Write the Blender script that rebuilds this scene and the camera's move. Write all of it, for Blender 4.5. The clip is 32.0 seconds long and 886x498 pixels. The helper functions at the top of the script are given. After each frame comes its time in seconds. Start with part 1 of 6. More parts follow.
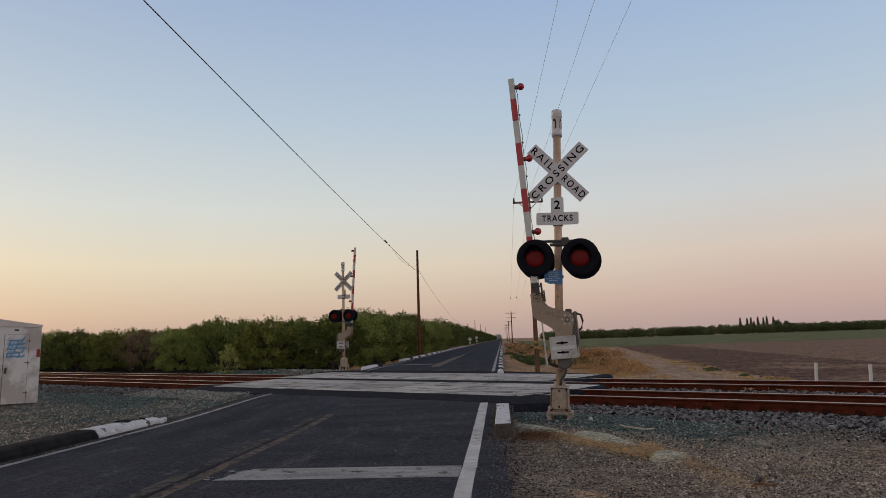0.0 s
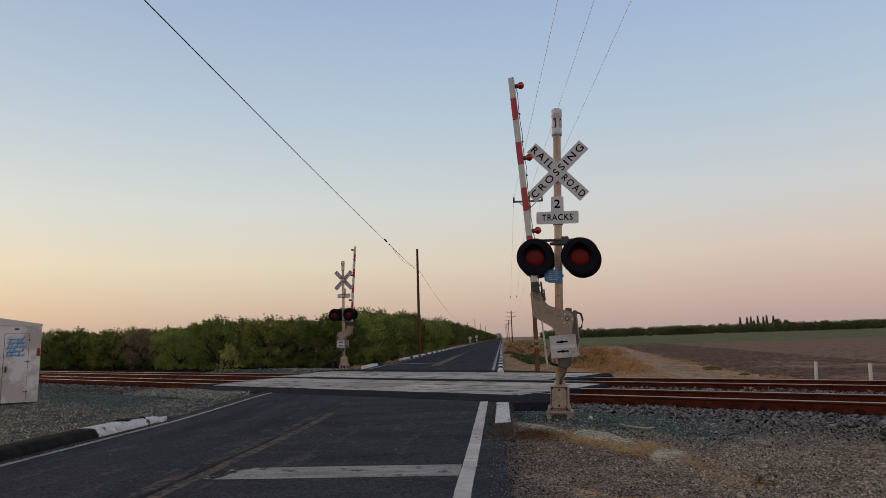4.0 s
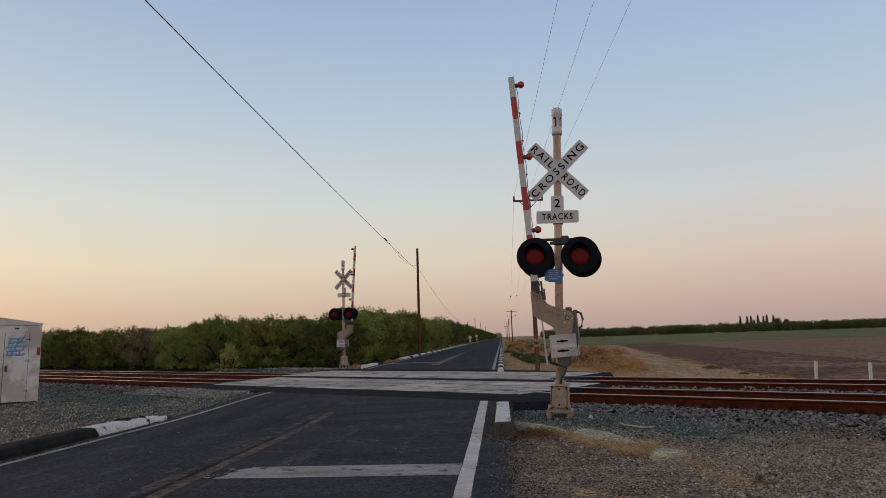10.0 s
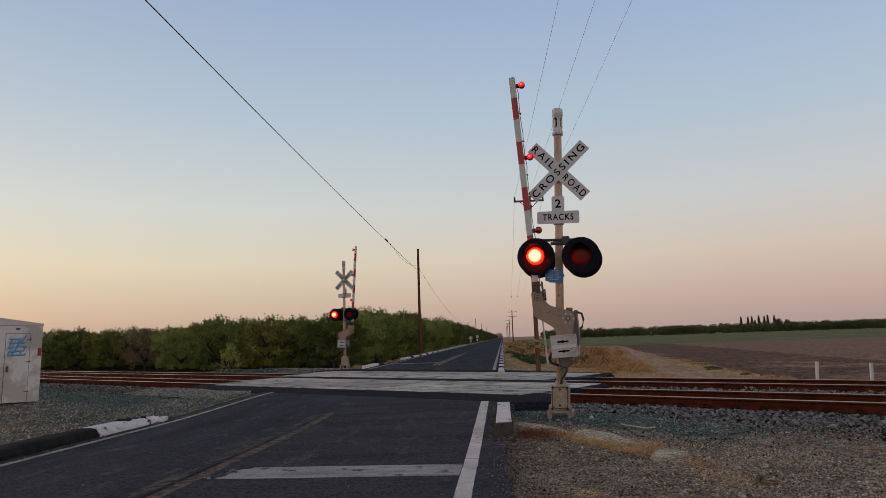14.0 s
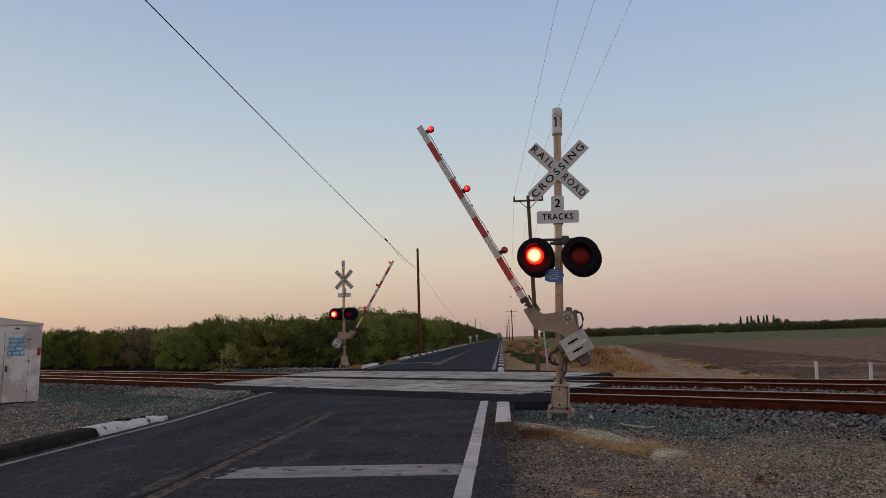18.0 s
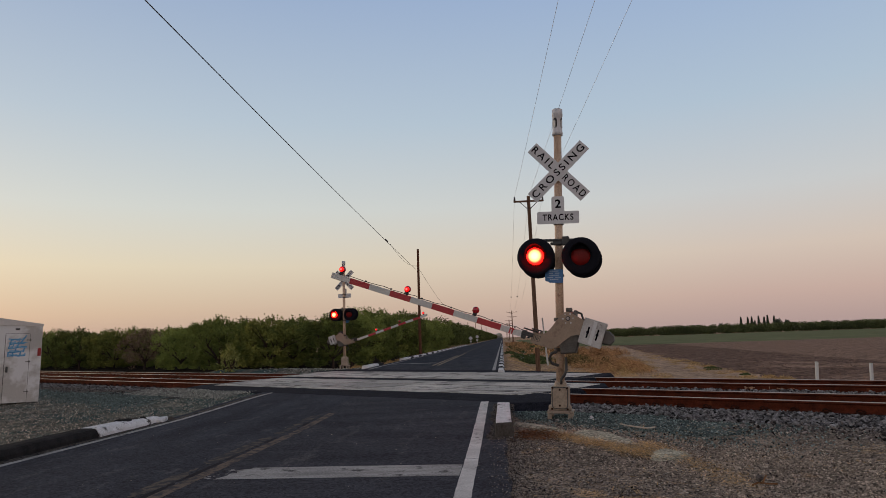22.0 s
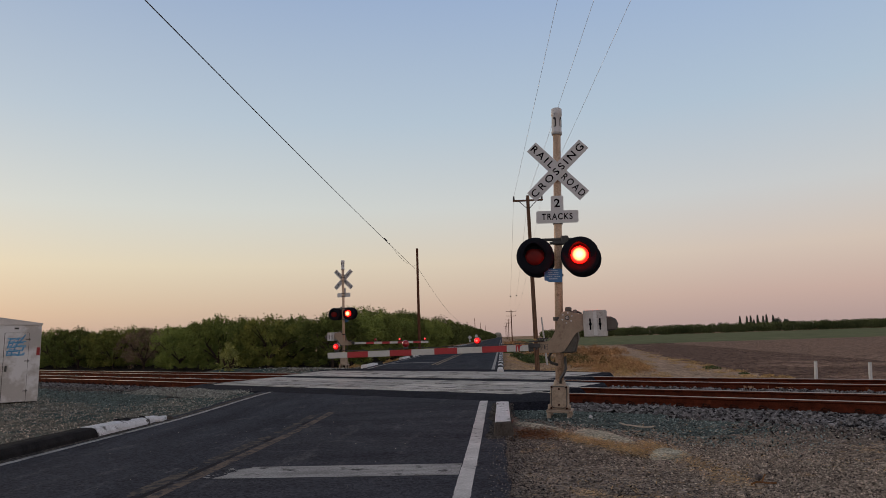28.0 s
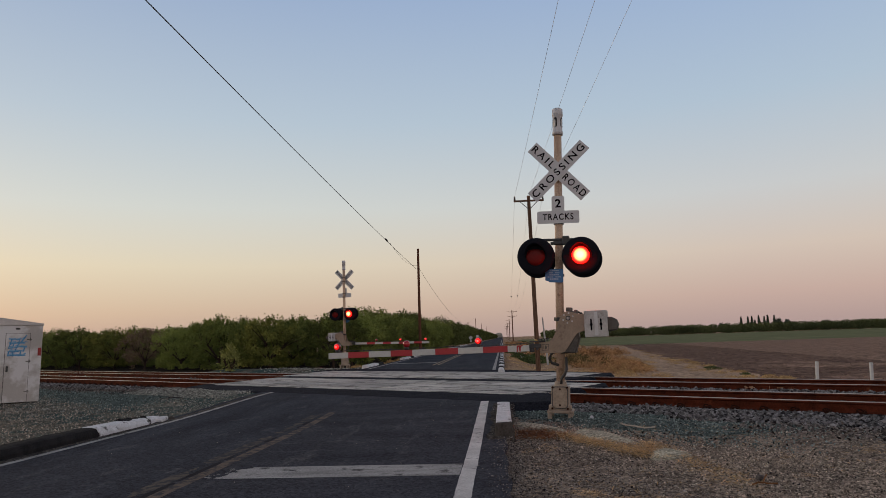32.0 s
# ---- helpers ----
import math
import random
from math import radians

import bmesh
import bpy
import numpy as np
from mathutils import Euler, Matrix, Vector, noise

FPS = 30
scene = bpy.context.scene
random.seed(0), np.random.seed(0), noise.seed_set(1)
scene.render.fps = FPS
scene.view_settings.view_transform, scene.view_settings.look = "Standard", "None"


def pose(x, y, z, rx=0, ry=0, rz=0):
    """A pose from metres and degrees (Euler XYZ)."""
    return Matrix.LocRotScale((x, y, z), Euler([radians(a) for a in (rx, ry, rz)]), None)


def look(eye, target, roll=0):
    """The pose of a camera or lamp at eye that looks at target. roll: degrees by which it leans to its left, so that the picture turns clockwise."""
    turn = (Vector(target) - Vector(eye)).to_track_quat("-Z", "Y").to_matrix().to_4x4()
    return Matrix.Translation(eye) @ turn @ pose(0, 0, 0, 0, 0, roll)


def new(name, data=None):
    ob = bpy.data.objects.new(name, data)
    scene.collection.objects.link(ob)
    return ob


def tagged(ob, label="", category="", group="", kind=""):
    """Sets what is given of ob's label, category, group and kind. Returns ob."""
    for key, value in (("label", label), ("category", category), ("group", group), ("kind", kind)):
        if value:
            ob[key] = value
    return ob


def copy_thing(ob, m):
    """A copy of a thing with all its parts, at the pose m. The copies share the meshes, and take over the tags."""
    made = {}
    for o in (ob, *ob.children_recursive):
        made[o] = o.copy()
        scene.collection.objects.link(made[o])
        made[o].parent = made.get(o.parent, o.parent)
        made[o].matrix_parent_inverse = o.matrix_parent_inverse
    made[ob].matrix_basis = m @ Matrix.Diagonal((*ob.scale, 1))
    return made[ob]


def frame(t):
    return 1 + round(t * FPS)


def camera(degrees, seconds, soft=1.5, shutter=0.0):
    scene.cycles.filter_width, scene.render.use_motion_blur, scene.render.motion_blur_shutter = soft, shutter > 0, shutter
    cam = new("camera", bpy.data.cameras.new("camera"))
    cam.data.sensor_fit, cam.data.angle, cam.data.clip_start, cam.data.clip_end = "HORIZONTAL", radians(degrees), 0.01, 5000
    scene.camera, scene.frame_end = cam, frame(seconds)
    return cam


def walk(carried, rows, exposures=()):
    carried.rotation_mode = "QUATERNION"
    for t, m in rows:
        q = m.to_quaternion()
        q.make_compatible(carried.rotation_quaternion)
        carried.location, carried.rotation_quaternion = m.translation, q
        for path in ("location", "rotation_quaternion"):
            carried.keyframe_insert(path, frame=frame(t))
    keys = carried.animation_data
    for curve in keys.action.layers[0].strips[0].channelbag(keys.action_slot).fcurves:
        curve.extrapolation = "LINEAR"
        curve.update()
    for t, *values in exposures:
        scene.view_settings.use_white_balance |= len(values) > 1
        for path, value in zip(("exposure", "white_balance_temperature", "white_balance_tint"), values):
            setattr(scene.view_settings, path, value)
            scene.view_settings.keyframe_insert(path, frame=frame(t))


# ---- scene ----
# ---------- camera ----------
LENS = math.degrees(2 * math.atan(784 / 1200))
cam = camera(LENS, 32.0, soft=0.62)
EYE = (0.0, 0.0, 1.262)
# small sway of the hand-held camera: seconds, turn to the left and up (thousandths of a radian)
SWAY = [(0, 0.0, 2.7), (0.5, 0.0, 2.5), (1, 0.1, 3.9), (1.5, 0.1, 5.0), (2, -1.3, 3.9), (2.5, -1.4, 3.1), (3, -1.0, 1.5), (3.5, -0.4, 1.3),
        (5.5, 1.2, 0.9), (6, 1.6, 1.3), (6.5, 1.2, 1.2), (7, 0.6, 0.7), (7.5, -0.1, 0.1), (8, -0.2, 0.1), (9, -0.1, 0.3), (9.5, 0.1, 0.8), (10, 0.2, 0.2),
        (10.5, 1.3, -0.1), (11, 1.4, 0.1), (11.5, 1.3, 0.3), (12, 1.2, 0.9), (12.5, 1.2, 0.8), (13, 1.2, 0.3), (14, 1.2, 0.9), (14.5, 2.0, 0.5),
        (16.5, 1.6, 1.1), (17, 1.2, 1.1), (17.5, 1.0, 1.2), (18, 0.6, 0.3), (18.5, 0.3, 0.1), (19, 0.9, 0.1), (19.5, 1.2, 0.3), (20, 1.2, 0.7), (20.5, 1.2, -0.1),
        (21, 1.2, -0.1), (21.5, 1.2, 0.3), (22, 1.0, 1.2), (22.5, 0.9, 0.5), (23, 1.0, 0.3), (23.5, 0.9, 0.9), (24, 0.8, 1.3), (24.5, 0.2, 1.3), (25, 0.2, 0.7), (25.5, 0.2, 0.1),
        (27.5, 0.1, 0.1), (28, -0.1, 0.1), (28.5, 0.1, -0.2), (29, 0.1, -0.2), (29.5, 0.3, 0.1), (30, 1.0, 0.3), (30.5, 1.2, 0.5), (31.5, 1.3, 0.6), (32, 1.2, 0.6)]


def eye_pose(left, up):
    yaw, pitch = radians(4.6726) + left / 1000, radians(7.502) + up / 1000
    way = Vector((-math.sin(yaw) * math.cos(pitch), math.cos(yaw) * math.cos(pitch), math.sin(pitch)))
    return look(EYE, Vector(EYE) + way, -1.87)


walk(cam, [(t, eye_pose(a, b)) for t, a, b in SWAY], [(0, 0.0), (12.6, 0.0), (13.1, -0.07), (32, -0.06)])

# ---------- light ----------
SUN_TURN = radians(62)        # to the left of the road, where the sun has just set


def make_world():
    w = bpy.data.worlds.new("dusk_sky")
    scene.world = w
    w.use_nodes = True
    nt = w.node_tree
    nt.nodes.clear()
    N, L = nt.nodes.new, nt.links.new
    sky = N("ShaderNodeTexSky")
    sky.sky_type, sky.sun_disc = "NISHITA", False
    sky.sun_elevation, sky.sun_rotation = radians(1.0), -SUN_TURN
    sky.dust_density, sky.air_density, sky.ozone_density = 2.0, 1.0, 1.5
    tc, sep = N("ShaderNodeTexCoord"), N("ShaderNodeSeparateXYZ")
    L(tc.outputs["Generated"], sep.inputs[0])

    def ramp(stops):
        r = N("ShaderNodeValToRGB")
        L(sep.outputs["Z"], r.inputs[0])
        e = r.color_ramp.elements
        while len(e) < len(stops):
            e.new(0.5)
        for k, (p, c) in zip(e, stops):
            k.position, k.color = p, (*c, 1)
        return r

    warm = ramp(WARM_SKY)
    cool = ramp(COOL_SKY)
    # share of the glow by the bearing from the set sun
    dot = N("ShaderNodeVectorMath")
    dot.operation = "DOT_PRODUCT"
    L(tc.outputs["Generated"], dot.inputs[0])
    dot.inputs[1].default_value = (-math.sin(SUN_TURN), math.cos(SUN_TURN), 0)
    near = N("ShaderNodeMapRange")
    near.inputs["From Min"].default_value, near.inputs["From Max"].default_value = 0.15, 1.0
    L(dot.outputs["Value"], near.inputs["Value"])
    mix = N("ShaderNodeMix")
    mix.data_type = "RGBA"
    L(near.outputs[0], mix.inputs["Factor"])
    L(cool.outputs[0], mix.inputs["A"])
    L(warm.outputs[0], mix.inputs["B"])
    # the pink twilight arch opposite the set sun
    back = ramp(EAST_SKY)
    dot2 = N("ShaderNodeVectorMath")
    dot2.operation = "DOT_PRODUCT"
    L(tc.outputs["Generated"], dot2.inputs[0])
    dot2.inputs[1].default_value = (math.sin(SUN_TURN * 0.5), -math.cos(SUN_TURN * 0.5), 0)
    far = N("ShaderNodeMapRange")
    far.inputs["From Min"].default_value, far.inputs["From Max"].default_value = 0.1, 0.75
    L(dot2.outputs["Value"], far.inputs["Value"])
    mix2 = N("ShaderNodeMix")
    mix2.data_type = "RGBA"
    L(far.outputs[0], mix2.inputs["Factor"])
    L(mix.outputs["Result"], mix2.inputs["A"])
    L(back.outputs[0], mix2.inputs["B"])
    mix = mix2
    haze, b1, b2, out = N("ShaderNodeBackground"), N("ShaderNodeBackground"), N("ShaderNodeAddShader"), N("ShaderNodeOutputWorld")
    L(mix.outputs["Result"], haze.inputs[0])
    haze.inputs[1].default_value = 1.0
    L(sky.outputs[0], b1.inputs[0])
    b1.inputs[1].default_value = 0.05
    L(haze.outputs[0], b2.inputs[0])
    L(b1.outputs[0], b2.inputs[1])
    L(b2.outputs[0], out.inputs[0])


WARM_SKY = [(0.0, (0.490, 0.355, 0.305)), (0.045, (0.600, 0.468, 0.352)), (0.11, (0.712, 0.634, 0.472)), (0.19, (0.628, 0.650, 0.604)), (0.31, (0.470, 0.550, 0.622)), (0.47, (0.322, 0.410, 0.566)), (0.62, (0.203, 0.233, 0.303)), (1.0, (0.125, 0.139, 0.177))]
COOL_SKY = [(0.0, (0.435, 0.318, 0.302)), (0.05, (0.558, 0.405, 0.360)), (0.11, (0.640, 0.528, 0.456)), (0.19, (0.580, 0.588, 0.592)), (0.31, (0.436, 0.535, 0.640)), (0.47, (0.322, 0.433, 0.638)), (0.62, (0.203, 0.233, 0.303)), (1.0, (0.125, 0.139, 0.177))]
EAST_SKY = [(0.0, (0.55, 0.44, 0.42)), (0.06, (0.85, 0.66, 0.58)), (0.16, (1.05, 0.82, 0.70)), (0.30, (0.85, 0.74, 0.70)), (0.50, (0.42, 0.42, 0.48)), (1.0, (0.13, 0.14, 0.175))]
make_world()
sun = new("sun", bpy.data.lights.new("sun", "SUN"))
sun.data.energy, sun.data.angle, sun.data.color = 0.8, radians(30), (1.0, 0.74, 0.5)
sun.matrix_world = look((0, 0, 60), (math.sin(SUN_TURN) * 60, -math.cos(SUN_TURN) * 60, 60 - 60 * math.tan(radians(13))))

# ---------- materials ----------


def mat(name, c1, c2=None, rough=0.8, metal=0.0, scale=8.0, fine=120.0, bump=0.25, dist=0.01, spots=0.5, rand=0.0, island=0.0, c3=None, c3_at=0.62, c3_scale=1.0, coat=0.0, spec=0.5, cells=0.0, cell_mix=0.6, thin=0.0, stretch=None, turn=0.0, alt=None, smear=None):
    """Two-scale procedural surface: broad blotches from c1 to c2, fine grain, patches of c3, relief."""
    m = bpy.data.materials.new(name)
    m.use_nodes = True
    nt = m.node_tree
    N, L = nt.nodes.new, nt.links.new
    b = nt.nodes["Principled BSDF"]
    c2 = c2 or tuple(0.7 * v for v in c1)
    tc = N("ShaderNodeTexCoord")
    n1, n2 = N("ShaderNodeTexNoise"), N("ShaderNodeTexNoise")
    for n, s in ((n1, scale), (n2, fine)):
        n.inputs["Scale"].default_value = s
        n.inputs["Detail"].default_value = 5
        n.inputs["Roughness"].default_value = 0.6
        if stretch and n is n1:
            mp = N("ShaderNodeMapping")
            mp.vector_type = "TEXTURE"
            mp.inputs["Scale"].default_value = [1 / v for v in stretch]
            mp.inputs["Rotation"].default_value = (0, 0, -turn)
            L(tc.outputs["Object"], mp.inputs[0])
            L(mp.outputs[0], n.inputs["Vector"])
        else:
            L(tc.outputs["Object"], n.inputs["Vector"])
    add = N("ShaderNodeMix")
    add.data_type = "FLOAT"
    add.inputs[0].default_value = spots
    L(n1.outputs[0], add.inputs[2])
    L(n2.outputs[0], add.inputs[3])
    st = N("ShaderNodeMapRange")
    st.inputs["From Min"].default_value, st.inputs["From Max"].default_value = 0.39, 0.61
    L(add.outputs[0], st.inputs[0])
    mx = N("ShaderNodeMix")
    mx.data_type = "RGBA"
    mx.inputs["A"].default_value, mx.inputs["B"].default_value = (*c1, 1), (*c2, 1)
    L(st.outputs[0], mx.inputs["Factor"])
    col = mx.outputs["Result"]
    if c3:
        n3 = N("ShaderNodeTexNoise")
        n3.inputs["Scale"].default_value, n3.inputs["Detail"].default_value = c3_scale, 6
        n3.inputs["Roughness"].default_value = 0.65
        L(tc.outputs["Object"], n3.inputs["Vector"])
        r3 = N("ShaderNodeMapRange")
        r3.inputs["From Min"].default_value, r3.inputs["From Max"].default_value = c3_at - 0.04, c3_at + 0.04
        L(n3.outputs[0], r3.inputs[0])
        m3 = N("ShaderNodeMix")
        m3.data_type = "RGBA"
        L(r3.outputs[0], m3.inputs["Factor"])
        L(col, m3.inputs["A"])
        m3.inputs["B"].default_value = (*c3, 1)
        col = m3.outputs["Result"]
    if smear:                      # faint streaks rubbed on by wheels
        ms4, n4, r4, m4 = N("ShaderNodeMapping"), N("ShaderNodeTexNoise"), N("ShaderNodeMapRange"), N("ShaderNodeMix")
        ms4.inputs["Scale"].default_value = (2.6, 0.7, 1.0)
        ms4.inputs["Rotation"].default_value = (0, 0, 0.25)
        n4.inputs["Scale"].default_value, n4.inputs["Detail"].default_value, n4.inputs["Roughness"].default_value = 1.1, 9, 0.72
        L(tc.outputs["Object"], ms4.inputs[0])
        L(ms4.outputs[0], n4.inputs["Vector"])
        r4.inputs["From Min"].default_value, r4.inputs["From Max"].default_value, r4.inputs["To Max"].default_value = 0.56, 0.74, 0.75
        L(n4.outputs[0], r4.inputs[0])
        m4.data_type = "RGBA"
        L(r4.outputs[0], m4.inputs["Factor"])
        L(col, m4.inputs["A"])
        m4.inputs["B"].default_value = (*smear, 1)
        col = m4.outputs["Result"]
    if rand or island:
        hsv = N("ShaderNodeHueSaturation")
        rr = N("ShaderNodeMapRange")
        amount = rand or island
        rr.inputs["To Min"].default_value, rr.inputs["To Max"].default_value = 1 - amount, 1 + amount
        if island:
            g = N("ShaderNodeNewGeometry")
            L(g.outputs["Random Per Island"], rr.inputs[0])
        else:
            g = N("ShaderNodeObjectInfo")
            L(g.outputs["Random"], rr.inputs[0])
        L(rr.outputs[0], hsv.inputs["Value"])
        if alt:                    # some objects lean to another tint
            ml, fr, ar, ma = N("ShaderNodeMath"), N("ShaderNodeMath"), N("ShaderNodeMapRange"), N("ShaderNodeMix")
            ml.operation, fr.operation, ma.data_type = "MULTIPLY", "FRACT", "RGBA"
            ml.inputs[1].default_value = 7.31
            L(g.outputs["Random"], ml.inputs[0])
            L(ml.outputs[0], fr.inputs[0])
            ar.inputs["From Min"].default_value, ar.inputs["From Max"].default_value, ar.inputs["To Max"].default_value = 0.5, 1.0, 0.6
            L(fr.outputs[0], ar.inputs[0])
            L(ar.outputs[0], ma.inputs["Factor"])
            L(col, ma.inputs["A"])
            ma.inputs["B"].default_value = (*alt, 1)
            col = ma.outputs["Result"]
        L(col, hsv.inputs["Color"])
        col = hsv.outputs[0]
    height = add.outputs[0]
    if cells:                      # single grains, each with a tone of its own
        vo = N("ShaderNodeTexVoronoi")
        vo.inputs["Scale"].default_value = cells
        L(tc.outputs["Object"], vo.inputs["Vector"])
        sp = N("ShaderNodeSeparateColor")
        L(vo.outputs["Color"], sp.inputs[0])
        mr = N("ShaderNodeMapRange")
        mr.inputs["To Min"].default_value, mr.inputs["To Max"].default_value = 1 - cell_mix, 1 + cell_mix
        L(sp.outputs[0], mr.inputs[0])
        hv = N("ShaderNodeHueSaturation")
        L(mr.outputs[0], hv.inputs["Value"])
        L(col, hv.inputs["Color"])
        col = hv.outputs[0]
        sb = N("ShaderNodeMath")
        sb.operation = "SUBTRACT"
        L(add.outputs[0], sb.inputs[0])
        L(vo.outputs["Distance"], sb.inputs[1])
        height = sb.outputs[0]
    L(col, b.inputs["Base Color"])
    b.inputs["Roughness"].default_value, b.inputs["Metallic"].default_value = rough, metal
    b.inputs["Specular IOR Level"].default_value = min(spec, 0.03) if rough > 0.8 else spec
    if coat:
        b.inputs["Coat Weight"].default_value = coat
    if bump:
        bp = N("ShaderNodeBump")
        bp.inputs["Strength"].default_value, bp.inputs["Distance"].default_value = bump, dist
        L(height, bp.inputs["Height"])
        L(bp.outputs[0], b.inputs["Normal"])
    if thin:                       # light shining through a leaf
        tr, ms, out = N("ShaderNodeBsdfTranslucent"), N("ShaderNodeMixShader"), nt.nodes["Material Output"]
        L(col, tr.inputs["Color"])
        ms.inputs[0].default_value = thin
        L(b.outputs[0], ms.inputs[1])
        L(tr.outputs[0], ms.inputs[2])
        L(ms.outputs[0], out.inputs["Surface"])
    return m


def glow(name, edge, core, radius):
    """A lit lamp: hot in the middle, pure red towards its rim."""
    m = bpy.data.materials.new(name)
    m.use_nodes = True
    nt = m.node_tree
    N, L = nt.nodes.new, nt.links.new
    b = nt.nodes["Principled BSDF"]
    tc, sep, xz, ln, mr, mx = N("ShaderNodeTexCoord"), N("ShaderNodeSeparateXYZ"), N("ShaderNodeCombineXYZ"), N("ShaderNodeVectorMath"), N("ShaderNodeMapRange"), N("ShaderNodeMix")
    L(tc.outputs["Object"], sep.inputs[0])
    L(sep.outputs["X"], xz.inputs["X"])
    L(sep.outputs["Z"], xz.inputs["Z"])
    ln.operation = "LENGTH"
    L(xz.outputs[0], ln.inputs[0])
    mr.inputs["From Min"].default_value, mr.inputs["From Max"].default_value = radius * 0.32, radius * 0.95
    L(ln.outputs["Value"], mr.inputs[0])
    mx.data_type = "RGBA"
    L(mr.outputs[0], mx.inputs["Factor"])
    mx.inputs["A"].default_value, mx.inputs["B"].default_value = (*core, 1), (*edge, 1)
    b.inputs["Base Color"].default_value = (0.3, 0.01, 0.01, 1)
    L(mx.outputs["Result"], b.inputs["Emission Color"])
    b.inputs["Emission Strength"].default_value = 1.0
    return m


M = {}
M["soil"] = mat("dry_soil", (0.483, 0.316, 0.193), (0.23, 0.147, 0.0954), 0.95, scale=1.2, fine=20, bump=0.8, dist=0.05, c3=(0.575, 0.385, 0.218), c3_at=0.60, c3_scale=0.6, cells=14, cell_mix=0.55)
M["shoulder"] = mat("gravelly_soil", (0.407, 0.3278, 0.2596), (0.1078, 0.088, 0.0748), 0.95, scale=2.5, fine=40, bump=1.0, dist=0.03, c3=(0.506, 0.341, 0.1925), c3_at=0.63, c3_scale=0.9, cells=45, cell_mix=0.75)
M["gravel"] = mat("grey_gravel", (0.225, 0.208, 0.165), (0.068, 0.075, 0.068), 0.92, scale=2, fine=40, bump=1.0, dist=0.03, c3=(0.062, 0.098, 0.092), c3_at=0.51, c3_scale=0.35, cells=40, cell_mix=0.6)
M["ballast"] = mat("ballast_bed", (0.05, 0.044, 0.042), (0.018, 0.016, 0.016), 0.95, scale=9, fine=40, bump=0.9, dist=0.03, cells=18, cell_mix=0.7)
M["stone"] = mat("ballast_stone", (0.235, 0.226, 0.226), (0.055, 0.053, 0.054), 0.88, scale=14, fine=60, bump=0.6, island=0.95)
M["stone_brown"] = mat("brown_grey_ballast_stone", (0.225, 0.198, 0.182), (0.062, 0.054, 0.051), 0.88, scale=14, fine=60, bump=0.5, island=0.9)
M["grit"] = mat("tarry_grit", (0.312, 0.275, 0.25), (0.0875, 0.0775, 0.0725), 0.88, scale=20, fine=120, bump=0.2, island=0.95)
M["pebble"] = mat("brown_pebble", (0.552, 0.462, 0.378), (0.18, 0.1488, 0.1236), 0.85, scale=20, fine=120, bump=0.2, island=0.85)
M["pebble_grey"] = mat("grey_pebble", (0.385, 0.379, 0.335), (0.143, 0.152, 0.141), 0.85, scale=20, fine=120, bump=0.2, island=0.8)
M["asphalt"] = mat("old_asphalt", (0.0585, 0.06084, 0.07488), (0.03042, 0.03217, 0.04095), 0.92, scale=0.9, fine=60, bump=0.4, dist=0.008, spots=0.45, c3=(0.09126, 0.09009, 0.09945), c3_at=0.66, c3_scale=1.4, cells=40, cell_mix=0.4, stretch=(1.8, 0.4, 1.0), smear=(0.117, 0.1147, 0.1217))
M["asphalt_new"] = mat("fresh_asphalt", (0.026, 0.027, 0.036), (0.014, 0.0145, 0.020), 0.92, scale=2, fine=150, bump=0.5, dist=0.008, cells=70, cell_mix=0.5)
M["paint"] = mat("worn_white_road_paint", (0.74, 0.71, 0.68), (0.46, 0.435, 0.415), 0.85, scale=2.2, fine=50, bump=0.3, c3=(0.14, 0.13, 0.125), c3_at=0.63, c3_scale=6)
M["paint_yellow"] = mat("worn_yellow_road_paint", (0.185, 0.142, 0.112), (0.12, 0.098, 0.083), 0.92, scale=1.2, fine=30, bump=0.2, c3=(0.06, 0.057, 0.062), c3_at=0.53, c3_scale=7, spots=0.6)
M["concrete"] = mat("worn_crossing_concrete", (0.60, 0.55, 0.50), (0.225, 0.204, 0.186), 0.65, scale=1.5, fine=40, bump=0.3, rand=0.2, c3=(0.13, 0.115, 0.103), c3_at=0.57, c3_scale=1.5, stretch=(0.35, 4.0, 1.0), turn=radians(34.5), spots=0.35, spec=0.14)
M["rail_rust"] = mat("rusty_rail", (0.125, 0.031, 0.016), (0.046, 0.0135, 0.008), 0.85, scale=4, fine=60, bump=0.4, c3=(0.17, 0.05, 0.022), c3_at=0.66, c3_scale=3)
M["rail_head"] = mat("worn_rail_head", (0.47, 0.375, 0.32), (0.30, 0.21, 0.17), 0.36, 0.25, scale=3, fine=60, bump=0.05)
M["tie"] = mat("creosoted_tie", (0.05, 0.038, 0.03), (0.03, 0.024, 0.02), 0.9, scale=6, fine=60, bump=0.5, rand=0.3)
M["mast"] = mat("weathered_tan_steel", (0.69, 0.506, 0.368), (0.3795, 0.2472, 0.1667), 0.55, 0.1, scale=4, fine=50, bump=0.2, c3=(0.1955, 0.1035, 0.06325), c3_at=0.60, c3_scale=3, stretch=(3.0, 3.0, 0.35))
M["plate"] = mat("tan_painted_steel", (0.344, 0.264, 0.192), (0.264, 0.2, 0.144), 0.55, 0.1, scale=3, fine=50, bump=0.15, c3=(0.192, 0.136, 0.096), c3_at=0.64, c3_scale=3)
M["steel"] = mat("galvanised_steel", (0.54, 0.525, 0.51), (0.36, 0.35, 0.34), 0.5, 0.3, scale=5, fine=50, bump=0.25, c3=(0.22, 0.20, 0.185), c3_at=0.63, c3_scale=6)
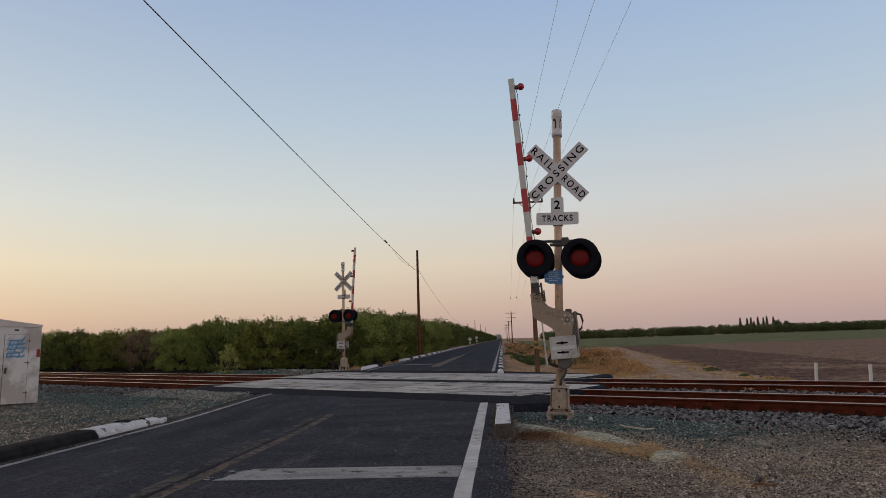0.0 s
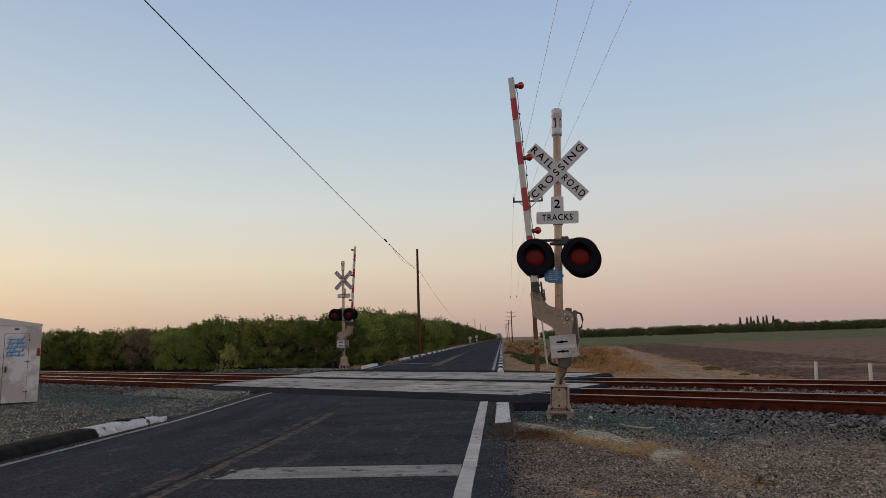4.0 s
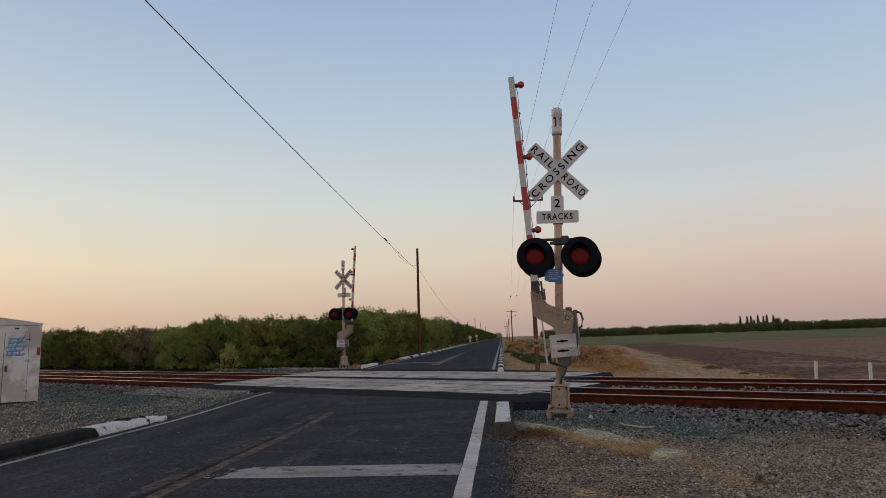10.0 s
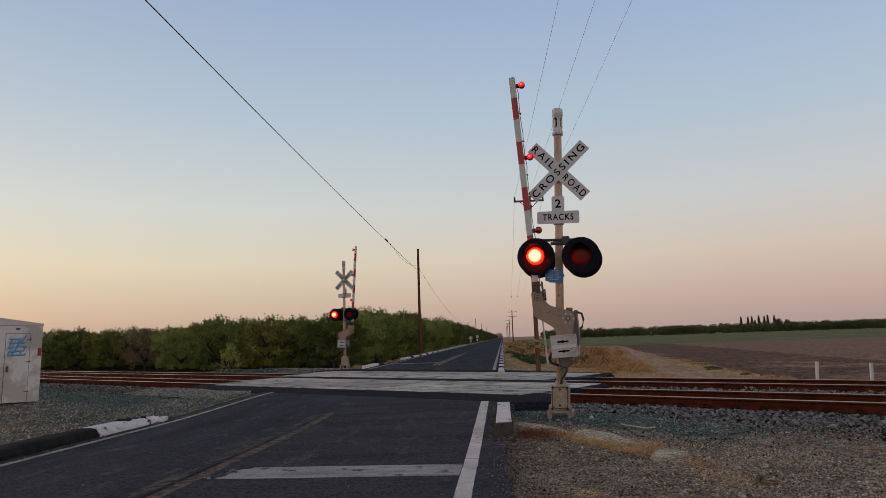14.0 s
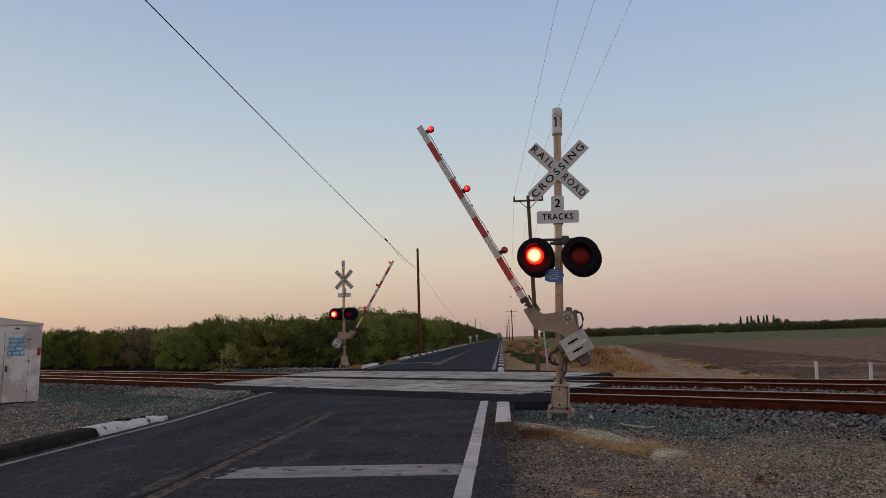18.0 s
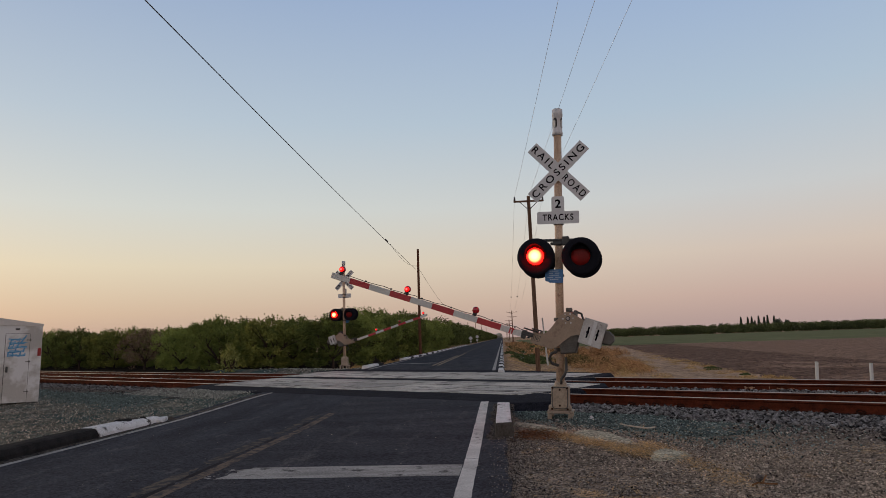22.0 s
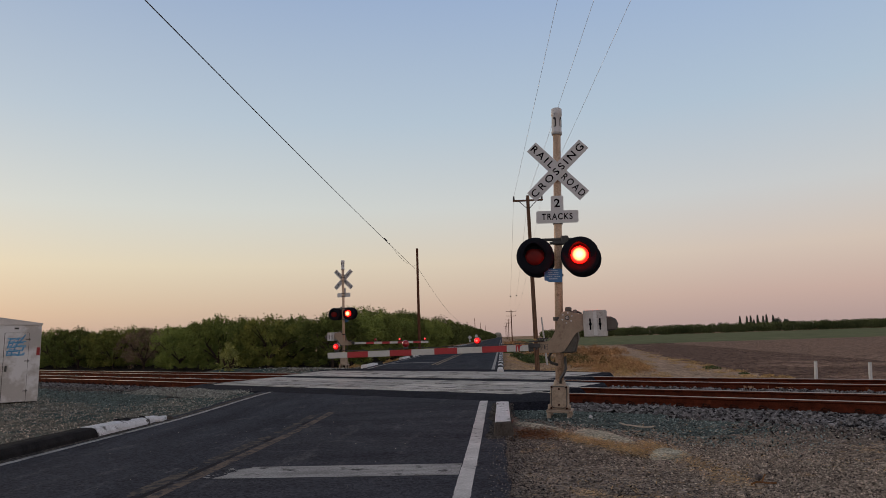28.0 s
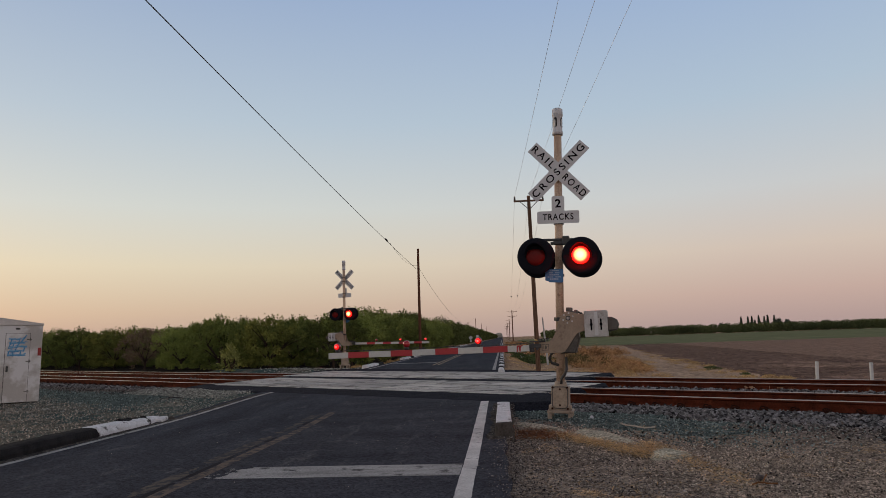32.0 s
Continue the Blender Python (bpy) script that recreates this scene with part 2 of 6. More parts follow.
M["cast"] = mat("grey_tan_casting", (0.414, 0.329, 0.246), (0.246, 0.19, 0.143), 0.6, 0.1, scale=6, fine=40, bump=0.5, c3=(0.134, 0.0839, 0.0559), c3_at=0.62, c3_scale=5)
M["dark"] = mat("dark_housing", (0.06, 0.058, 0.056), (0.035, 0.034, 0.034), 0.6, scale=5, fine=70, bump=0.2)
M["grey_box"] = mat("grey_mechanism", (0.13, 0.12, 0.108), (0.06, 0.056, 0.051), 0.5, 0.2, scale=5, fine=60, bump=0.3)
M["black"] = mat("matt_black_lamp_paint", (0.0155, 0.0165, 0.0225), (0.0105, 0.011, 0.0155), 0.82, scale=6, fine=80, bump=0.1, spec=0.03)
M["white"] = mat("aged_white_sign", (0.62, 0.61, 0.62), (0.54, 0.53, 0.54), 0.5, scale=2, fine=50, bump=0.05)
M["letter"] = mat("black_lettering", (0.008, 0.008, 0.010), (0.006, 0.006, 0.008), 0.85, bump=0)
M["red_stripe"] = mat("red_reflective_stripe", (0.45, 0.03, 0.035), (0.36, 0.025, 0.03), 0.4, scale=5, fine=70, bump=0.08)
M["white_stripe"] = mat("white_reflective_stripe", (0.60, 0.60, 0.56), (0.50, 0.49, 0.46), 0.45, scale=4, fine=70, bump=0.08)
M["lens"] = mat("dark_red_lens", (0.185, 0.006, 0.005), (0.11, 0.0035, 0.0035), 0.45, scale=40, fine=140, bump=0.2, spec=0.2)
M["lens_small"] = mat("red_lens", (0.42, 0.012, 0.02), (0.30, 0.008, 0.012), 0.25, scale=30, fine=140, bump=0.2, coat=0.6)
M["glow_big"] = glow("lit_red_lamp", (28.0, 0.04, 0.025), (31.0, 2.6, 0.85), 0.125)
M["glow_small"] = glow("lit_gate_lamp", (1.3, 0.006, 0.006), (5.0, 0.30, 0.25), 0.026)
M["blue"] = mat("faded_blue_sign", (0.05, 0.19, 0.42), (0.04, 0.15, 0.34), 0.5, scale=8, fine=60, bump=0.05)
M["blue_text"] = mat("pale_sign_lines", (0.42, 0.52, 0.62), (0.34, 0.44, 0.55), 0.5, bump=0)
M["cabinet"] = mat("primer_grey_cabinet", (0.455, 0.43, 0.41), (0.40, 0.38, 0.36), 0.6, 0.1, scale=2, fine=40, bump=0.05, c3=(0.64, 0.635, 0.64), c3_at=0.48, c3_scale=0.8)
M["cabinet_roof"] = mat("cabinet_roof", (0.58, 0.55, 0.53), (0.48, 0.455, 0.44), 0.5, 0.2, scale=3, fine=40, bump=0.05)
M["spray_blue"] = mat("blue_spray_paint", (0.03, 0.17, 0.38), (0.10, 0.33, 0.55), 0.5, scale=9, fine=60, bump=0.02)
M["spray_pale"] = mat("pale_blue_spray_paint", (0.25, 0.43, 0.60), (0.14, 0.33, 0.54), 0.6, scale=9, fine=60, bump=0.02)
M["kerb_white"] = mat("chipped_white_kerb_paint", (0.80, 0.79, 0.80), (0.56, 0.555, 0.555), 0.85, scale=6, fine=40, bump=0.6, dist=0.02, c3=(0.07, 0.064, 0.06), c3_at=0.60, c3_scale=4.5)
M["kerb_black"] = mat("tarred_kerb", (0.016, 0.0155, 0.017), (0.034, 0.032, 0.032), 0.85, scale=5, fine=50, bump=0.6, dist=0.02)
M["kerb_conc"] = mat("dirty_kerb_concrete", (0.10, 0.088, 0.078), (0.045, 0.039, 0.035), 0.9, scale=6, fine=40, bump=0.7, dist=0.02)
M["wood_pole"] = mat("weathered_pole_wood", (0.16, 0.075, 0.045), (0.085, 0.04, 0.027), 0.9, scale=4, fine=50, bump=0.4)
M["wire"] = mat("cable_black", (0.03, 0.03, 0.035), (0.02, 0.02, 0.025), 0.6, bump=0)
M["wire_pale"] = mat("aluminium_wire", (0.95, 0.95, 0.97), (0.9, 0.9, 0.92), 0.35, 1.0, bump=0)
M["bark"] = mat("almond_bark", (0.075, 0.055, 0.042), (0.045, 0.034, 0.028), 0.95, scale=6, fine=50, bump=0.5)
M["leaf"] = mat("almond_leaf", (0.237, 0.275, 0.077), (0.055, 0.0704, 0.0242), 0.85, scale=0.9, fine=4, bump=0, rand=0.32, c3=(0.363, 0.369, 0.099), c3_at=0.62, c3_scale=0.8, thin=0.18, alt=(0.264, 0.308, 0.0825))
M["leaf_dry"] = mat("dry_leaf", (0.2805, 0.204, 0.1275), (0.136, 0.102, 0.0714), 0.85, scale=0.7, fine=6, bump=0, island=0.4, thin=0.2)
M["leaf_far"] = mat("far_leaf", (0.159, 0.175, 0.0744), (0.0691, 0.0829, 0.0382), 0.85, scale=0.1, fine=2, bump=0, island=0.4, thin=0.3)
M["conifer"] = mat("conifer_leaf", (0.0975, 0.117, 0.0858), (0.0624, 0.078, 0.0598), 0.85, scale=0.2, fine=2, bump=0, island=0.4)
M["dry_grass"] = mat("dry_grass", (0.616, 0.413, 0.187), (0.352, 0.226, 0.105), 0.9, scale=0.9, fine=8, bump=0, island=0.5, thin=0.25)
M["brush"] = mat("brown_brush", (0.601, 0.35, 0.171), (0.227, 0.13, 0.0683), 0.9, scale=0.9, fine=8, bump=0, island=0.6, thin=0.2)
M["olive"] = mat("olive_weed", (0.16, 0.135, 0.06), (0.07, 0.06, 0.03), 0.9, scale=0.9, fine=8, bump=0, island=0.6, thin=0.2)
M["weed"] = mat("green_weed", (0.105, 0.135, 0.055), (0.045, 0.062, 0.027), 0.85, scale=1.2, fine=8, bump=0, island=0.6)
M["plough"] = mat("ploughed_earth", (0.229, 0.144, 0.106), (0.106, 0.0665, 0.0519), 0.97, scale=2.5, fine=9, bump=1.0, dist=0.10, c3=(0.299, 0.193, 0.14), c3_at=0.58, c3_scale=0.1, cells=6, cell_mix=0.5)
M["crop"] = mat("young_green_crop", (0.193, 0.204, 0.0986), (0.112, 0.121, 0.0582), 0.95, scale=0.3, fine=3, bump=0.8, dist=0.08, c3=(0.224, 0.185, 0.101), c3_at=0.60, c3_scale=0.06, stretch=(1.0, 0.4, 1.0))
M["dirt_road"] = mat("pale_dirt_track", (0.51, 0.354, 0.244), (0.262, 0.18, 0.127), 0.96, scale=1.2, fine=14, bump=0.8, dist=0.05, cells=12, cell_mix=0.4, stretch=(2.0, 0.35, 1.0))
M["post_white"] = mat("white_marker_post", (0.62, 0.62, 0.62), (0.52, 0.52, 0.52), 0.5, bump=0.05)
M["teal_gravel"] = mat("greenish_fine_gravel", (0.135, 0.172, 0.162), (0.045, 0.062, 0.06), 0.92, scale=3, fine=50, bump=1.0, dist=0.03, c3=(0.17, 0.155, 0.125), c3_at=0.64, c3_scale=1.1, cells=55, cell_mix=0.6)
M["sand"] = mat("pale_fine_gravel", (0.525, 0.488, 0.362), (0.25, 0.237, 0.188), 0.95, scale=6, fine=30, bump=0.5, dist=0.01, cells=45, cell_mix=0.6)
M["straw"] = mat("pale_straw", (0.69, 0.46, 0.218), (0.391, 0.241, 0.115), 0.9, scale=2, fine=9, bump=0, island=0.5)
# the haze of distance is put into this pale leaf colour
M["haze_leaf"] = mat("hazy_leaf", (0.50, 0.48, 0.43), (0.40, 0.39, 0.35), 0.9, scale=0.05, fine=1, bump=0, island=0.2)
M["paint_old"] = mat("rubbed_off_yellow_paint", (0.14, 0.116, 0.096), (0.085, 0.076, 0.070), 0.92, scale=2.0, fine=40, bump=0.2, c3=(0.052, 0.051, 0.057), c3_at=0.50, c3_scale=8, spots=0.6)
M["paint_stop"] = mat("worn_grey_stop_line", (0.44, 0.425, 0.41), (0.20, 0.193, 0.188), 0.88, scale=1.5, fine=40, bump=0.3, c3=(0.07, 0.068, 0.068), c3_at=0.62, c3_scale=4, stretch=(0.6, 3.0, 1.0))
M["bolt"] = mat("grey_bolt_head", (0.34, 0.30, 0.25), (0.22, 0.19, 0.16), 0.45, 0.3, scale=9, fine=80, bump=0.1)
M["pole_grey"] = mat("grey_brown_pole_wood", (0.19, 0.115, 0.078), (0.07, 0.04, 0.027), 0.9, scale=3, fine=50, bump=0.4, stretch=(6.0, 6.0, 0.5))
M["leaf_light"] = mat("yellow_green_almond_leaf", (0.265, 0.276, 0.0736), (0.081, 0.092, 0.0265), 0.85, scale=0.9, fine=4, bump=0, rand=0.2, c3=(0.339, 0.324, 0.081), c3_at=0.60, c3_scale=0.8, thin=0.22)
M["leaf_mid"] = mat("orchard_leaf", (0.135, 0.155, 0.05), (0.04, 0.05, 0.018), 0.85, scale=0.3, fine=3, bump=0, island=0.5, thin=0.15)
M["asphalt_near"] = mat("near_lane_asphalt", (0.0636, 0.06413, 0.07526), (0.03498, 0.03604, 0.04452), 0.92, scale=0.9, fine=60, bump=0.4, dist=0.008, spots=0.45, c3=(0.0901, 0.08798, 0.0954), c3_at=0.66, c3_scale=1.2, cells=40, cell_mix=0.4, stretch=(0.5, 1.8, 1.0), smear=(0.1251, 0.1198, 0.123))
M["road_dust"] = mat("dusty_road_edge", (0.115, 0.098, 0.082), (0.04, 0.037, 0.036), 0.95, scale=3, fine=30, bump=0.8, dist=0.015, cells=35, cell_mix=0.8)
# near-black earth: the shade below the orchard crowns is in this colour
M["floor_shade"] = mat("orchard_floor_shade", (0.034, 0.026, 0.019), (0.013, 0.010, 0.008), 0.98, scale=1.5, fine=12, bump=0.8, dist=0.05, cells=8, cell_mix=0.6)
M["plough_light"] = mat("dry_pale_earth", (0.332, 0.215, 0.156), (0.195, 0.125, 0.091), 0.97, scale=2.5, fine=9, bump=0.9, dist=0.08, c3=(0.26, 0.165, 0.12), c3_at=0.54, c3_scale=0.05, cells=6, cell_mix=0.45)
M["rust_dark"] = mat("dark_rusty_clip", (0.05, 0.02, 0.013), (0.02, 0.010, 0.008), 0.9, scale=8, fine=60, bump=0.4)
M["speck"] = mat("pale_chip", (0.75, 0.67, 0.56), (0.45, 0.38, 0.30), 0.9, scale=3, fine=20, bump=0, island=0.55)
M["burnt"] = mat("brown_dead_leaves", (0.32, 0.155, 0.07), (0.12, 0.056, 0.03), 0.9, scale=2, fine=12, bump=0, island=0.6)
M["pebble_teal"] = mat("greenish_pebble", (0.245, 0.303, 0.286), (0.0708, 0.0953, 0.0914), 0.88, scale=20, fine=120, bump=0.2, island=0.95)
M["leaf_young"] = mat("young_almond_leaf", (0.42, 0.42, 0.125), (0.21, 0.22, 0.065), 0.8, scale=2, fine=6, bump=0, island=0.4, thin=0.35)
M["rail_mark"] = mat("pale_paint_marks", (0.55, 0.33, 0.20), (0.30, 0.12, 0.06), 0.8, scale=12, fine=60, bump=0.2, c3=(0.12, 0.04, 0.02), c3_at=0.55, c3_scale=14)
M["opening"] = mat("vent_opening_shade", (0.045, 0.04, 0.045), (0.03, 0.027, 0.03), 0.8, scale=8, fine=60, bump=0.1)
M["band_yellow"] = mat("worn_yellow_band", (0.50, 0.33, 0.08), (0.30, 0.18, 0.07), 0.6, scale=9, fine=40, bump=0.1, c3=(0.14, 0.085, 0.055), c3_at=0.52, c3_scale=9)
M["paint_far"] = mat("yellow_centre_line_paint", (0.38, 0.30, 0.21), (0.20, 0.16, 0.12), 0.9, scale=1.5, fine=30, bump=0.1)
M["tar"] = mat("black_crack_sealer", (0.030, 0.029, 0.034), (0.020, 0.0195, 0.023), 0.9, scale=5, fine=40, bump=0.3)
M["paint_dim"] = mat("dulled_white_road_paint", (0.50, 0.475, 0.45), (0.24, 0.228, 0.218), 0.85, scale=2.2, fine=40, bump=0.3, c3=(0.08, 0.075, 0.072), c3_at=0.61, c3_scale=5)
M["reflector_red"] = mat("red_reflector", (0.30, 0.012, 0.014), (0.24, 0.010, 0.011), 0.4, bump=0)

# ---------- helpers ----------


def done(bm, name, material, smooth=False):
    me = bpy.data.meshes.new(name)
    bmesh.ops.recalc_face_normals(bm, faces=bm.faces)
    bm.to_mesh(me)
    bm.free()
    for p in me.polygons:
        p.use_smooth = smooth
    for m in (material if isinstance(material, (list, tuple)) else [material]):
        me.materials.append(m)
    return me


def part(name, bm, material, parent, label="", smooth=False):
    ob = new(name, done(bm, name, material, smooth))
    ob.parent = parent
    if label:
        tagged(ob, label)
    return ob


def thing(name, label, category, m=None, group="", kind=""):
    ob = new(name)
    if m is not None:
        ob.matrix_world = m
    return tagged(ob, label, category, group, kind)


def mesh_thing(name, bm, material, label, category="", group="", kind="", smooth=False, m=None):
    ob = new(name, done(bm, name, material, smooth))
    if m is not None:
        ob.matrix_world = m
    return tagged(ob, label, category, group, kind)


def box(bm, c, s, bev=0.0, m=None, seg=1):
    mm = Matrix.Translation(c) @ Matrix.Diagonal((*s, 1))
    vs = bmesh.ops.create_cube(bm, size=1, matrix=(m @ mm) if m is not None else mm)["verts"]
    if bev:
        es = list({e for v in vs for e in v.link_edges})
        bmesh.ops.bevel(bm, geom=es, offset=bev, segments=seg, affect="EDGES", profile=0.6)
    return bm


def roughen(bm, cuts, amount, seed=1):
    """Split the edges and shift the corners a little, for chipped or cast surfaces."""
    bmesh.ops.subdivide_edges(bm, edges=list(bm.edges), cuts=cuts, use_grid_fill=True)
    for v in bm.verts:
        v.co += noise.noise_vector(v.co * 9 + Vector((seed, 0, 0))) * amount
    return bm


def tube(bm, p0, p1, r0, r1=None, seg=12, caps=True):
    r1 = r0 if r1 is None else r1
    p0, p1 = Vector(p0), Vector(p1)
    d = p1 - p0
    m = Matrix.Translation((p0 + p1) / 2) @ d.to_track_quat("Z", "Y").to_matrix().to_4x4()
    bmesh.ops.create_cone(bm, cap_ends=caps, segments=seg, radius1=r0, radius2=r1, depth=d.length, matrix=m)
    return bm


def sweep(bm, pts, r, seg=6):
    """A bent rod through the points."""
    rings = []
    pts = [Vector(p) for p in pts]
    for i, p in enumerate(pts):
        d = (pts[min(i + 1, len(pts) - 1)] - pts[max(i - 1, 0)]).normalized()
        q = d.to_track_quat("Z", "Y")
        rings.append([bm.verts.new(p + q @ Vector((r * math.cos(a), r * math.sin(a), 0))) for a in [2 * math.pi * k / seg for k in range(seg)]])
    for a, b in zip(rings, rings[1:]):
        for k in range(seg):
            bm.faces.new((a[k], a[(k + 1) % seg], b[(k + 1) % seg], b[k]))
    bm.faces.new(rings[0][::-1])
    bm.faces.new(rings[-1])
    return bm


def prism(bm, pts, y0, y1, bev=0.0):
    """A plate with the outline pts (x, z), from y0 to y1."""
    a = [bm.verts.new((x, y0, z)) for x, z in pts]
    b = [bm.verts.new((x, y1, z)) for x, z in pts]
    n = len(pts)
    fs = [bm.faces.new(a), bm.faces.new(b[::-1])]
    for k in range(n):
        fs.append(bm.faces.new((a[k], b[k], b[(k + 1) % n], a[(k + 1) % n])))
    if bev:
        es = list(set(fs[0].edges) | set(fs[1].edges))
        bmesh.ops.bevel(bm, geom=es, offset=bev, segments=1, affect="EDGES")
    return bm


def lathe(bm, prof, seg=32, m=None):
    """A body of revolution about y: profile of (y, radius)."""
    rings = []
    for y, r in prof:
        if r < 1e-5:
            rings.append([bm.verts.new((0, y, 0))])
        else:
            rings.append([bm.verts.new((r * math.cos(2 * math.pi * k / seg), y, r * math.sin(2 * math.pi * k / seg))) for k in range(seg)])
    for a, b in zip(rings, rings[1:]):
        for k in range(seg):
            k2 = (k + 1) % seg
            if len(a) == 1 and len(b) == 1:
                continue
            if len(a) == 1:
                bm.faces.new((a[0], b[k], b[k2]))
            elif len(b) == 1:
                bm.faces.new((a[k], b[0], a[k2]))
            else:
                bm.faces.new((a[k], b[k], b[k2], a[k2]))
    if m is not None:
        bmesh.ops.transform(bm, matrix=m, verts=bm.verts)
    return bm


def text_mesh(name, body, size, material, parent, m, depth=0.002, width=None, bold=0.013, gap=1.40):
    """Raised lettering, facing local -y, centred on the pose m."""
    cu = bpy.data.curves.new(name, "FONT")
    cu.body, cu.size, cu.align_x, cu.align_y, cu.extrude = body, size, "CENTER", "CENTER", depth
    cu.offset, cu.space_character = size * bold, gap
    tmp = new("tmp_text", cu)
    bpy.context.view_layer.update()
    me = bpy.data.meshes.new_from_object(tmp.evaluated_get(bpy.context.evaluated_depsgraph_get()))
    bpy.data.objects.remove(tmp)
    xs = [v.co.x for v in me.vertices]
    k = width / (max(xs) - min(xs)) if width else 1.0
    for v in me.vertices:
        v.co = m @ Vector((v.co.x * k, -v.co.z, v.co.y))
    me.materials.clear()
    me.materials.append(material)
    ob = new(name, me)
    ob.parent = parent
    return ob


def soup(name, verts, faces, material):
    me = bpy.data.meshes.new(name)
    nv, nf, k = len(verts), len(faces), faces.shape[1]
    me.vertices.add(nv)
    me.vertices.foreach_set("co", np.asarray(verts, np.float32).ravel())
    me.loops.add(nf * k)
    me.loops.foreach_set("vertex_index", np.asarray(faces, np.int32).ravel())
    me.polygons.add(nf)
    me.polygons.foreach_set("loop_start", np.arange(0, nf * k, k, dtype=np.int32))
    me.update(calc_edges=True)
    me.materials.append(material)
    return me


rng = np.random.default_rng(7)
ICO_BM = bmesh.new()
bmesh.ops.create_icosphere(ICO_BM, subdivisions=1, radius=1)
ICO_V = np.array([v.co[:] for v in ICO_BM.verts])
ICO_F = np.array([[v.index for v in f.verts] for f in ICO_BM.faces])
ICO_BM.free()


OCT_V = np.array([(1, 0, 0), (-1, 0, 0), (0, 1, 0), (0, -1, 0), (0, 0, 1), (0, 0, -1)], float)
OCT_F = np.array([(0, 2, 4), (2, 1, 4), (1, 3, 4), (3, 0, 4), (2, 0, 5), (1, 2, 5), (3, 1, 5), (0, 3, 5)])


def stones(name, pts, size, material, flat=0.7, small=False):
    """Angular stones at the points, joined."""
    n = len(pts)
    base, tri = (OCT_V, OCT_F) if small else (ICO_V, ICO_F)
    v = base[None] * (1 + rng.uniform(-0.4, 0.3, (n, len(base), 1)))
    v = v * rng.uniform(0.65, 1.2, (n, 1, 3)) * np.array([1, 1, flat])
    a = rng.uniform(0, 2 * math.pi, n)
    c, s = np.cos(a)[:, None], np.sin(a)[:, None]
    v = np.stack([v[..., 0] * c - v[..., 1] * s, v[..., 0] * s + v[..., 1] * c, v[..., 2]], -1)
    tilt = rng.normal(size=(n, 1, 2)) * 0.35
    v[..., 2] += (v[..., 0] * tilt[..., 0] + v[..., 1] * tilt[..., 1])
    v = v * size[:, None, None] + pts[:, None, :]
    f = tri[None] + (np.arange(n) * len(base))[:, None, None]
    return soup(name, v.reshape(-1, 3), f.reshape(-1, 3), material)


def blades(name, pts, height, width, material, lean=0.5):
    """Narrow grass blades, three corners each with a bend."""
    n = len(pts)
    a = rng.uniform(0, 2 * math.pi, n)
    d = np.stack([np.cos(a), np.sin(a), np.zeros(n)], 1)
    side = np.stack([-np.sin(a), np.cos(a), np.zeros(n)], 1) * width[:, None]
    ln = rng.uniform(0.1, 1, n)[:, None] * lean * height[:, None]
    up = np.zeros((n, 3))
    up[:, 2] = height
    v = np.stack([pts - side / 2, pts + side / 2, pts + d * ln * 0.35 + up * 0.6 + side * 0.35, pts + d * ln * 0.35 + up * 0.6 - side * 0.35, pts + d * ln + up * 0.95], 1)
    q = np.array([[0, 1, 2], [0, 2, 3], [3, 2, 4]])
    f = q[None] + (np.arange(n) * 5)[:, None, None]
    return soup(name, v.reshape(-1, 3), f.reshape(-1, 3), material)


# ---------- plan ----------
TRACK_TURN = radians(34.547)       # the railway crosses the road askew
TU = Vector((math.cos(TRACK_TURN), -math.sin(TRACK_TURN)))      # along the track
TN = Vector((math.sin(TRACK_TURN), math.cos(TRACK_TURN)))       # across it, away from the camera
RAILS = (13.294, 14.799, 17.092, 18.597)
ROAD_L, ROAD_R = -6.55, 0.0


def tw(a, p, z=0.0):
    """Track coordinates (along, across) to the world."""
    v = TU * a + TN * p
    return Vector((v.x, v.y, z))


def across(x, y):
    return x * TN.x + y * TN.y


def along(x, y):
    return x * TU.x + y * TU.y


def ease(v, a, b):
    v = np.clip((v - a) / (b - a), 0, 1)
    return v * v * (3 - 2 * v)


def road_z(x, y):
    return -0.1 + 0.094 * ease(across(x, y), 6.5, 11.2)


def ground_z(x, y):
    p = across(x, y)
    z = -0.14 - 0.07 * ease(p, 10.2, 12.2) - 0.22 * ease(p, 20.6, 24.5)
    bank = 0.15 * ease(p, 9.9, 11.4) * (1 - ease(p, 12.0, 12.6)) * ease(along(x, y), -24.5, -20.5) * (x < -3)
    heap = 0.27 * ease(p, 21.2, 22.2) * (1 - ease(p, 24.6, 25.8)) * ease(along(x, y), -37, -34) * (1 - ease(along(x, y), -25.5, -24.5)) * (x < -7.2)
    z = z + heap + bank + 0.075 * ease(p, 15.0, 15.6) * (1 - ease(p, 16.5, 17.0)) + 0.055 * np.exp(-((x - 1.0) ** 2 + (y - 11.7) ** 2) / 1.2)
    inside = ease(x, ROAD_L - 1.6, ROAD_L - 0.2) * (1 - ease(x, ROAD_R + 0.3, ROAD_R + 1.8))
    z = z + (road_z(x, y) - 0.05 - z) * inside * ease(p, 20.0, 24.0)
    z = np.where((x > ROAD_L + 0.05) & (x < ROAD_R - 0.05), road_z(x, y) - 0.2, z)
    near = (x > -30) & (x < 20) & (y < 40)
    return z + np.where(near, 0.012 * np.sin(x * 2.1 + y * 0.7) * np.sin(y * 1.7 - x * 0.4), 0.0)


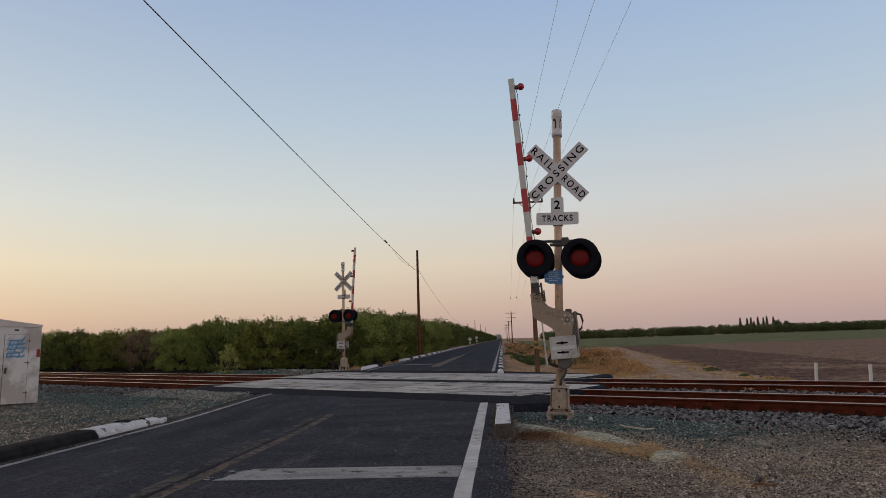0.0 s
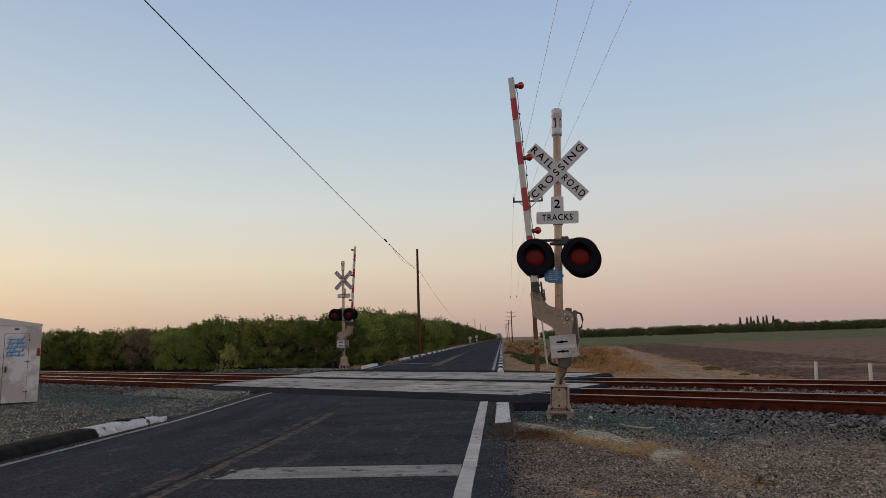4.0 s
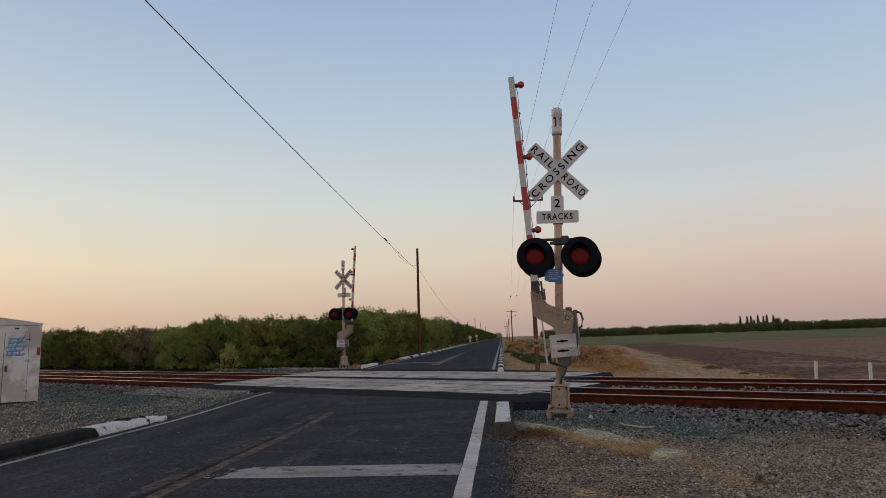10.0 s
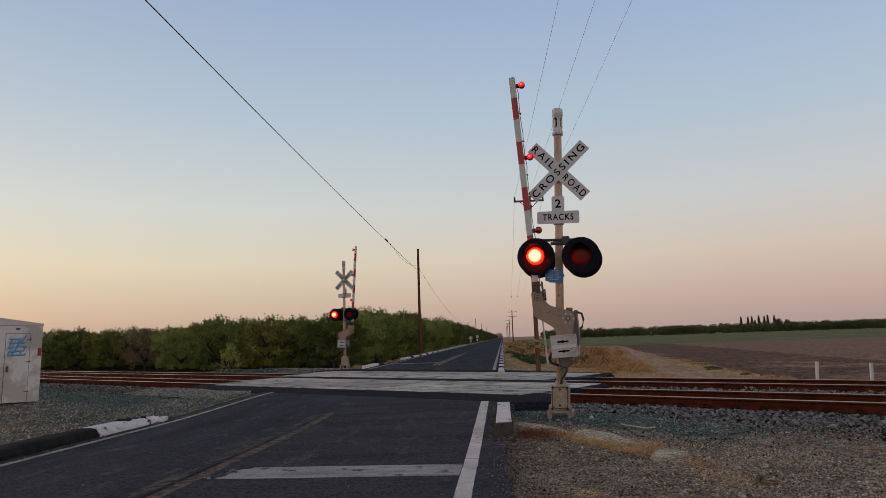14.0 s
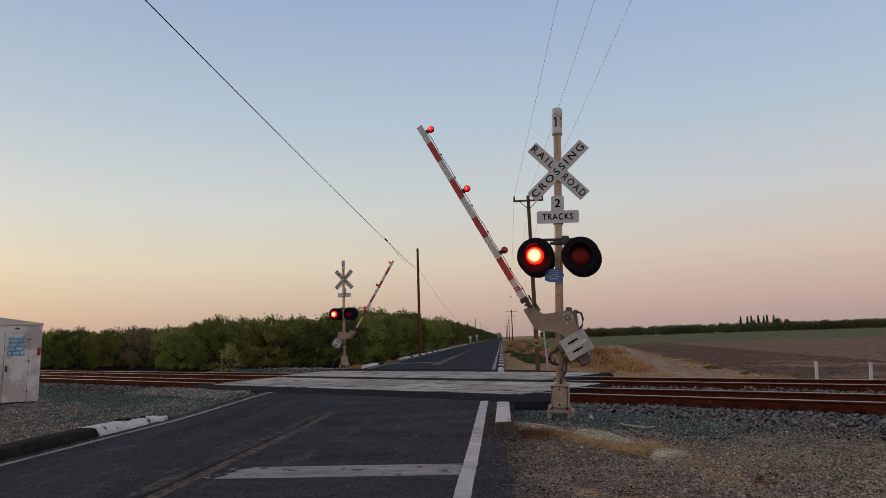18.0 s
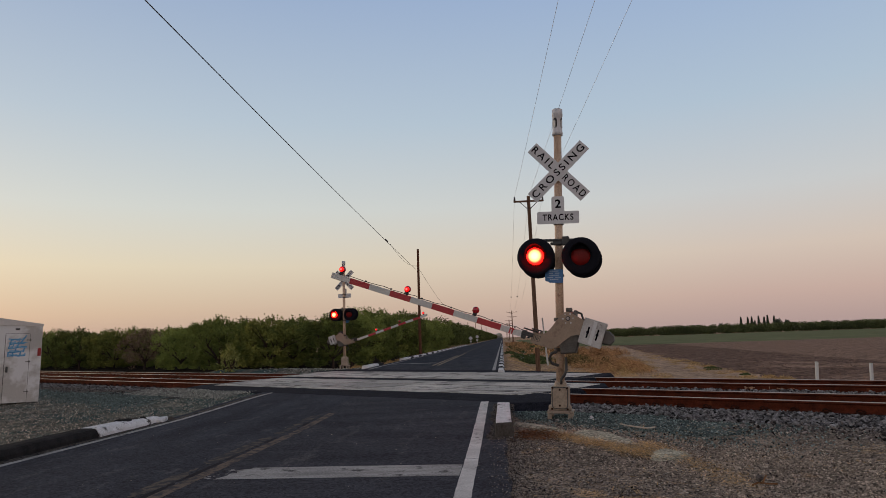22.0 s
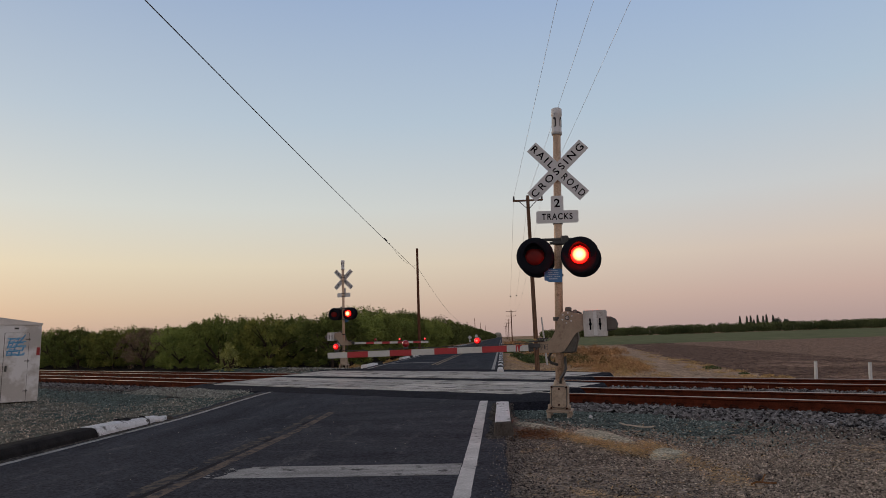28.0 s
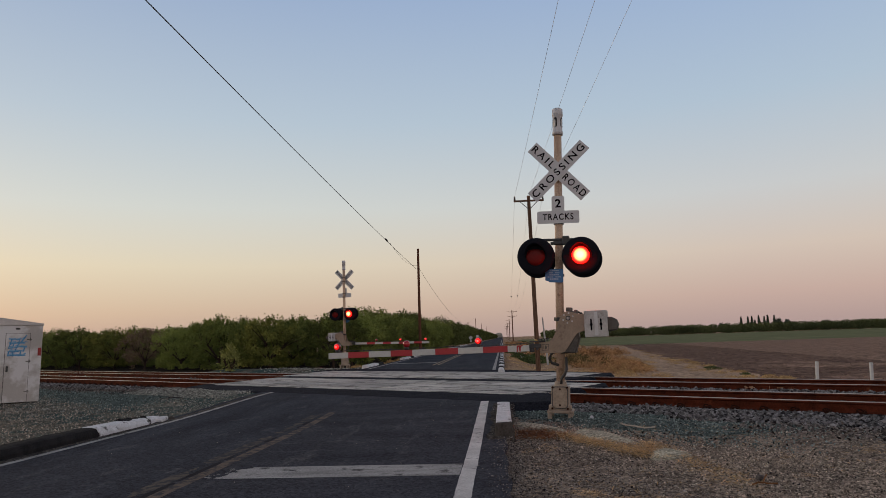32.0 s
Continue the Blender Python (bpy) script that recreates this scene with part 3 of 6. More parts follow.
def grid_mesh(name, xs, ys, zf, material, keep=None, thick=0.0):
    X, Y = np.meshgrid(xs, ys)
    Z = zf(X, Y)
    nx, ny = len(xs), len(ys)
    v = np.stack([X, Y, Z], -1).reshape(-1, 3)
    i = np.arange(nx * ny).reshape(ny, nx)
    f = np.stack([i[:-1, :-1], i[:-1, 1:], i[1:, 1:], i[1:, :-1]], -1).reshape(-1, 4)
    if keep is not None:
        c = v[f].mean(1)
        f = f[keep(c[:, 0], c[:, 1])]
    return soup(name, v, f, material)


def spaced(a, b, fine_a, fine_b, step, grow=1.25):
    """Coordinates from a to b, evenly spaced within the fine stretch and wider outside it."""
    v = list(np.arange(fine_a, fine_b + step / 2, step))
    s, x = step, v[-1]
    while x < b:
        s *= grow
        x += s
        v.append(min(x, b))
    s, x = step, v[0]
    while x > a:
        s *= grow
        x -= s
        v.insert(0, max(x, a))
    return np.array(v)

# ---------- ground and road ----------


def build_ground():
    xs, ys = spaced(-3000, 3000, -32, 22, 0.5), spaced(-400, 3500, -4, 46, 0.5)
    me = grid_mesh("ground", xs, ys, ground_z, M["soil"])
    for k in ("gravel", "shoulder", "ballast", "teal_gravel"):
        me.materials.append(M[k])
    c = np.zeros(len(me.polygons) * 3, np.float32)
    me.polygons.foreach_get("center", c)
    c = c.reshape(-1, 3)
    p = across(c[:, 0], c[:, 1])
    idx = np.zeros(len(c), np.int32)
    idx[(p < 12.4) & (c[:, 0] < -3) & (p > -30)] = 1
    idx[(p < 12.1) & (c[:, 0] >= -3) & (p > -30)] = 2
    wob = 0.3 * np.sin(c[:, 0] * 1.9) + 0.25 * np.sin(c[:, 1] * 2.7 + 1)
    idx[(p + wob < 10.6) & (p + wob > 7.6 - 0.22 * (c[:, 0] + 10)) & (c[:, 0] < -9.2) & (c[:, 0] > -40)] = 4
    idx[(p + wob >= 10.6) & (p < 12) & (c[:, 0] < -9.2)] = 3
    idx[(p >= 11.8) & (p < 21.2)] = 3
    idx[(p >= 21.2) & (p < 24.6) & (c[:, 0] < -7)] = 1
    me.polygons.foreach_set("material_index", idx)
    tagged(new("ground", me), "flat dry soil with gravel shoulders beside the road and railway", kind="structure")

    ys = np.concatenate([np.arange(-8, 44, 0.25), np.geomspace(44, 1400, 50)])
    road_xs = np.linspace(ROAD_L, ROAD_R, 16)
    bm = bmesh.new()
    rows = []
    for y in ys:
        edge = 0.02 * math.sin(y * 1.3) + 0.02 * math.sin(y * 5.7 + 1)
        row = []
        for i, x in enumerate(road_xs):
            xx = x + (edge if i == 15 else -edge if i == 0 else 0)
            row.append(bm.verts.new((xx, y, float(road_z(xx, y)))))
        row.insert(0, bm.verts.new((row[0].co.x - 0.02, y, row[0].co.z - 0.16)))
        row.append(bm.verts.new((row[-1].co.x + 0.03, y, row[-1].co.z - 0.16)))
        rows.append(row)
    for a, b in zip(rows, rows[1:]):
        for k in range(len(a) - 1):
            bm.faces.new((a[k], a[k + 1], b[k + 1], b[k]))
    for f in bm.faces:
        c = f.calc_center_median()
        # near lane up to the tracks in a slightly paler asphalt
        f.material_index = 1 if c.x > -3.3 and c.y < 18 else 0
    mesh_thing("road", bm, [M["asphalt"], M["asphalt_near"]], "dark grey worn asphalt country road running to the horizon", kind="structure")


def strip(bm, x0, x1, y0, y1, lift=0.006, step=0.3):
    """A thin painted strip that follows the road."""
    n = max(2, int((y1 - y0) / step))
    for i in range(n):
        a, b = y0 + (y1 - y0) * i / n, y0 + (y1 - y0) * (i + 1) / n
        bm.faces.new([bm.verts.new((x, y, float(road_z(x, y)) + lift)) for x, y in ((x0, a), (x1, a), (x1, b), (x0, b))])


def build_markings():
    def line(name, label, material, spans, step=0.3):
        bm = bmesh.new()
        for s in spans:
            strip(bm, *s, lift=0.003, step=step)
        tagged(new(name, done(bm, name, material)), label, kind="structure")

    def ragged(name, label, material, xa, xb, y0, y1, missing, seed):
        """A rubbed-off line: its edges wander and it runs out into flakes."""
        bm = bmesh.new()
        prev, n = None, int((y1 - y0) / 0.035)
        for i in range(n + 1):
            y = y0 + (y1 - y0) * i / n
            full = noise.noise((seed * 7.3, y * 1.1, 0)) + 0.45 * noise.noise((seed * 3.1, y * 4.3, 2)) + 0.25 * noise.noise((seed, y * 13.0, 5)) - missing
            w = (xb - xa) / 2 * min(1.0, max(0.0, 0.35 + full * 3.0))
            c = (xa + xb) / 2 + 0.007 * noise.noise((seed, y * 2.7, 9)) 
            cur = None
            if w > 0.008:
                l, r2 = c - w + 0.005 * noise.noise((y * 17, seed, 1)), c + w + 0.005 * noise.noise((y * 15, seed, 7))
                cur = [bm.verts.new((px, y, float(road_z(px, y)) + 0.0025)) for px in (l, r2)]
                if prev:
                    bm.faces.new((prev[0], prev[1], cur[1], cur[0]))
            prev = cur
        tagged(new(name, done(bm, name, material)), label, kind="structure")

    ragged("edge_line_right", "worn white edge line on the asphalt, cracked and chipped", M["paint"], -0.485, -0.33, -4, 13.9, -1.2, 11)
    ragged("edge_line_left", "worn white edge line on the asphalt", M["paint_dim"], -6.24, -6.125, -4, 18.1, -0.9, 12)
    line("edge_line_right_far", "white edge line beyond the tracks", M["paint_dim"], [(-0.46, -0.33, 26.2, 300)], 2)
    line("edge_line_left_far", "white edge line beyond the tracks", M["paint_dim"], [(-6.26, -6.14, 31, 300)], 2)
    bm = bmesh.new()
    prev = None
    for i in range(32):                       # the worn end slants and frays
        y = 7.02 + 0.62 * i / 31
        left = -3.03 + 0.16 * i / 31 + 0.07 * noise.noise((1.7, y * 9.0, 3)) + 0.05 * noise.noise((4.1, y * 27.0, 6))
        cur = [bm.verts.new((px, y, float(road_z(px, y)) + 0.003)) for px in [left + (-0.492 - left) * k / 8 for k in range(9)]]
        if prev:
            for k in range(8):
                bm.faces.new((prev[k], prev[k + 1], cur[k + 1], cur[k]))
        prev = cur
    q = random.Random(77)
    for k in range(26):                       # loose flakes of paint before the end
        y = q.uniform(7.05, 7.6)
        x = -3.0 + 0.16 * (y - 7.02) / 0.62 - q.random() ** 2 * 0.22
        r = q.uniform(0.008, 0.028)
        pts = [(x + r * q.uniform(0.7, 1.9) * math.cos(v * 1.05), y + r * q.uniform(0.6, 1.0) * math.sin(v * 1.05)) for v in range(6)]
        bm.faces.new([bm.verts.new((px, py, float(road_z(px, py)) + 0.004)) for px, py in pts])
    tagged(new("stop_line", done(bm, "stop_line", M["paint_stop"])), "faded white stop line across the near lane, frayed at its end", kind="structure")
    ragged("crack_sealer", "dark sealed joint between the centre lines", M["tar"], -3.415, -3.345, -4, 11.8, -0.15, 21)
    ragged("centre_line_left", "faded yellow centre line rubbed off in places", M["paint_old"], -3.60, -3.425, -4, 12.6, -0.22, 3)
    ragged("centre_line_right", "faded yellow centre line rubbed off in places", M["paint_yellow"], -3.335, -3.19, -4, 12.9, -0.62, 5)
    line("centre_line_far_left", "yellow centre line beyond the tracks", M["paint_far"], [(-3.52, -3.40, 33.5, 52)], 2)
    line("centre_line_far_right", "yellow centre line beyond the tracks", M["paint_far"], [(-3.28, -3.16, 33.5, 58)], 2)
    line("centre_line_distant", "greyed centre line towards the horizon", M["paint_old"], [(-3.50, -3.30, 58.1, 260)], 2)
    line("stop_line_far", "white stop line beyond the tracks", M["paint_stop"], [(-6.1, -3.6, 36.9, 37.45)], 0.3)
    for y0, h in ((5.86, 0.03), (7.95, 0.014), (9.9, 0.016)):
        bm = bmesh.new()
        pts = [(-0.50 + 0.18 * k / 6, y0 + 0.02 * math.sin(k * 1.9 + y0)) for k in range(7)]
        for (xa, ya), (xb, yb) in zip(pts, pts[1:]):
            bm.faces.new([bm.verts.new((px, py, float(road_z(px, py)) + 0.0045)) for px, py in ((xa, ya), (xb, yb), (xb, yb + h), (xa, ya + h))])
        tagged(new("line_crack", done(bm, "line_crack", M["tar"])), "dark crack across the painted edge line", kind="structure")


def build_scuffs():
    """Bright specks and dusty edges on the near road."""
    q = np.random.default_rng(41)
    x, y = q.uniform(-5.9, -0.6, 70), q.uniform(5.5, 13.5, 70)
    size = 0.003 + 0.006 * q.random(70) ** 2
    pts = np.stack([x, y, road_z(x, y) + size * 0.2], 1)
    tagged(new("road_specks", stones("road_specks", pts, size, M["speck"], 0.6, True)), "small pale stones lying on the asphalt", "gravel", kind="stuff")
    for name, x0, x1, y0, y1 in (("road_edge_dust", -0.24, -0.03, 9.3, 13.4), ("road_edge_dust_left", -6.40, -6.26, 5.5, 17.5)):
        bm = bmesh.new()
        rows = []
        for i in range(60):
            y = y0 + (y1 - y0) * i / 59
            w = 0.025 * math.sin(y * 3.1) + 0.02 * math.sin(y * 7.7)
            rows.append([bm.verts.new((x, y, float(road_z(x, y)) + 0.004)) for x in ((x0 + w, x1) if x0 > -3 else (x0, x1 + w))])
        for a, b in zip(rows, rows[1:]):
            bm.faces.new((a[0], a[1], b[1], b[0]))
        tagged(new(name, done(bm, name, M["road_dust"])), "dusty gritty margin of the asphalt", kind="structure")


def build_crossing():
    # asphalt patch in which the panels lie
    out = [(-17.2, 11.3), (-8.6, 11.3), (-7.4, 11.2), (-6.95, 11.6), (-7.3, 12.5), (-7.95, 13.2), (-8.0, 14.7), (-7.6, 15.4), (-8.1, 16.3), (-9.9, 16.95), (-9.5, 18.8), (-9.5, 19.5), (-10.0, 20.6), (-14.8, 21.9), (-24.2, 22.2), (-24.4, 20.5), (-21.8, 16.6), (-21.2, 15.0), (-21.0, 12.7), (-20.3, 11.75)]
    bm = bmesh.new()
    top = [bm.verts.new(tw(a, p, -0.001)) for a, p in out]
    ca, cp = sum(a for a, _ in out) / len(out), sum(p for _, p in out) / len(out)
    low = [bm.verts.new(tw(a + (0.12 if a > ca else -0.3), p + 0.15 * (1 if p > cp else -1), -0.22)) for a, p in out]
    bm.faces.new(top)
    for k in range(len(out)):
        j = (k + 1) % len(out)
        bm.faces.new((top[k], low[k], low[j], top[j]))
    patch = mesh_thing("crossing_asphalt", bm, M["asphalt_new"], "black asphalt patch round the crossing panels", kind="structure")
    deck = thing("crossing_panels", "worn grey concrete crossing panels between the rails", "crossing panels", kind="structure")
    rows = [(12.70, 13.215, -20.3, -8.3), (13.385, 14.71, -20.9, -8.2), (14.885, 16.08, -21.4, -8.1), (17.18, 18.51, -22.6, -10.4), (18.69, 20.40, -23.3, -10.2)]
    for p0, p1, a0, a1 in rows:
        n = 5
        for i in range(n):
            s, e = a0 + (a1 - a0) * i / n + 0.008, a0 + (a1 - a0) * (i + 1) / n - 0.008
            bm = bmesh.new()
            lift = 0.008 + 0.006 * random.random()
            vs = [bm.verts.new(tw(a, p, lift)) for a, p in ((s, p0), (e, p0), (e, p1), (s, p1))]
            ws = [bm.verts.new(v.co - Vector((0, 0, 0.2))) for v in vs]
            bm.faces.new(vs)
            for k in range(4):
                bm.faces.new((vs[k], ws[k], ws[(k + 1) % 4], vs[(k + 1) % 4]))
            bmesh.ops.bevel(bm, geom=[e2 for e2 in bm.edges if e2.verts[0].co.z > 0 and e2.verts[1].co.z > 0], offset=0.015, segments=1, affect="EDGES")
            part("panel", bm, M["concrete"], deck)


RAIL_PROFILE = [(-0.034, 0.0), (0.034, 0.0), (0.037, -0.010), (0.037, -0.034), (0.030, -0.042), (0.011, -0.055), (0.009, -0.15), (0.030, -0.165), (0.075, -0.178), (0.075, -0.190), (-0.075, -0.190), (-0.075, -0.178), (-0.030, -0.165), (-0.009, -0.15), (-0.011, -0.055), (-0.030, -0.042), (-0.037, -0.034), (-0.037, -0.010)]


def build_tracks():
    tie_bm = bmesh.new()
    box(tie_bm, (0, 0, -0.27), (0.22, 2.6, 0.15), 0.015)
    tie_me = done(tie_bm, "tie", M["tie"])
    clip_bm = bmesh.new()
    box(clip_bm, (0, 0, -0.186), (0.16, 0.3, 0.012), 0.003)
    for s in (-1, 1):
        sweep(clip_bm, [(-0.05, s * 0.06, -0.165), (-0.055, s * 0.12, -0.14), (-0.02, s * 0.155, -0.115), (0.02, s * 0.14, -0.12), (0.03, s * 0.10, -0.15), (0.06, s * 0.12, -0.13), (0.075, s * 0.09, -0.16)], 0.012, 6)
        box(clip_bm, (0, s * 0.115, -0.17), (0.15, 0.06, 0.03), 0.006)
    clip_me = done(clip_bm, "rail_clip", M["rust_dark"])
    turn = Matrix.Rotation(-TRACK_TURN, 4, "Z")
    for k, (r1, r2) in enumerate(((RAILS[0], RAILS[1]), (RAILS[2], RAILS[3]))):
        tr = thing("railway_track", "rusty steel railway track on grey ballast", "railway track", kind="structure")
        for r in (r1, r2):
            bm = bmesh.new()
            ends = [-420, -200, -120, -70, -40, -20, -8, 2, 20, 120]
            rings = []
            for a in ends:
                rings.append([bm.verts.new(tw(a, r + o, z)) for o, z in RAIL_PROFILE])
            n = len(RAIL_PROFILE)
            for a, b in zip(rings, rings[1:]):
                for i in range(n):
                    f = bm.faces.new((a[i], a[(i + 1) % n], b[(i + 1) % n], b[i]))
                    f.material_index = 1 if i in (0, 1, n - 1) else 0
            rail = part("rail", bm, [M["rail_rust"], M["rail_head"]], tr)
            if r == RAILS[2]:
                for a, w, z, h in ((-4.79, 0.24, -0.10, 0.07), (-4.36, 0.02, -0.085, 0.09), (-4.12, 0.16, -0.10, 0.03), (-3.9, 0.14, -0.10, 0.02), (-4.5, 0.06, -0.13, 0.03)):
                    mb = bmesh.new()
                    for k in range(5):
                        u = a - w / 2 + w * k / 5
                        q = 0.6 + 0.4 * math.sin(k * 2.7 + a * 9)
                        mb.faces.new([mb.verts.new(tw(aa, r - 0.0415, z + s * h * q / 2)) for aa, s in ((u, -1), (u + w / 5 * 0.96, -1), (u + w / 5 * 0.96, 1), (u, 1))])
                    part("paint_mark", mb, M["rail_mark"], rail)
        count = 0
        for i in range(150):
            a = 3.0 - i * 0.5 if i < 24 else -24.6 - (i - 24) * 0.5
            if -23.5 < a < -7.6:
                continue
            ob = new("tie", tie_me)
            ob.parent = tr
            ob.matrix_basis = Matrix.Translation(tw(a, (r1 + r2) / 2)) @ turn @ pose(0, 0, 0, 0, 0, 0)
            if a > -8 or k == 0 and a > -45:
                for r in (r1, r2) if a > -8 else (r1,):
                    oc = new("rail_clip", clip_me)
                    oc.parent = tr
                    oc.matrix_basis = Matrix.Translation(tw(a, r)) @ turn
            count += 1


def scatter(n, a0, a1, p0, p1):
    a, p = rng.uniform(a0, a1, n), rng.uniform(p0, p1, n)
    return a * TU.x + p * TN.x, a * TU.y + p * TN.y


def build_stones():
    def put(name, label, x, y, size, material, lift=0.2, flat=0.75, small=False):
        pts = np.stack([x, y, ground_z(x, y) + size * (lift + rng.uniform(-0.3, 0.6, len(x)))], 1)
        ob = new(name, stones(name, pts, size, material, flat, small))
        tagged(ob, label, "gravel", kind="stuff")

    off_road = lambda x, y: (x > ROAD_R + 0.02) | (x < ROAD_L - 0.05)
    # the ballast beside and between the rails
    parts = []
    for n, a0, a1, p0, p1 in ((15500, -8.0, 2.6, 11.55, 13.06), (3800, -4.5, 2.6, 11.1, 12.0), (3200, -9.0, 3.0, 13.4, 15.0), (5200, -9.0, 3.0, 15.0, 16.98), (2600, -11, 4.0, 17.1, 21.0), (5600, -44, -17.6, 11.8, 13.08), (1500, -60, -21, 13.3, 21)):
        parts.append(scatter(n, a0, a1, p0, p1))
    x, y = (np.concatenate([q[i] for q in parts]) for i in (0, 1))
    p, a = across(x, y), along(x, y)
    ok = off_road(x, y) & ~((a > -24.3) & (a < -7.9) & (p > 11.5))
    x, y = x[ok], y[ok]
    put("ballast_stones", "grey crushed-stone ballast along the rails", x, y, 0.015 + 0.029 * rng.random(len(x)) ** 1.4, M["stone"], 0.45)
    x, y = scatter(3200, -36, -24.8, 21.4, 25.4)
    ok = (x < -7.3) & (np.random.default_rng(3).random(len(x)) < np.clip((x + 13.2) / 2.8, 0, 1))
    x, y = x[ok], y[ok]
    put("far_gravel_bank", "grey ballast heaped beside the far signal", x, y, rng.uniform(0.025, 0.055, len(x)), M["pebble_grey"], 0.4, 0.75, True)
    # the bank of stones at the left of the crossing
    x, y = scatter(7500, -21.5, -16.2, 10.2, 12.4)
    ok = (x < ROAD_L - 0.1) & (across(x, y) < 11.65)
    x, y = x[ok], y[ok]
    put("gravel_bank", "pale grey stones heaped beside the crossing asphalt", x, y, rng.uniform(0.010, 0.026, len(x)), M["pebble_grey"], 0.4)
    x, y = scatter(26000, -8.2, 1.0, 8.2, 12.0)
    ok = (x > 0.2) & (along(x, y) < -2.5 + rng.normal(size=len(x)) * 0.6) & (across(x, y) > 9.2 - 0.24 * np.clip(along(x, y) + 5, 0, 2.6) + 0.5 * np.clip(along(x, y) + 1.8, 0, 4) + rng.normal(size=len(x)) * 0.2)
    put("apron_gravel", "small grey and greenish stones on the gravel apron", x[ok], y[ok], 0.007 + 0.013 * rng.random(ok.sum()) ** 2, M["pebble_teal"], 0.7, 0.75, True)
    # shoulders
    x, y = rng.uniform(0.05, 7.5, 80000), 4.8 + 8.4 * rng.random(80000) ** 1.1
    ok = across(x, y) < 9.2 + 0.25 * np.sin(along(x, y) * 2.1) - 0.24 * np.clip(along(x, y) + 5, 0, 2.6) + 0.5 * np.clip(along(x, y) + 1.8, 0, 4) + rng.normal(size=len(x)) * 0.25
    grit = ok & (x + 0.35 * (y - 8.4) + rng.normal(size=len(x)) * 0.45 < 1.0)
    ok = ok & ~grit
    put("shoulder_pebbles", "brown and grey pebbles strewn over the dirt shoulder", x[ok], y[ok], 0.0045 + 0.0125 * rng.random(ok.sum()) ** 3.5, M["pebble"], 0.5, 0.75, True)
    put("dark_grit", "dark tarry grit beside the asphalt", x[grit], y[grit], 0.004 + 0.010 * rng.random(grit.sum()) ** 3.0, M["grit"], 0.5, 0.75, True)
    x, y = rng.uniform(-26, -6.8, 115000), rng.uniform(8, 34, 115000)
    p = across(x, y) + rng.normal(size=len(x)) * 0.35
    ok = (p < 12.3) & (across(x, y) > -1) & (across(x, y) < 12.3)
    dark = ok & (p > 10.5) & (x < -9.3)
    teal = ok & ~dark & (p > 7.6 - 0.22 * (x + 10)) & (x < -9.0 + rng.normal(size=len(x)) * 0.5)
    tan = ok & ~dark & ~teal & (rng.random(len(x)) < np.clip((9.2 - p) / 5, 0.12, 0.75))
    grey = ok & ~dark & ~teal & ~tan
    for name, label, sel, key, big in (("gravel_pebbles", "grey gravel over the shoulder beside the cabinet", grey, "pebble_grey", 0.017), ("brown_ballast", "dark brown ballast stones beside the rails", dark, "stone_brown", 0.022),
                                       ("greenish_gravel", "greenish fine gravel beside the cabinet", teal, "pebble_teal", 0.011), ("tan_pebbles", "tan pebbles along the kerb", tan, "pebble", 0.016)):
        put(name, label, x[sel], y[sel], 0.008 + big * rng.random(sel.sum()) ** 2.0, M[key], 0.35, 0.75, True)
    # dark crumbs of broken asphalt, thick at the road and thinning out over the shoulder
    q = np.random.default_rng(58)
    x, y = 0.03 + np.concatenate([np.abs(q.normal(size=1500)) * 0.2, q.random(1600) ** 1.3 * 3.2]), q.uniform(4.9, 10.4, 3100)
    ok = across(x, y) < 8.6 + q.normal(size=len(x)) * 0.2
    x, y = x[ok], y[ok]
    size = 0.003 + 0.009 * q.random(len(x)) ** 2.2
    pts = np.stack([x, y, ground_z(x, y) + size * q.uniform(0.3, 1.0, len(x))], 1)
    tagged(new("asphalt_crumbs", stones("asphalt_crumbs", pts, size, M["tar"], 0.75, True)), "dark crumbs of broken asphalt over the dirt shoulder", "gravel", kind="stuff")
    # grit thrown over the asphalt's margin
    x, y = 0.16 - np.abs(rng.normal(size=3600)) * 0.17, rng.uniform(4.6, 13.2, 3600)
    size = 0.003 + 0.009 * rng.random(len(x)) ** 2.5
    pts = np.stack([x, y, road_z(x, y) + size * 0.3], 1)
    tagged(new("road_grit", stones("road_grit", pts, size, M["grit"], 0.7, True)), "loose grit on the margin of the asphalt", "gravel", kind="stuff")
    x, y = scatter(5200, -3.2, 2.8, 9.7, 12.2)
    ok = across(x, y) > 10.2 + rng.normal(size=len(x)) * 0.4
    x, y = x[ok], y[ok]
    put("mixed_stones", "brown and grey stones below the ballast", x, y, 0.010 + 0.024 * rng.random(len(x)) ** 1.6, M["stone_brown"], 0.35)


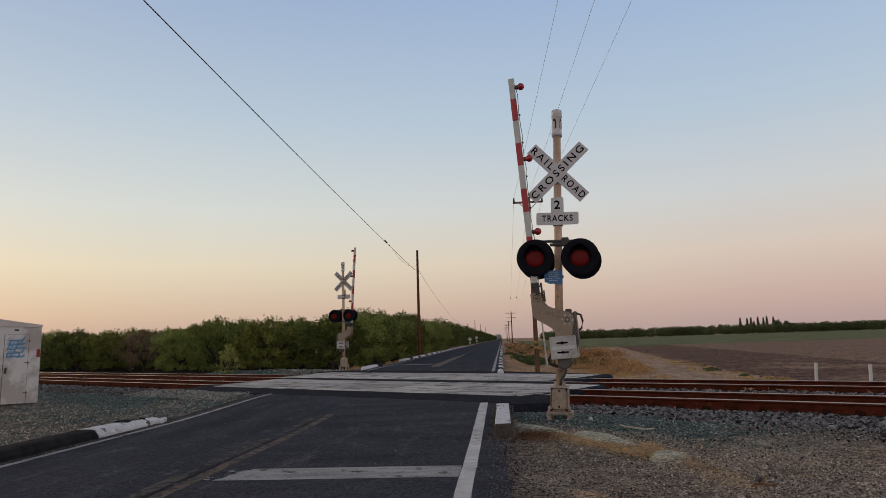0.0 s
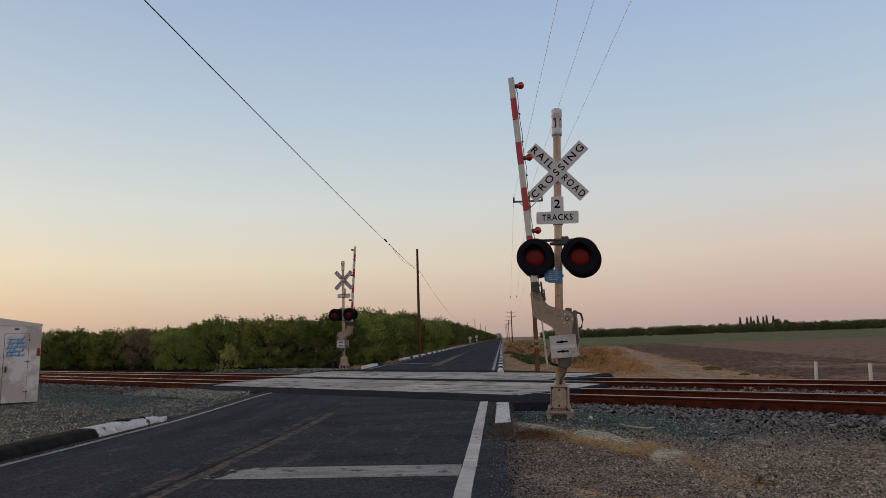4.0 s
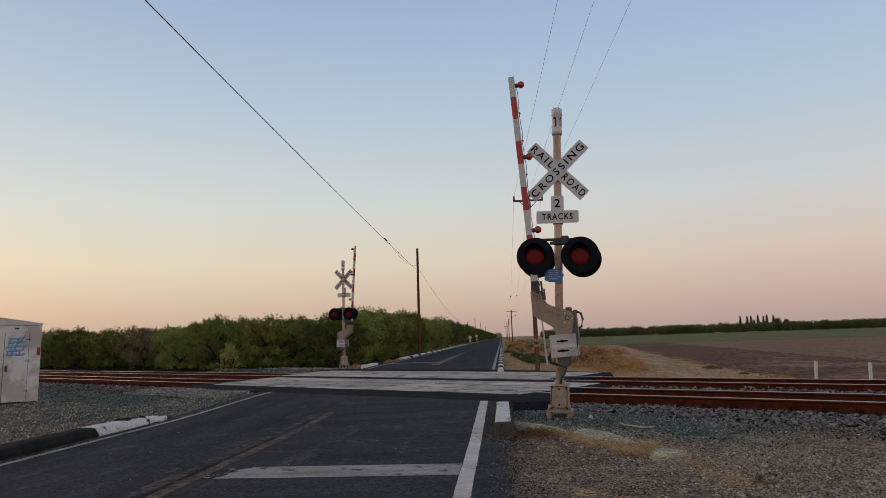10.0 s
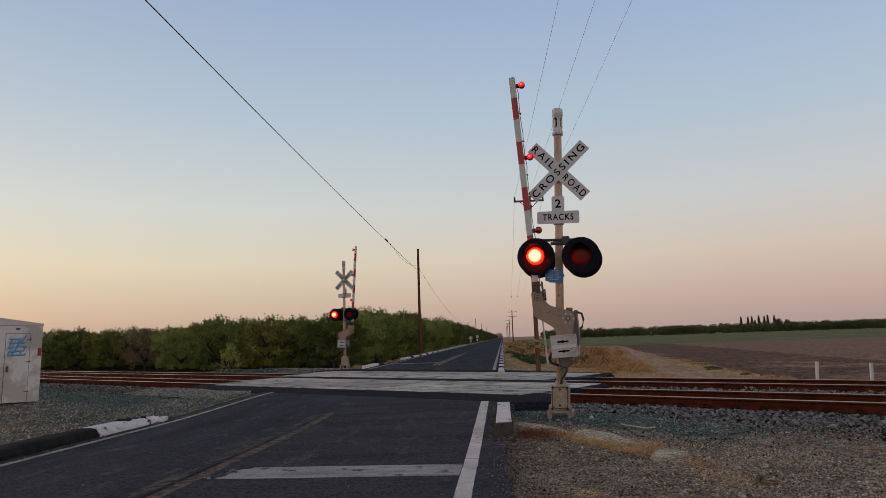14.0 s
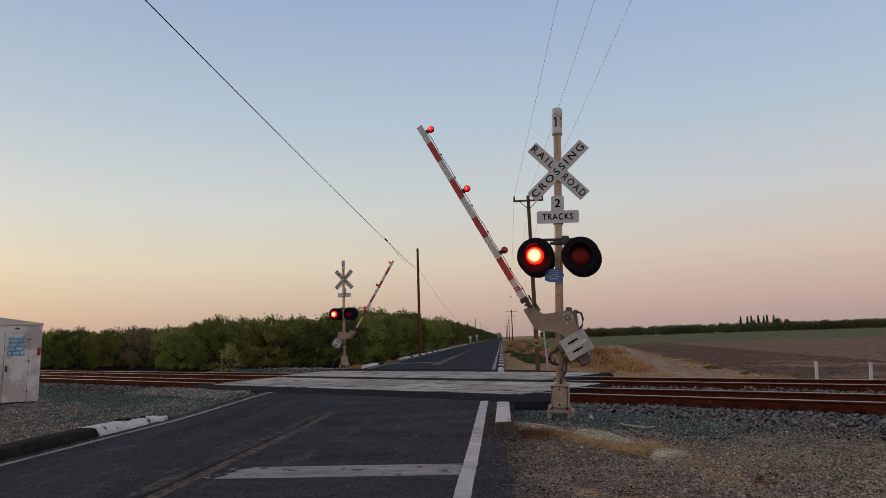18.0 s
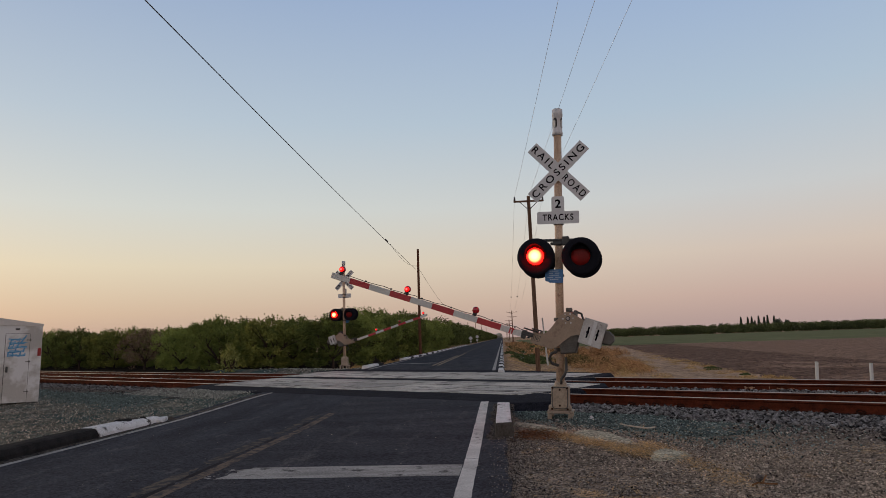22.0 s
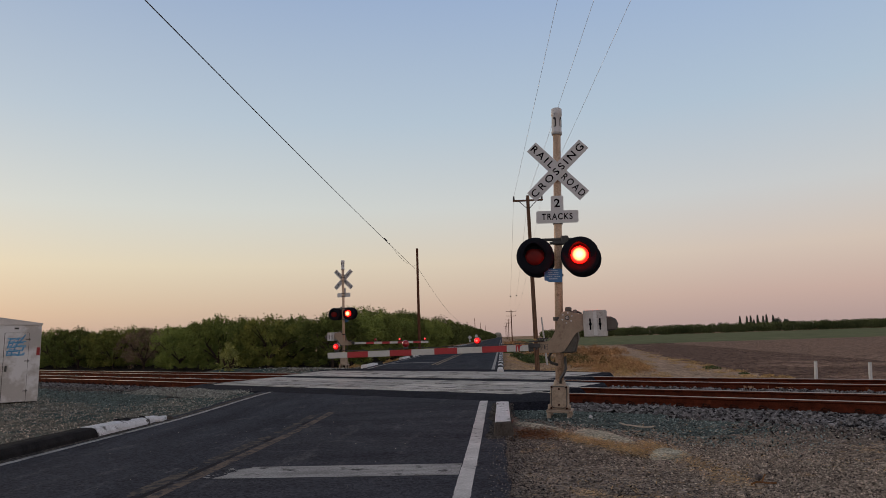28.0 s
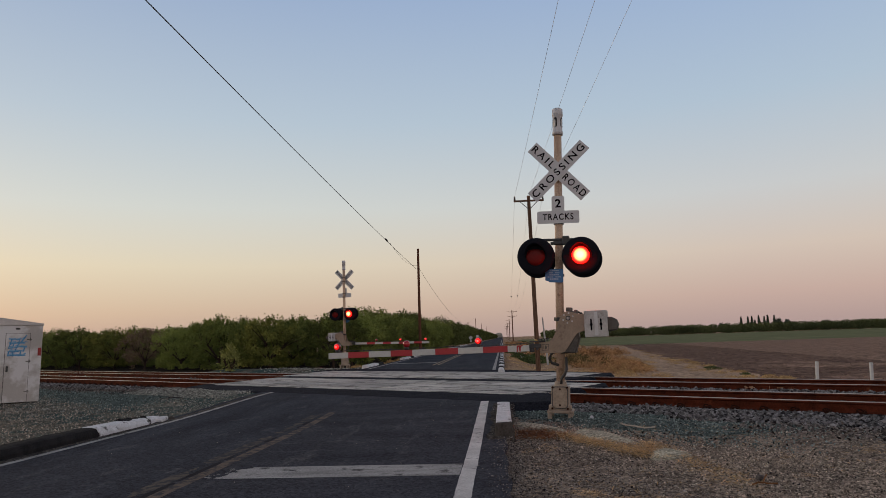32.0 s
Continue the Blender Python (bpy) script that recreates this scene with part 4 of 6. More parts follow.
def build_shoulder_detail():
    # finer greenish gravel between the ballast and the dirt
    bm = bmesh.new()
    rows = []
    for i in range(61):
        a = -8.3 + 12.0 * i / 60
        p0 = 9.35 + 0.10 * math.sin(a * 1.3) + 0.12 * math.sin(a * 3.1 + 1) - 0.24 * max(0, min(a + 5, 2.6)) + 0.5 * max(0, a + 1.8) + 0.25 * max(0, -5 - a)
        if a < -7.2:
            p0 += (-7.2 - a) * 0.9
        p0 = min(max(p0 + 1.6 * max(0, a + 3.4), 8.4), 12.1)
        row = []
        for k in range(9):
            p = p0 + (12.25 - p0) * k / 8
            w = tw(a, p)
            row.append(bm.verts.new((max(w.x, 0.13), w.y, float(ground_z(w.x, w.y)) + (0.014 if 0 < k < 8 else -0.01))))
        rows.append(row)
    for a, b in zip(rows, rows[1:]):
        for k in range(8):
            bm.faces.new((a[k], a[k + 1], b[k + 1], b[k]))
    mesh_thing("gravel_apron", bm, M["teal_gravel"], "fine greenish-grey gravel apron along the ballast", kind="structure")
    # low mounds of pale sand
    for x, y, rx, ry, turn in ((1.27, 9.72, 0.72, 0.27, -63), (1.83, 8.2, 0.24, 0.40, -15), (0.42, 10.75, 0.66, 0.13, -50)):
        bm = bmesh.new()
        m = pose(0, 0, 0, 0, 0, turn)
        ctr = bm.verts.new((x, y, float(ground_z(x, y)) + 0.055))
        prev, first = None, None
        rings = []
        for q, h in ((0.35, 0.05), (0.7, 0.032), (1.0, -0.012)):
            ring = []
            for k in range(22):
                a = 2 * math.pi * k / 22
                w = 1 + 0.14 * math.sin(3 * a + x) + 0.09 * math.sin(5 * a)
                v = m @ Vector((rx * q * w * math.cos(a), ry * q * w * math.sin(a), 0))
                ring.append(bm.verts.new((x + v.x, y + v.y, float(ground_z(x + v.x, y + v.y)) + h)))
            rings.append(ring)
        for k in range(22):
            bm.faces.new((ctr, rings[0][k], rings[0][(k + 1) % 22]))
            for a, b in zip(rings, rings[1:]):
                bm.faces.new((a[k], b[k], b[(k + 1) % 22], a[(k + 1) % 22]))
        mesh_thing("sand_mound", bm, M["sand"], "low mound of pale sand on the shoulder", "sand", "sand mounds", smooth=True)

    def flat_straw(name, label, x, y, ln, w, material):
        n = len(x)
        a = rng.uniform(0, 2 * math.pi, n)
        d = np.stack([np.cos(a), np.sin(a), rng.uniform(-0.1, 0.25, n)], 1) * ln[:, None] / 2
        s = np.stack([-np.sin(a), np.cos(a), np.zeros(n)], 1) * w[:, None] / 2
        c = np.stack([x, y, ground_z(x, y) + 0.022 + 0.02 * rng.random(n)], 1)
        v = np.stack([c - d - s, c - d + s, c + d + s, c + d - s], 1)
        tagged(new(name, soup(name, v.reshape(-1, 3), np.arange(4 * n).reshape(n, 4), material)), label, "straw", kind="stuff")

    # a drift of straw along the apron's edge, and loose bits over the dirt
    t = rng.random(4200)
    way = np.array([(0.75, 9.95), (1.0, 9.2), (1.3, 8.75), (1.55, 8.2), (1.8, 8.95), (2.1, 6.5)])
    k = np.minimum((t * 5).astype(int), 4)
    fr = (t * 5 - k)[:, None]
    q = way[k] * (1 - fr) + way[k + 1] * fr + rng.normal(size=(4200, 2)) * np.array((0.10, 0.20))
    flat_straw("straw_drift", "drift of pale dry straw on the shoulder", q[:, 0], q[:, 1], rng.uniform(0.03, 0.11, 4200), rng.uniform(0.003, 0.007, 4200), M["straw"])
    x, y = rng.uniform(0.15, 8.5, 5000), rng.uniform(3.8, 10.5, 5000)
    ok = (np.sin(x * 1.7 + y) + np.sin(y * 2.3 - x) + rng.normal(size=5000) * 0.8 > 0.4) & (across(x, y) < 10.6)
    n = ok.sum()
    flat_straw("loose_straw", "loose bits of straw and dead leaves on the dirt", x[ok], y[ok], rng.uniform(0.02, 0.09, n), rng.uniform(0.003, 0.008, n), M["straw"])
    q = np.array((0.42, 9.95)) + rng.normal(size=(1500, 2)) * np.array((0.2, 0.28))
    flat_straw("dead_leaves", "rusty brown dead leaves beside the kerb", q[:, 0], q[:, 1], rng.uniform(0.02, 0.05, 1500), rng.uniform(0.01, 0.025, 1500), M["burnt"])
    x, y = rng.uniform(0.1, 8.5, 8500), rng.uniform(3.8, 11.5, 8500)
    ok = across(x, y) < 11.6
    n = ok.sum()
    flat_straw("pale_chips", "pale chips and bits strewn over the gravel", x[ok], y[ok], rng.uniform(0.008, 0.03, n), rng.uniform(0.006, 0.016, n), M["speck"])
    x, y = rng.uniform(-26, -6.9, 1500), rng.uniform(7.5, 32, 1500)
    ok = (across(x, y) < 11.8) & (across(x, y) > -1)
    n = ok.sum()
    flat_straw("pale_chips", "pale chips and bits strewn over the gravel", x[ok], y[ok], rng.uniform(0.012, 0.04, n), rng.uniform(0.01, 0.022, n), M["speck"])
    bm = bmesh.new()
    sweep(bm, [(2.16, 6.48, -0.115), (2.22, 6.5, -0.1), (2.30, 6.47, -0.105), (2.38, 6.49, -0.11)], 0.008, 6)
    sweep(bm, [(2.26, 6.49, -0.10), (2.30, 6.56, -0.07), (2.33, 6.6, -0.055)], 0.006, 6)
    mesh_thing("twig", bm, M["burnt"], "rusty brown twig lying on the dirt", "twig")
    bm = bmesh.new()
    bmesh.ops.create_icosphere(bm, subdivisions=2, radius=0.04, matrix=Matrix.Translation((2.28, 6.62, -0.09)) @ Matrix.Diagonal((1.0, 0.8, 0.75, 1)))
    mesh_thing("stone", roughen(bm, 1, 0.01, 8), M["stone_brown"], "grey stone beside the twig on the dirt", "stone")
    bm = bmesh.new()
    bmesh.ops.create_icosphere(bm, subdivisions=2, radius=0.055, matrix=Matrix.Translation((1.37, 11.35, -0.10)) @ Matrix.Diagonal((0.8, 0.7, 1.15, 1)))
    mesh_thing("white_stone", bm, M["white"], "round white stone on the gravel", "stone", smooth=True)
    bm = bmesh.new()
    sweep(bm, [(1.73, 10.68, -0.10), (1.79, 10.5, -0.095), (1.85, 10.36, -0.09), (1.96, 10.16, -0.09), (2.05, 10.16, -0.09), (2.13, 10.26, -0.095)], 0.011, 6)
    bmesh.ops.create_icosphere(bm, subdivisions=1, radius=0.03, matrix=Matrix.Translation((1.73, 10.68, -0.10)))
    mesh_thing("stick", bm, M["speck"], "pale bent stick on the gravel", "stick")


def build_fields():
    def sheet(name, label, left, right, y0, y1, material, lift, wavy=0.0):
        """A strip of land between two edges, each given as x against y."""
        bm = bmesh.new()
        rows = []
        for y in np.concatenate([np.arange(y0, min(60, y1), 0.6), np.geomspace(max(60, y0), y1, 30)]) if y0 < 60 else np.geomspace(y0, y1, 30):
            edge = (21.9 - TN.y * y) / TN.x
            x0 = max(float(np.interp(y, [p[1] for p in left], [p[0] for p in left])) + wavy * (math.sin(y * 1.7) + 0.7 * math.sin(y * 4.3 + 1) + 0.5 * math.sin(y * 9.1)), edge)
            x1 = max(float(np.interp(y, [p[1] for p in right], [p[0] for p in right])) + wavy * math.sin(y * 2.3 + 2), edge + 0.01)
            rows.append([bm.verts.new((x0 + (x1 - x0) * s, y, float(ground_z(x0 + (x1 - x0) * s, y)) + (lift if 0 < k else -0.02))) for k, s in enumerate(np.linspace(0, 1, 30) ** 2)])
        for a, b in zip(rows, rows[1:]):
            for k in range(29):
                bm.faces.new((a[k], a[k + 1], b[k + 1], b[k]))
        tagged(new(name, done(bm, name, material)), label, kind="structure")

    rim = [(9.2, 15), (9.24, 23.7), (9.61, 34.5), (10.6, 45.5), (16.2, 99)]
    band = [(11.4, -34), (17.0, 32.2), (20.8, 76.1), (22.8, 99)]
    sheet("dirt_track", "pale dirt farm track beside the field", [(5.6, 15), (6.0, 27.8), (7.4, 40.1), (14.4, 99)], [(x + 0.5, y) for x, y in rim], 21, 97, M["dirt_road"], 0.02, 0.22)
    sheet("ploughed_field", "dark brown freshly ploughed strip beyond the railway", rim, [(x + 0.5, y) for x, y in band], 14, 97, M["plough"], 0.035, 0.16)
    sheet("bare_field", "paler bare brown field beyond the ploughed strip", band, [(300, -60), (320, 120)], -60, 97, M["plough_light"], 0.05, 0.1)
    sheet("green_field", "low green crop beyond the ploughed field", [(4.6, 80), (6.0, 340)], [(420, 80), (900, 340)], 97, 330, M["crop"], 0.06)
    # clods and straw bits that catch the light
    n = 9000
    y = rng.uniform(14, 90, n)
    x = 9.6 + (y - 23) * 0.09 + rng.random(n) ** 1.5 * 60
    ok = across(x, y) > 22.5
    x, y = x[ok], y[ok]
    pts = np.stack([x, y, ground_z(x, y) + 0.05], 1)
    tagged(new("field_clods", stones("field_clods", pts, rng.uniform(0.012, 0.04, len(x)), M["plough_light"], 0.6, True)), "pale clods and straw bits on the bare field", "clods", kind="stuff")


# ---------- railway signals ----------
BOARD = pose(-0.64, 0, -0.47, 0, -0.55, 0) @ Matrix.Translation((0.64, 0, 0.50))
LAMP_PARTS = []      # (part, pair side, resting pose, lit pose)
ARMS = []


def signal_lamp(root, x, z, y, face, side, live):
    """One flashing lamp with its round background; face -1 looks to local -y."""
    base = pose(x, y, z, 0, 0, 0 if face < 0 else 180)
    lamp = new("signal_lamp", done(lathe(bmesh.new(), [(0.0, 0), (0.0, 0.17), (-0.004, 0.265), (0.012, 0.308), (0.03, 0.315), (0.034, 0.308), (0.02, 0.275), (0.012, 0.19), (0.19, 0.17), (0.215, 0.12), (0.22, 0)], 40), "signal_lamp", M["black"], True))
    lamp.parent = root
    lamp.matrix_basis = base
    tagged(lamp, "black round lamp with a hooded red lens")
    # hood: a sheet bent over the upper half of the lens, longest at its crown
    bm = bmesh.new()
    rings = []
    seg = 30
    for i in range(seg + 1):
        a = radians(-12 + 204 * i / seg)
        reach = 0.025 + 0.20 * max(0.0, math.sin(a)) ** 0.85
        peak = 1 + 0.10 * max(0.0, math.sin(a)) ** 6
        rings.append([bm.verts.new((r * math.cos(a), yy, r * peak * math.sin(a))) for r, yy in ((0.178, -0.002), (0.184, -reach), (0.178, -reach), (0.172, -0.002))])
    for a, b in zip(rings, rings[1:]):
        for k in range(4):
            bm.faces.new((a[k], a[(k + 1) % 4], b[(k + 1) % 4], b[k]))
    bm.faces.new(rings[0])
    bm.faces.new(rings[-1][::-1])
    hood = part("hood", bm, M["black"], lamp)
    # added black plate imitating the hood's shade and reflection on the lens top
    bm = bmesh.new()
    cut = math.asin(0.085 / 0.168)
    rim = [(0.168 * math.cos(cut + (math.pi - 2 * cut) * i / 14), 0.168 * math.sin(cut + (math.pi - 2 * cut) * i / 14)) for i in range(15)]
    arch = [(rim[-1][0] * (1 - i / 4), rim[-1][1] + 0.028 * (1 - (1 - i / 4) ** 2)) for i in range(1, 8)]
    prism(bm, rim + arch, -0.052, -0.047)
    part("lens_top_shade", bm, M["black"], hood)
    part("lens", lathe(bmesh.new(), [(-0.004, 0.158), (-0.02, 0.150), (-0.035, 0.11), (-0.042, 0.055), (-0.044, 0)], 32), M["lens"], lamp, "dark red glass lens", True)
    if live:
        g = part("lamp_light", lathe(bmesh.new(), [(0.0, 0.0), (0.0, 0.142), (-0.05, 0.138), (-0.075, 0.115), (-0.092, 0.06), (-0.096, 0)], 28), M["glow_big"], lamp, "glowing red light", True)
        g.matrix_basis = pose(0, 0.12, 0)
        LAMP_PARTS.append((g, side, pose(0, 0.12, 0), pose(0, -0.045, 0)))


def gate_lamp(arm, x, y, side, board):
    """A small round lamp on the gate's upper edge."""
    z = -0.50 + 0.06
    bm = bmesh.new()
    box(bm, (x, y, z + 0.02), (0.07, 0.05, 0.05), 0.008)
    bmesh.ops.create_uvsphere(bm, u_segments=20, v_segments=12, radius=0.062, matrix=Matrix.Translation((x, y, z + 0.095)))
    for f in bm.faces:
        f.material_index = 1 if f.calc_center_median().z > z + 0.046 else 0
    part("gate_lamp", bm, [M["dark"], M["lens_small"]], arm, "small round red gate lamp", True).matrix_basis = board
    for s in (-1, 1):
        g = part("gate_light", lathe(bmesh.new(), [(0.0, 0.0), (0.0, 0.046), (-0.02, 0.040), (-0.03, 0.018), (-0.032, 0)], 18), M["glow_small"], arm, "glowing red light", True)
        turn = pose(0, 0, 0, 0, 0, 0 if s > 0 else 180)
        at = board @ Matrix.Translation((x, y, z + 0.095))
        g.matrix_basis = at @ turn @ pose(0, -0.005, 0)
        LAMP_PARTS.append((g, side, at @ turn @ pose(0, -0.002, 0), at @ turn @ pose(0, -0.044, 0)))


def crossbuck(root, y, z, both):
    """Two crossed boards with their words, readable from local -y, and from +y too if both."""
    one, two = (("RAIL", -0.368), ("ROAD", 0.368)), (("CROSSING", 0.0),)
    for ang, words, back, off in ((-45, one, two, 0.0), (45, two, one, -0.012)):
        bm = bmesh.new()
        box(bm, (0, off, 0), (1.265, 0.006, 0.22), 0.002)
        blade = part("blade", bm, M["white"], root, "white crossbuck board with black letters")
        blade.matrix_basis = pose(0.016, y, z, 0, -ang, 0)
        for word, x in words:
            text_mesh("lettering", word, 0.172, M["letter"], blade, pose(x, off - 0.0045, 0), 0.001, 1.195 if len(word) > 4 else 0.485)
        for word, x in back if both else ():
            text_mesh("lettering", word, 0.172, M["letter"], blade, pose(-x, off + 0.0045, 0, 0, 0, 180), 0.001, 1.195 if len(word) > 4 else 0.485)
        for bx in (-0.06, 0.06):
            b2 = bmesh.new()
            tube(b2, (bx, off - 0.003, 0.05 if bx < 0 else -0.05), (bx, off - 0.008, 0.05 if bx < 0 else -0.05), 0.012, seg=8)
            part("bolt", b2, M["steel"], blade)


def rounded(w, h, r, n=4):
    pts = []
    for cx, cz, a0 in ((w / 2 - r, h / 2 - r, 0), (-w / 2 + r, h / 2 - r, 90), (-w / 2 + r, -h / 2 + r, 180), (w / 2 - r, -h / 2 + r, 270)):
        for i in range(n + 1):
            a = radians(a0 + 90 * i / n)
            pts.append((cx + r * math.cos(a), cz + r * math.sin(a)))
    return pts


def crossing_signal(label, m, back_text, live_front, live_back, up=0.0, tilt=0.0, longer=0.0):
    root = thing("crossing_signal", label, "crossing signal", m, "railway crossing signals")
    # footing and base casting
    bm = bmesh.new()
    box(bm, (0, 0, 0.115), (0.42, 0.42, 0.045), 0.008)
    for x in (-0.165, 0.165):
        for y in (-0.165, 0.165):
            box(bm, (x, y, 0.03), (0.07, 0.07, 0.15), 0.006)
    part("footing", bm, M["cast"], root, "tan base plate on short legs")
    base = bmesh.new()
    box(base, (0, 0, 0.33), (0.29, 0.29, 0.39), 0.03, seg=2)
    for cx in (-1, 1):
        box(base, (cx * 0.15, -0.11, 0.18), (0.07, 0.08, 0.09), 0.015)
    base_ob = part("base_casting", base, M["cast"], root)
    # dark plate edging the cover, drawn for the shaded gap around it
    bm = bmesh.new()
    prism(bm, [(x, z + 0.34) for x, z in rounded(0.262, 0.357, 0.06)], -0.149, -0.14)
    part("cover_gap", bm, M["dark"], base_ob)
    bm = bmesh.new()
    prism(bm, [(x, z + 0.34) for x, z in rounded(0.235, 0.33, 0.05)], -0.163, -0.14, 0.004)
    part("cover", bm, M["cast"], base_ob, "bolted cover of the base casting")
    for x, z in ((-0.12, 0.505), (0.12, 0.505), (-0.125, 0.165), (0.125, 0.165), (0, 0.475), (0, 0.22)):
        bm = bmesh.new()
        tube(bm, (x, -0.14, z), (x, -0.18, z), 0.017, seg=6)
        part("bolt", bm, M["rust_dark"], base_ob)
    bm = bmesh.new()
    tube(bm, (0, 0, 0.5), (0, 0, 0.60), 0.115, 0.09, 20)
    part("collar", bm, M["cast"], root)
    bm = bmesh.new()
    tube(bm, (0, 0, 0.55), (0, 0, 4.86 + up * 0.4), 0.069, 0.066, 24)
    part("mast", bm, M["mast"], root, "rust-streaked tan steel mast", True)
    # vented cap
    cap = bmesh.new()
    lathe(cap, [(4.80, 0.0), (4.80, 0.088), (4.86, 0.092), (4.87, 0.084), (5.13, 0.084), (5.14, 0.093), (5.26, 0.090), (5.275, 0.07), (5.275, 0)], 24, Matrix.Rotation(radians(90), 4, "X") @ Matrix.Diagonal((1, 1, 1, 1)))
    for v in cap.verts:
        v.co = Vector((v.co.x, v.co.y, abs(v.co.z) + up * 0.4))
    cap_ob = part("mast_cap", cap, M["white"], root, "grey-white vented mast cap with arched openings", True)
    # patches on the closed cap: dark for shaded openings, steel for the lit inside
    for k in range(4):
        mid = radians(-24 + 90 * k)
        for name, grow, off, key, out in (("opening", 1.0, 0.0, "opening", 0.0), ("opening_back", 0.58, -0.14, "steel", 0.0012)):
            b = bmesh.new()
            cols = []
            for i in range(9):
                u = -1 + i / 4
                a = mid + off + 0.46 * grow * u
                hh = math.sqrt(max(0.0, 1 - u * u)) * 0.055 * grow
                rr = 0.0855 + out
                cols.append([b.verts.new((rr * math.sin(a), -rr * math.cos(a), zz + up * 0.4)) for zz in (4.925 + 0.02 * u * u, 5.05 - 0.03 * (1 - grow) + hh)])
            for c0, c1 in zip(cols, cols[1:]):
                b.faces.new((c0[0], c1[0], c1[1], c0[1]))
            part(name, b, M[key], cap_ob)
    # crossbuck and track sign
    crossbuck(root, -0.10, 4.14 + up, back_text)
    bm = bmesh.new()
    prism(bm, [(x, z + 3.345 + up) for x, z in rounded(0.71, 0.215, 0.03)], -0.095, -0.09)
    prism(bm, [(x, z + 3.57 + up) for x, z in rounded(0.215, 0.28, 0.03)], -0.0945, -0.0905)
    sign = part("tracks_sign", bm, M["white"], root, "white sign reading 2 TRACKS")
    text_mesh("lettering", "TRACKS", 0.148, M["letter"], sign, pose(0, -0.0965, 3.345 + up), 0.001, 0.52, 0.022, 1.22)
    text_mesh("lettering", "2", 0.20, M["letter"], sign, pose(0, -0.0965, 3.575 + up), 0.001, 0.10, 0.022)
    for z in (4.05 + up, 4.24 + up, 3.25 + up, 3.42 + up, 2.93, 2.36):
        bm = bmesh.new()
        tube(bm, (0, 0, z - 0.02), (0, 0, z + 0.02), 0.085, seg=20)
        box(bm, (0, -0.076, z), (0.10, 0.024, 0.035), 0.004)
        part("clamp", bm, M["dark"], root)
    # lamps on their cross arm
    bm = bmesh.new()
    sweep(bm, [(-0.38, -0.10, 2.80), (-0.36, -0.10, 2.92), (-0.25, -0.10, 2.955), (0.25, -0.10, 2.955), (0.36, -0.10, 2.92), (0.38, -0.10, 2.80)], 0.024, 8)
    tube(bm, (-0.13, -0.10, 2.895), (0.16, -0.10, 2.895), 0.026, seg=10)
    box(bm, (0.125, -0.10, 2.94), (0.12, 0.1, 0.15), 0.015)
    box(bm, (0.0, -0.085, 2.92), (0.17, 0.06, 0.10), 0.012)
    part("lamp_arm", bm, M["dark"], root)
    for x, side in ((-0.365, "L"), (0.377, "R")):
        signal_lamp(root, x, 2.665, -0.26, -1, side, live_front)
        signal_lamp(root, x * 1.05, 2.65, 0.26, 1, "R" if side == "L" else "L", live_back)
    # notice plate
    bm = bmesh.new()
    prism(bm, [(-0.16, 2.41), (-0.135, 2.44), (0.125, 2.44), (0.14, 2.425), (0.14, 2.225), (0.125, 2.21), (-0.09, 2.215), (-0.11, 2.235), (-0.15, 2.24), (-0.16, 2.26)], -0.115, -0.108)
    bmesh.ops.translate(bm, vec=(-0.065, 0, 0.02), verts=bm.verts)
    notice = part("notice_plate", bm, M["blue"], root, "faded blue notice plate with pale lines")
    for k, (w, z) in enumerate(((0.22, 2.41), (0.18, 2.375), (0.23, 2.34), (0.23, 2.305), (0.20, 2.27))):
        bm = bmesh.new()
        n = 7
        for i in range(n):
            if (i * 5 + k * 3) % 6 == 0:
                continue
            box(bm, (-0.075 - w / 2 + w * (i + 0.5) / n, -0.116, z + 0.02), (w / n * 0.78, 0.002, 0.02 if k == 4 else 0.014))
        tagged(part("printed_line", bm, M["blue_text"], notice), kind="stuff")
    # gate mechanism on the mast
    bm = bmesh.new()
    prism(bm, [(0.05, 1.60), (0.09, 1.74), (0.28, 1.755), (0.30, 1.60), (0.33, 1.30), (0.27, 1.07), (0.02, 1.05), (0.0, 1.2)], -0.16, 0.16, 0.02)
    mech = part("gate_mechanism", bm, M["grey_box"], root, "grey gate motor housing clamped to the mast")
    for x, z, s in ((0.16, 1.78, 0.10), (0.27, 1.74, 0.06)):
        bm = bmesh.new()
        box(bm, (x, -0.02, z), (s, 0.16, 0.07), 0.012)
        part("lug", bm, M["grey_box"], mech)
    bm = bmesh.new()
    sweep(bm, [(0.30, -0.02, 1.74), (0.36, -0.02, 1.72), (0.39, -0.02, 1.62), (0.37, -0.02, 1.50), (0.33, -0.02, 1.47)], 0.018, 8)
    part("latch_arm", bm, M["dark"], mech)
    for z in (1.12, 1.62):
        bm = bmesh.new()
        tube(bm, (0, 0, z - 0.03), (0, 0, z + 0.03), 0.10, seg=20)
        box(bm, (0.1, 0, z), (0.2, 0.14, 0.06), 0.01)
        part("mechanism_clamp", bm, M["dark"], root)
    bm = bmesh.new()
    sweep(bm, [(-0.04, -0.10, 1.09), (-0.13, -0.12, 1.06), (-0.17, -0.13, 0.98), (-0.13, -0.11, 0.90), (-0.02, -0.09, 0.86)], 0.024, 8)
    sweep(bm, [(0.10, -0.08, 1.00), (0.11, -0.10, 0.80), (0.08, -0.11, 0.72), (0.02, -0.10, 0.64), (0.02, -0.10, 0.56)], 0.024, 8)
    part("conduit", bm, M["dark"], root, "black flexible cable conduit", True)
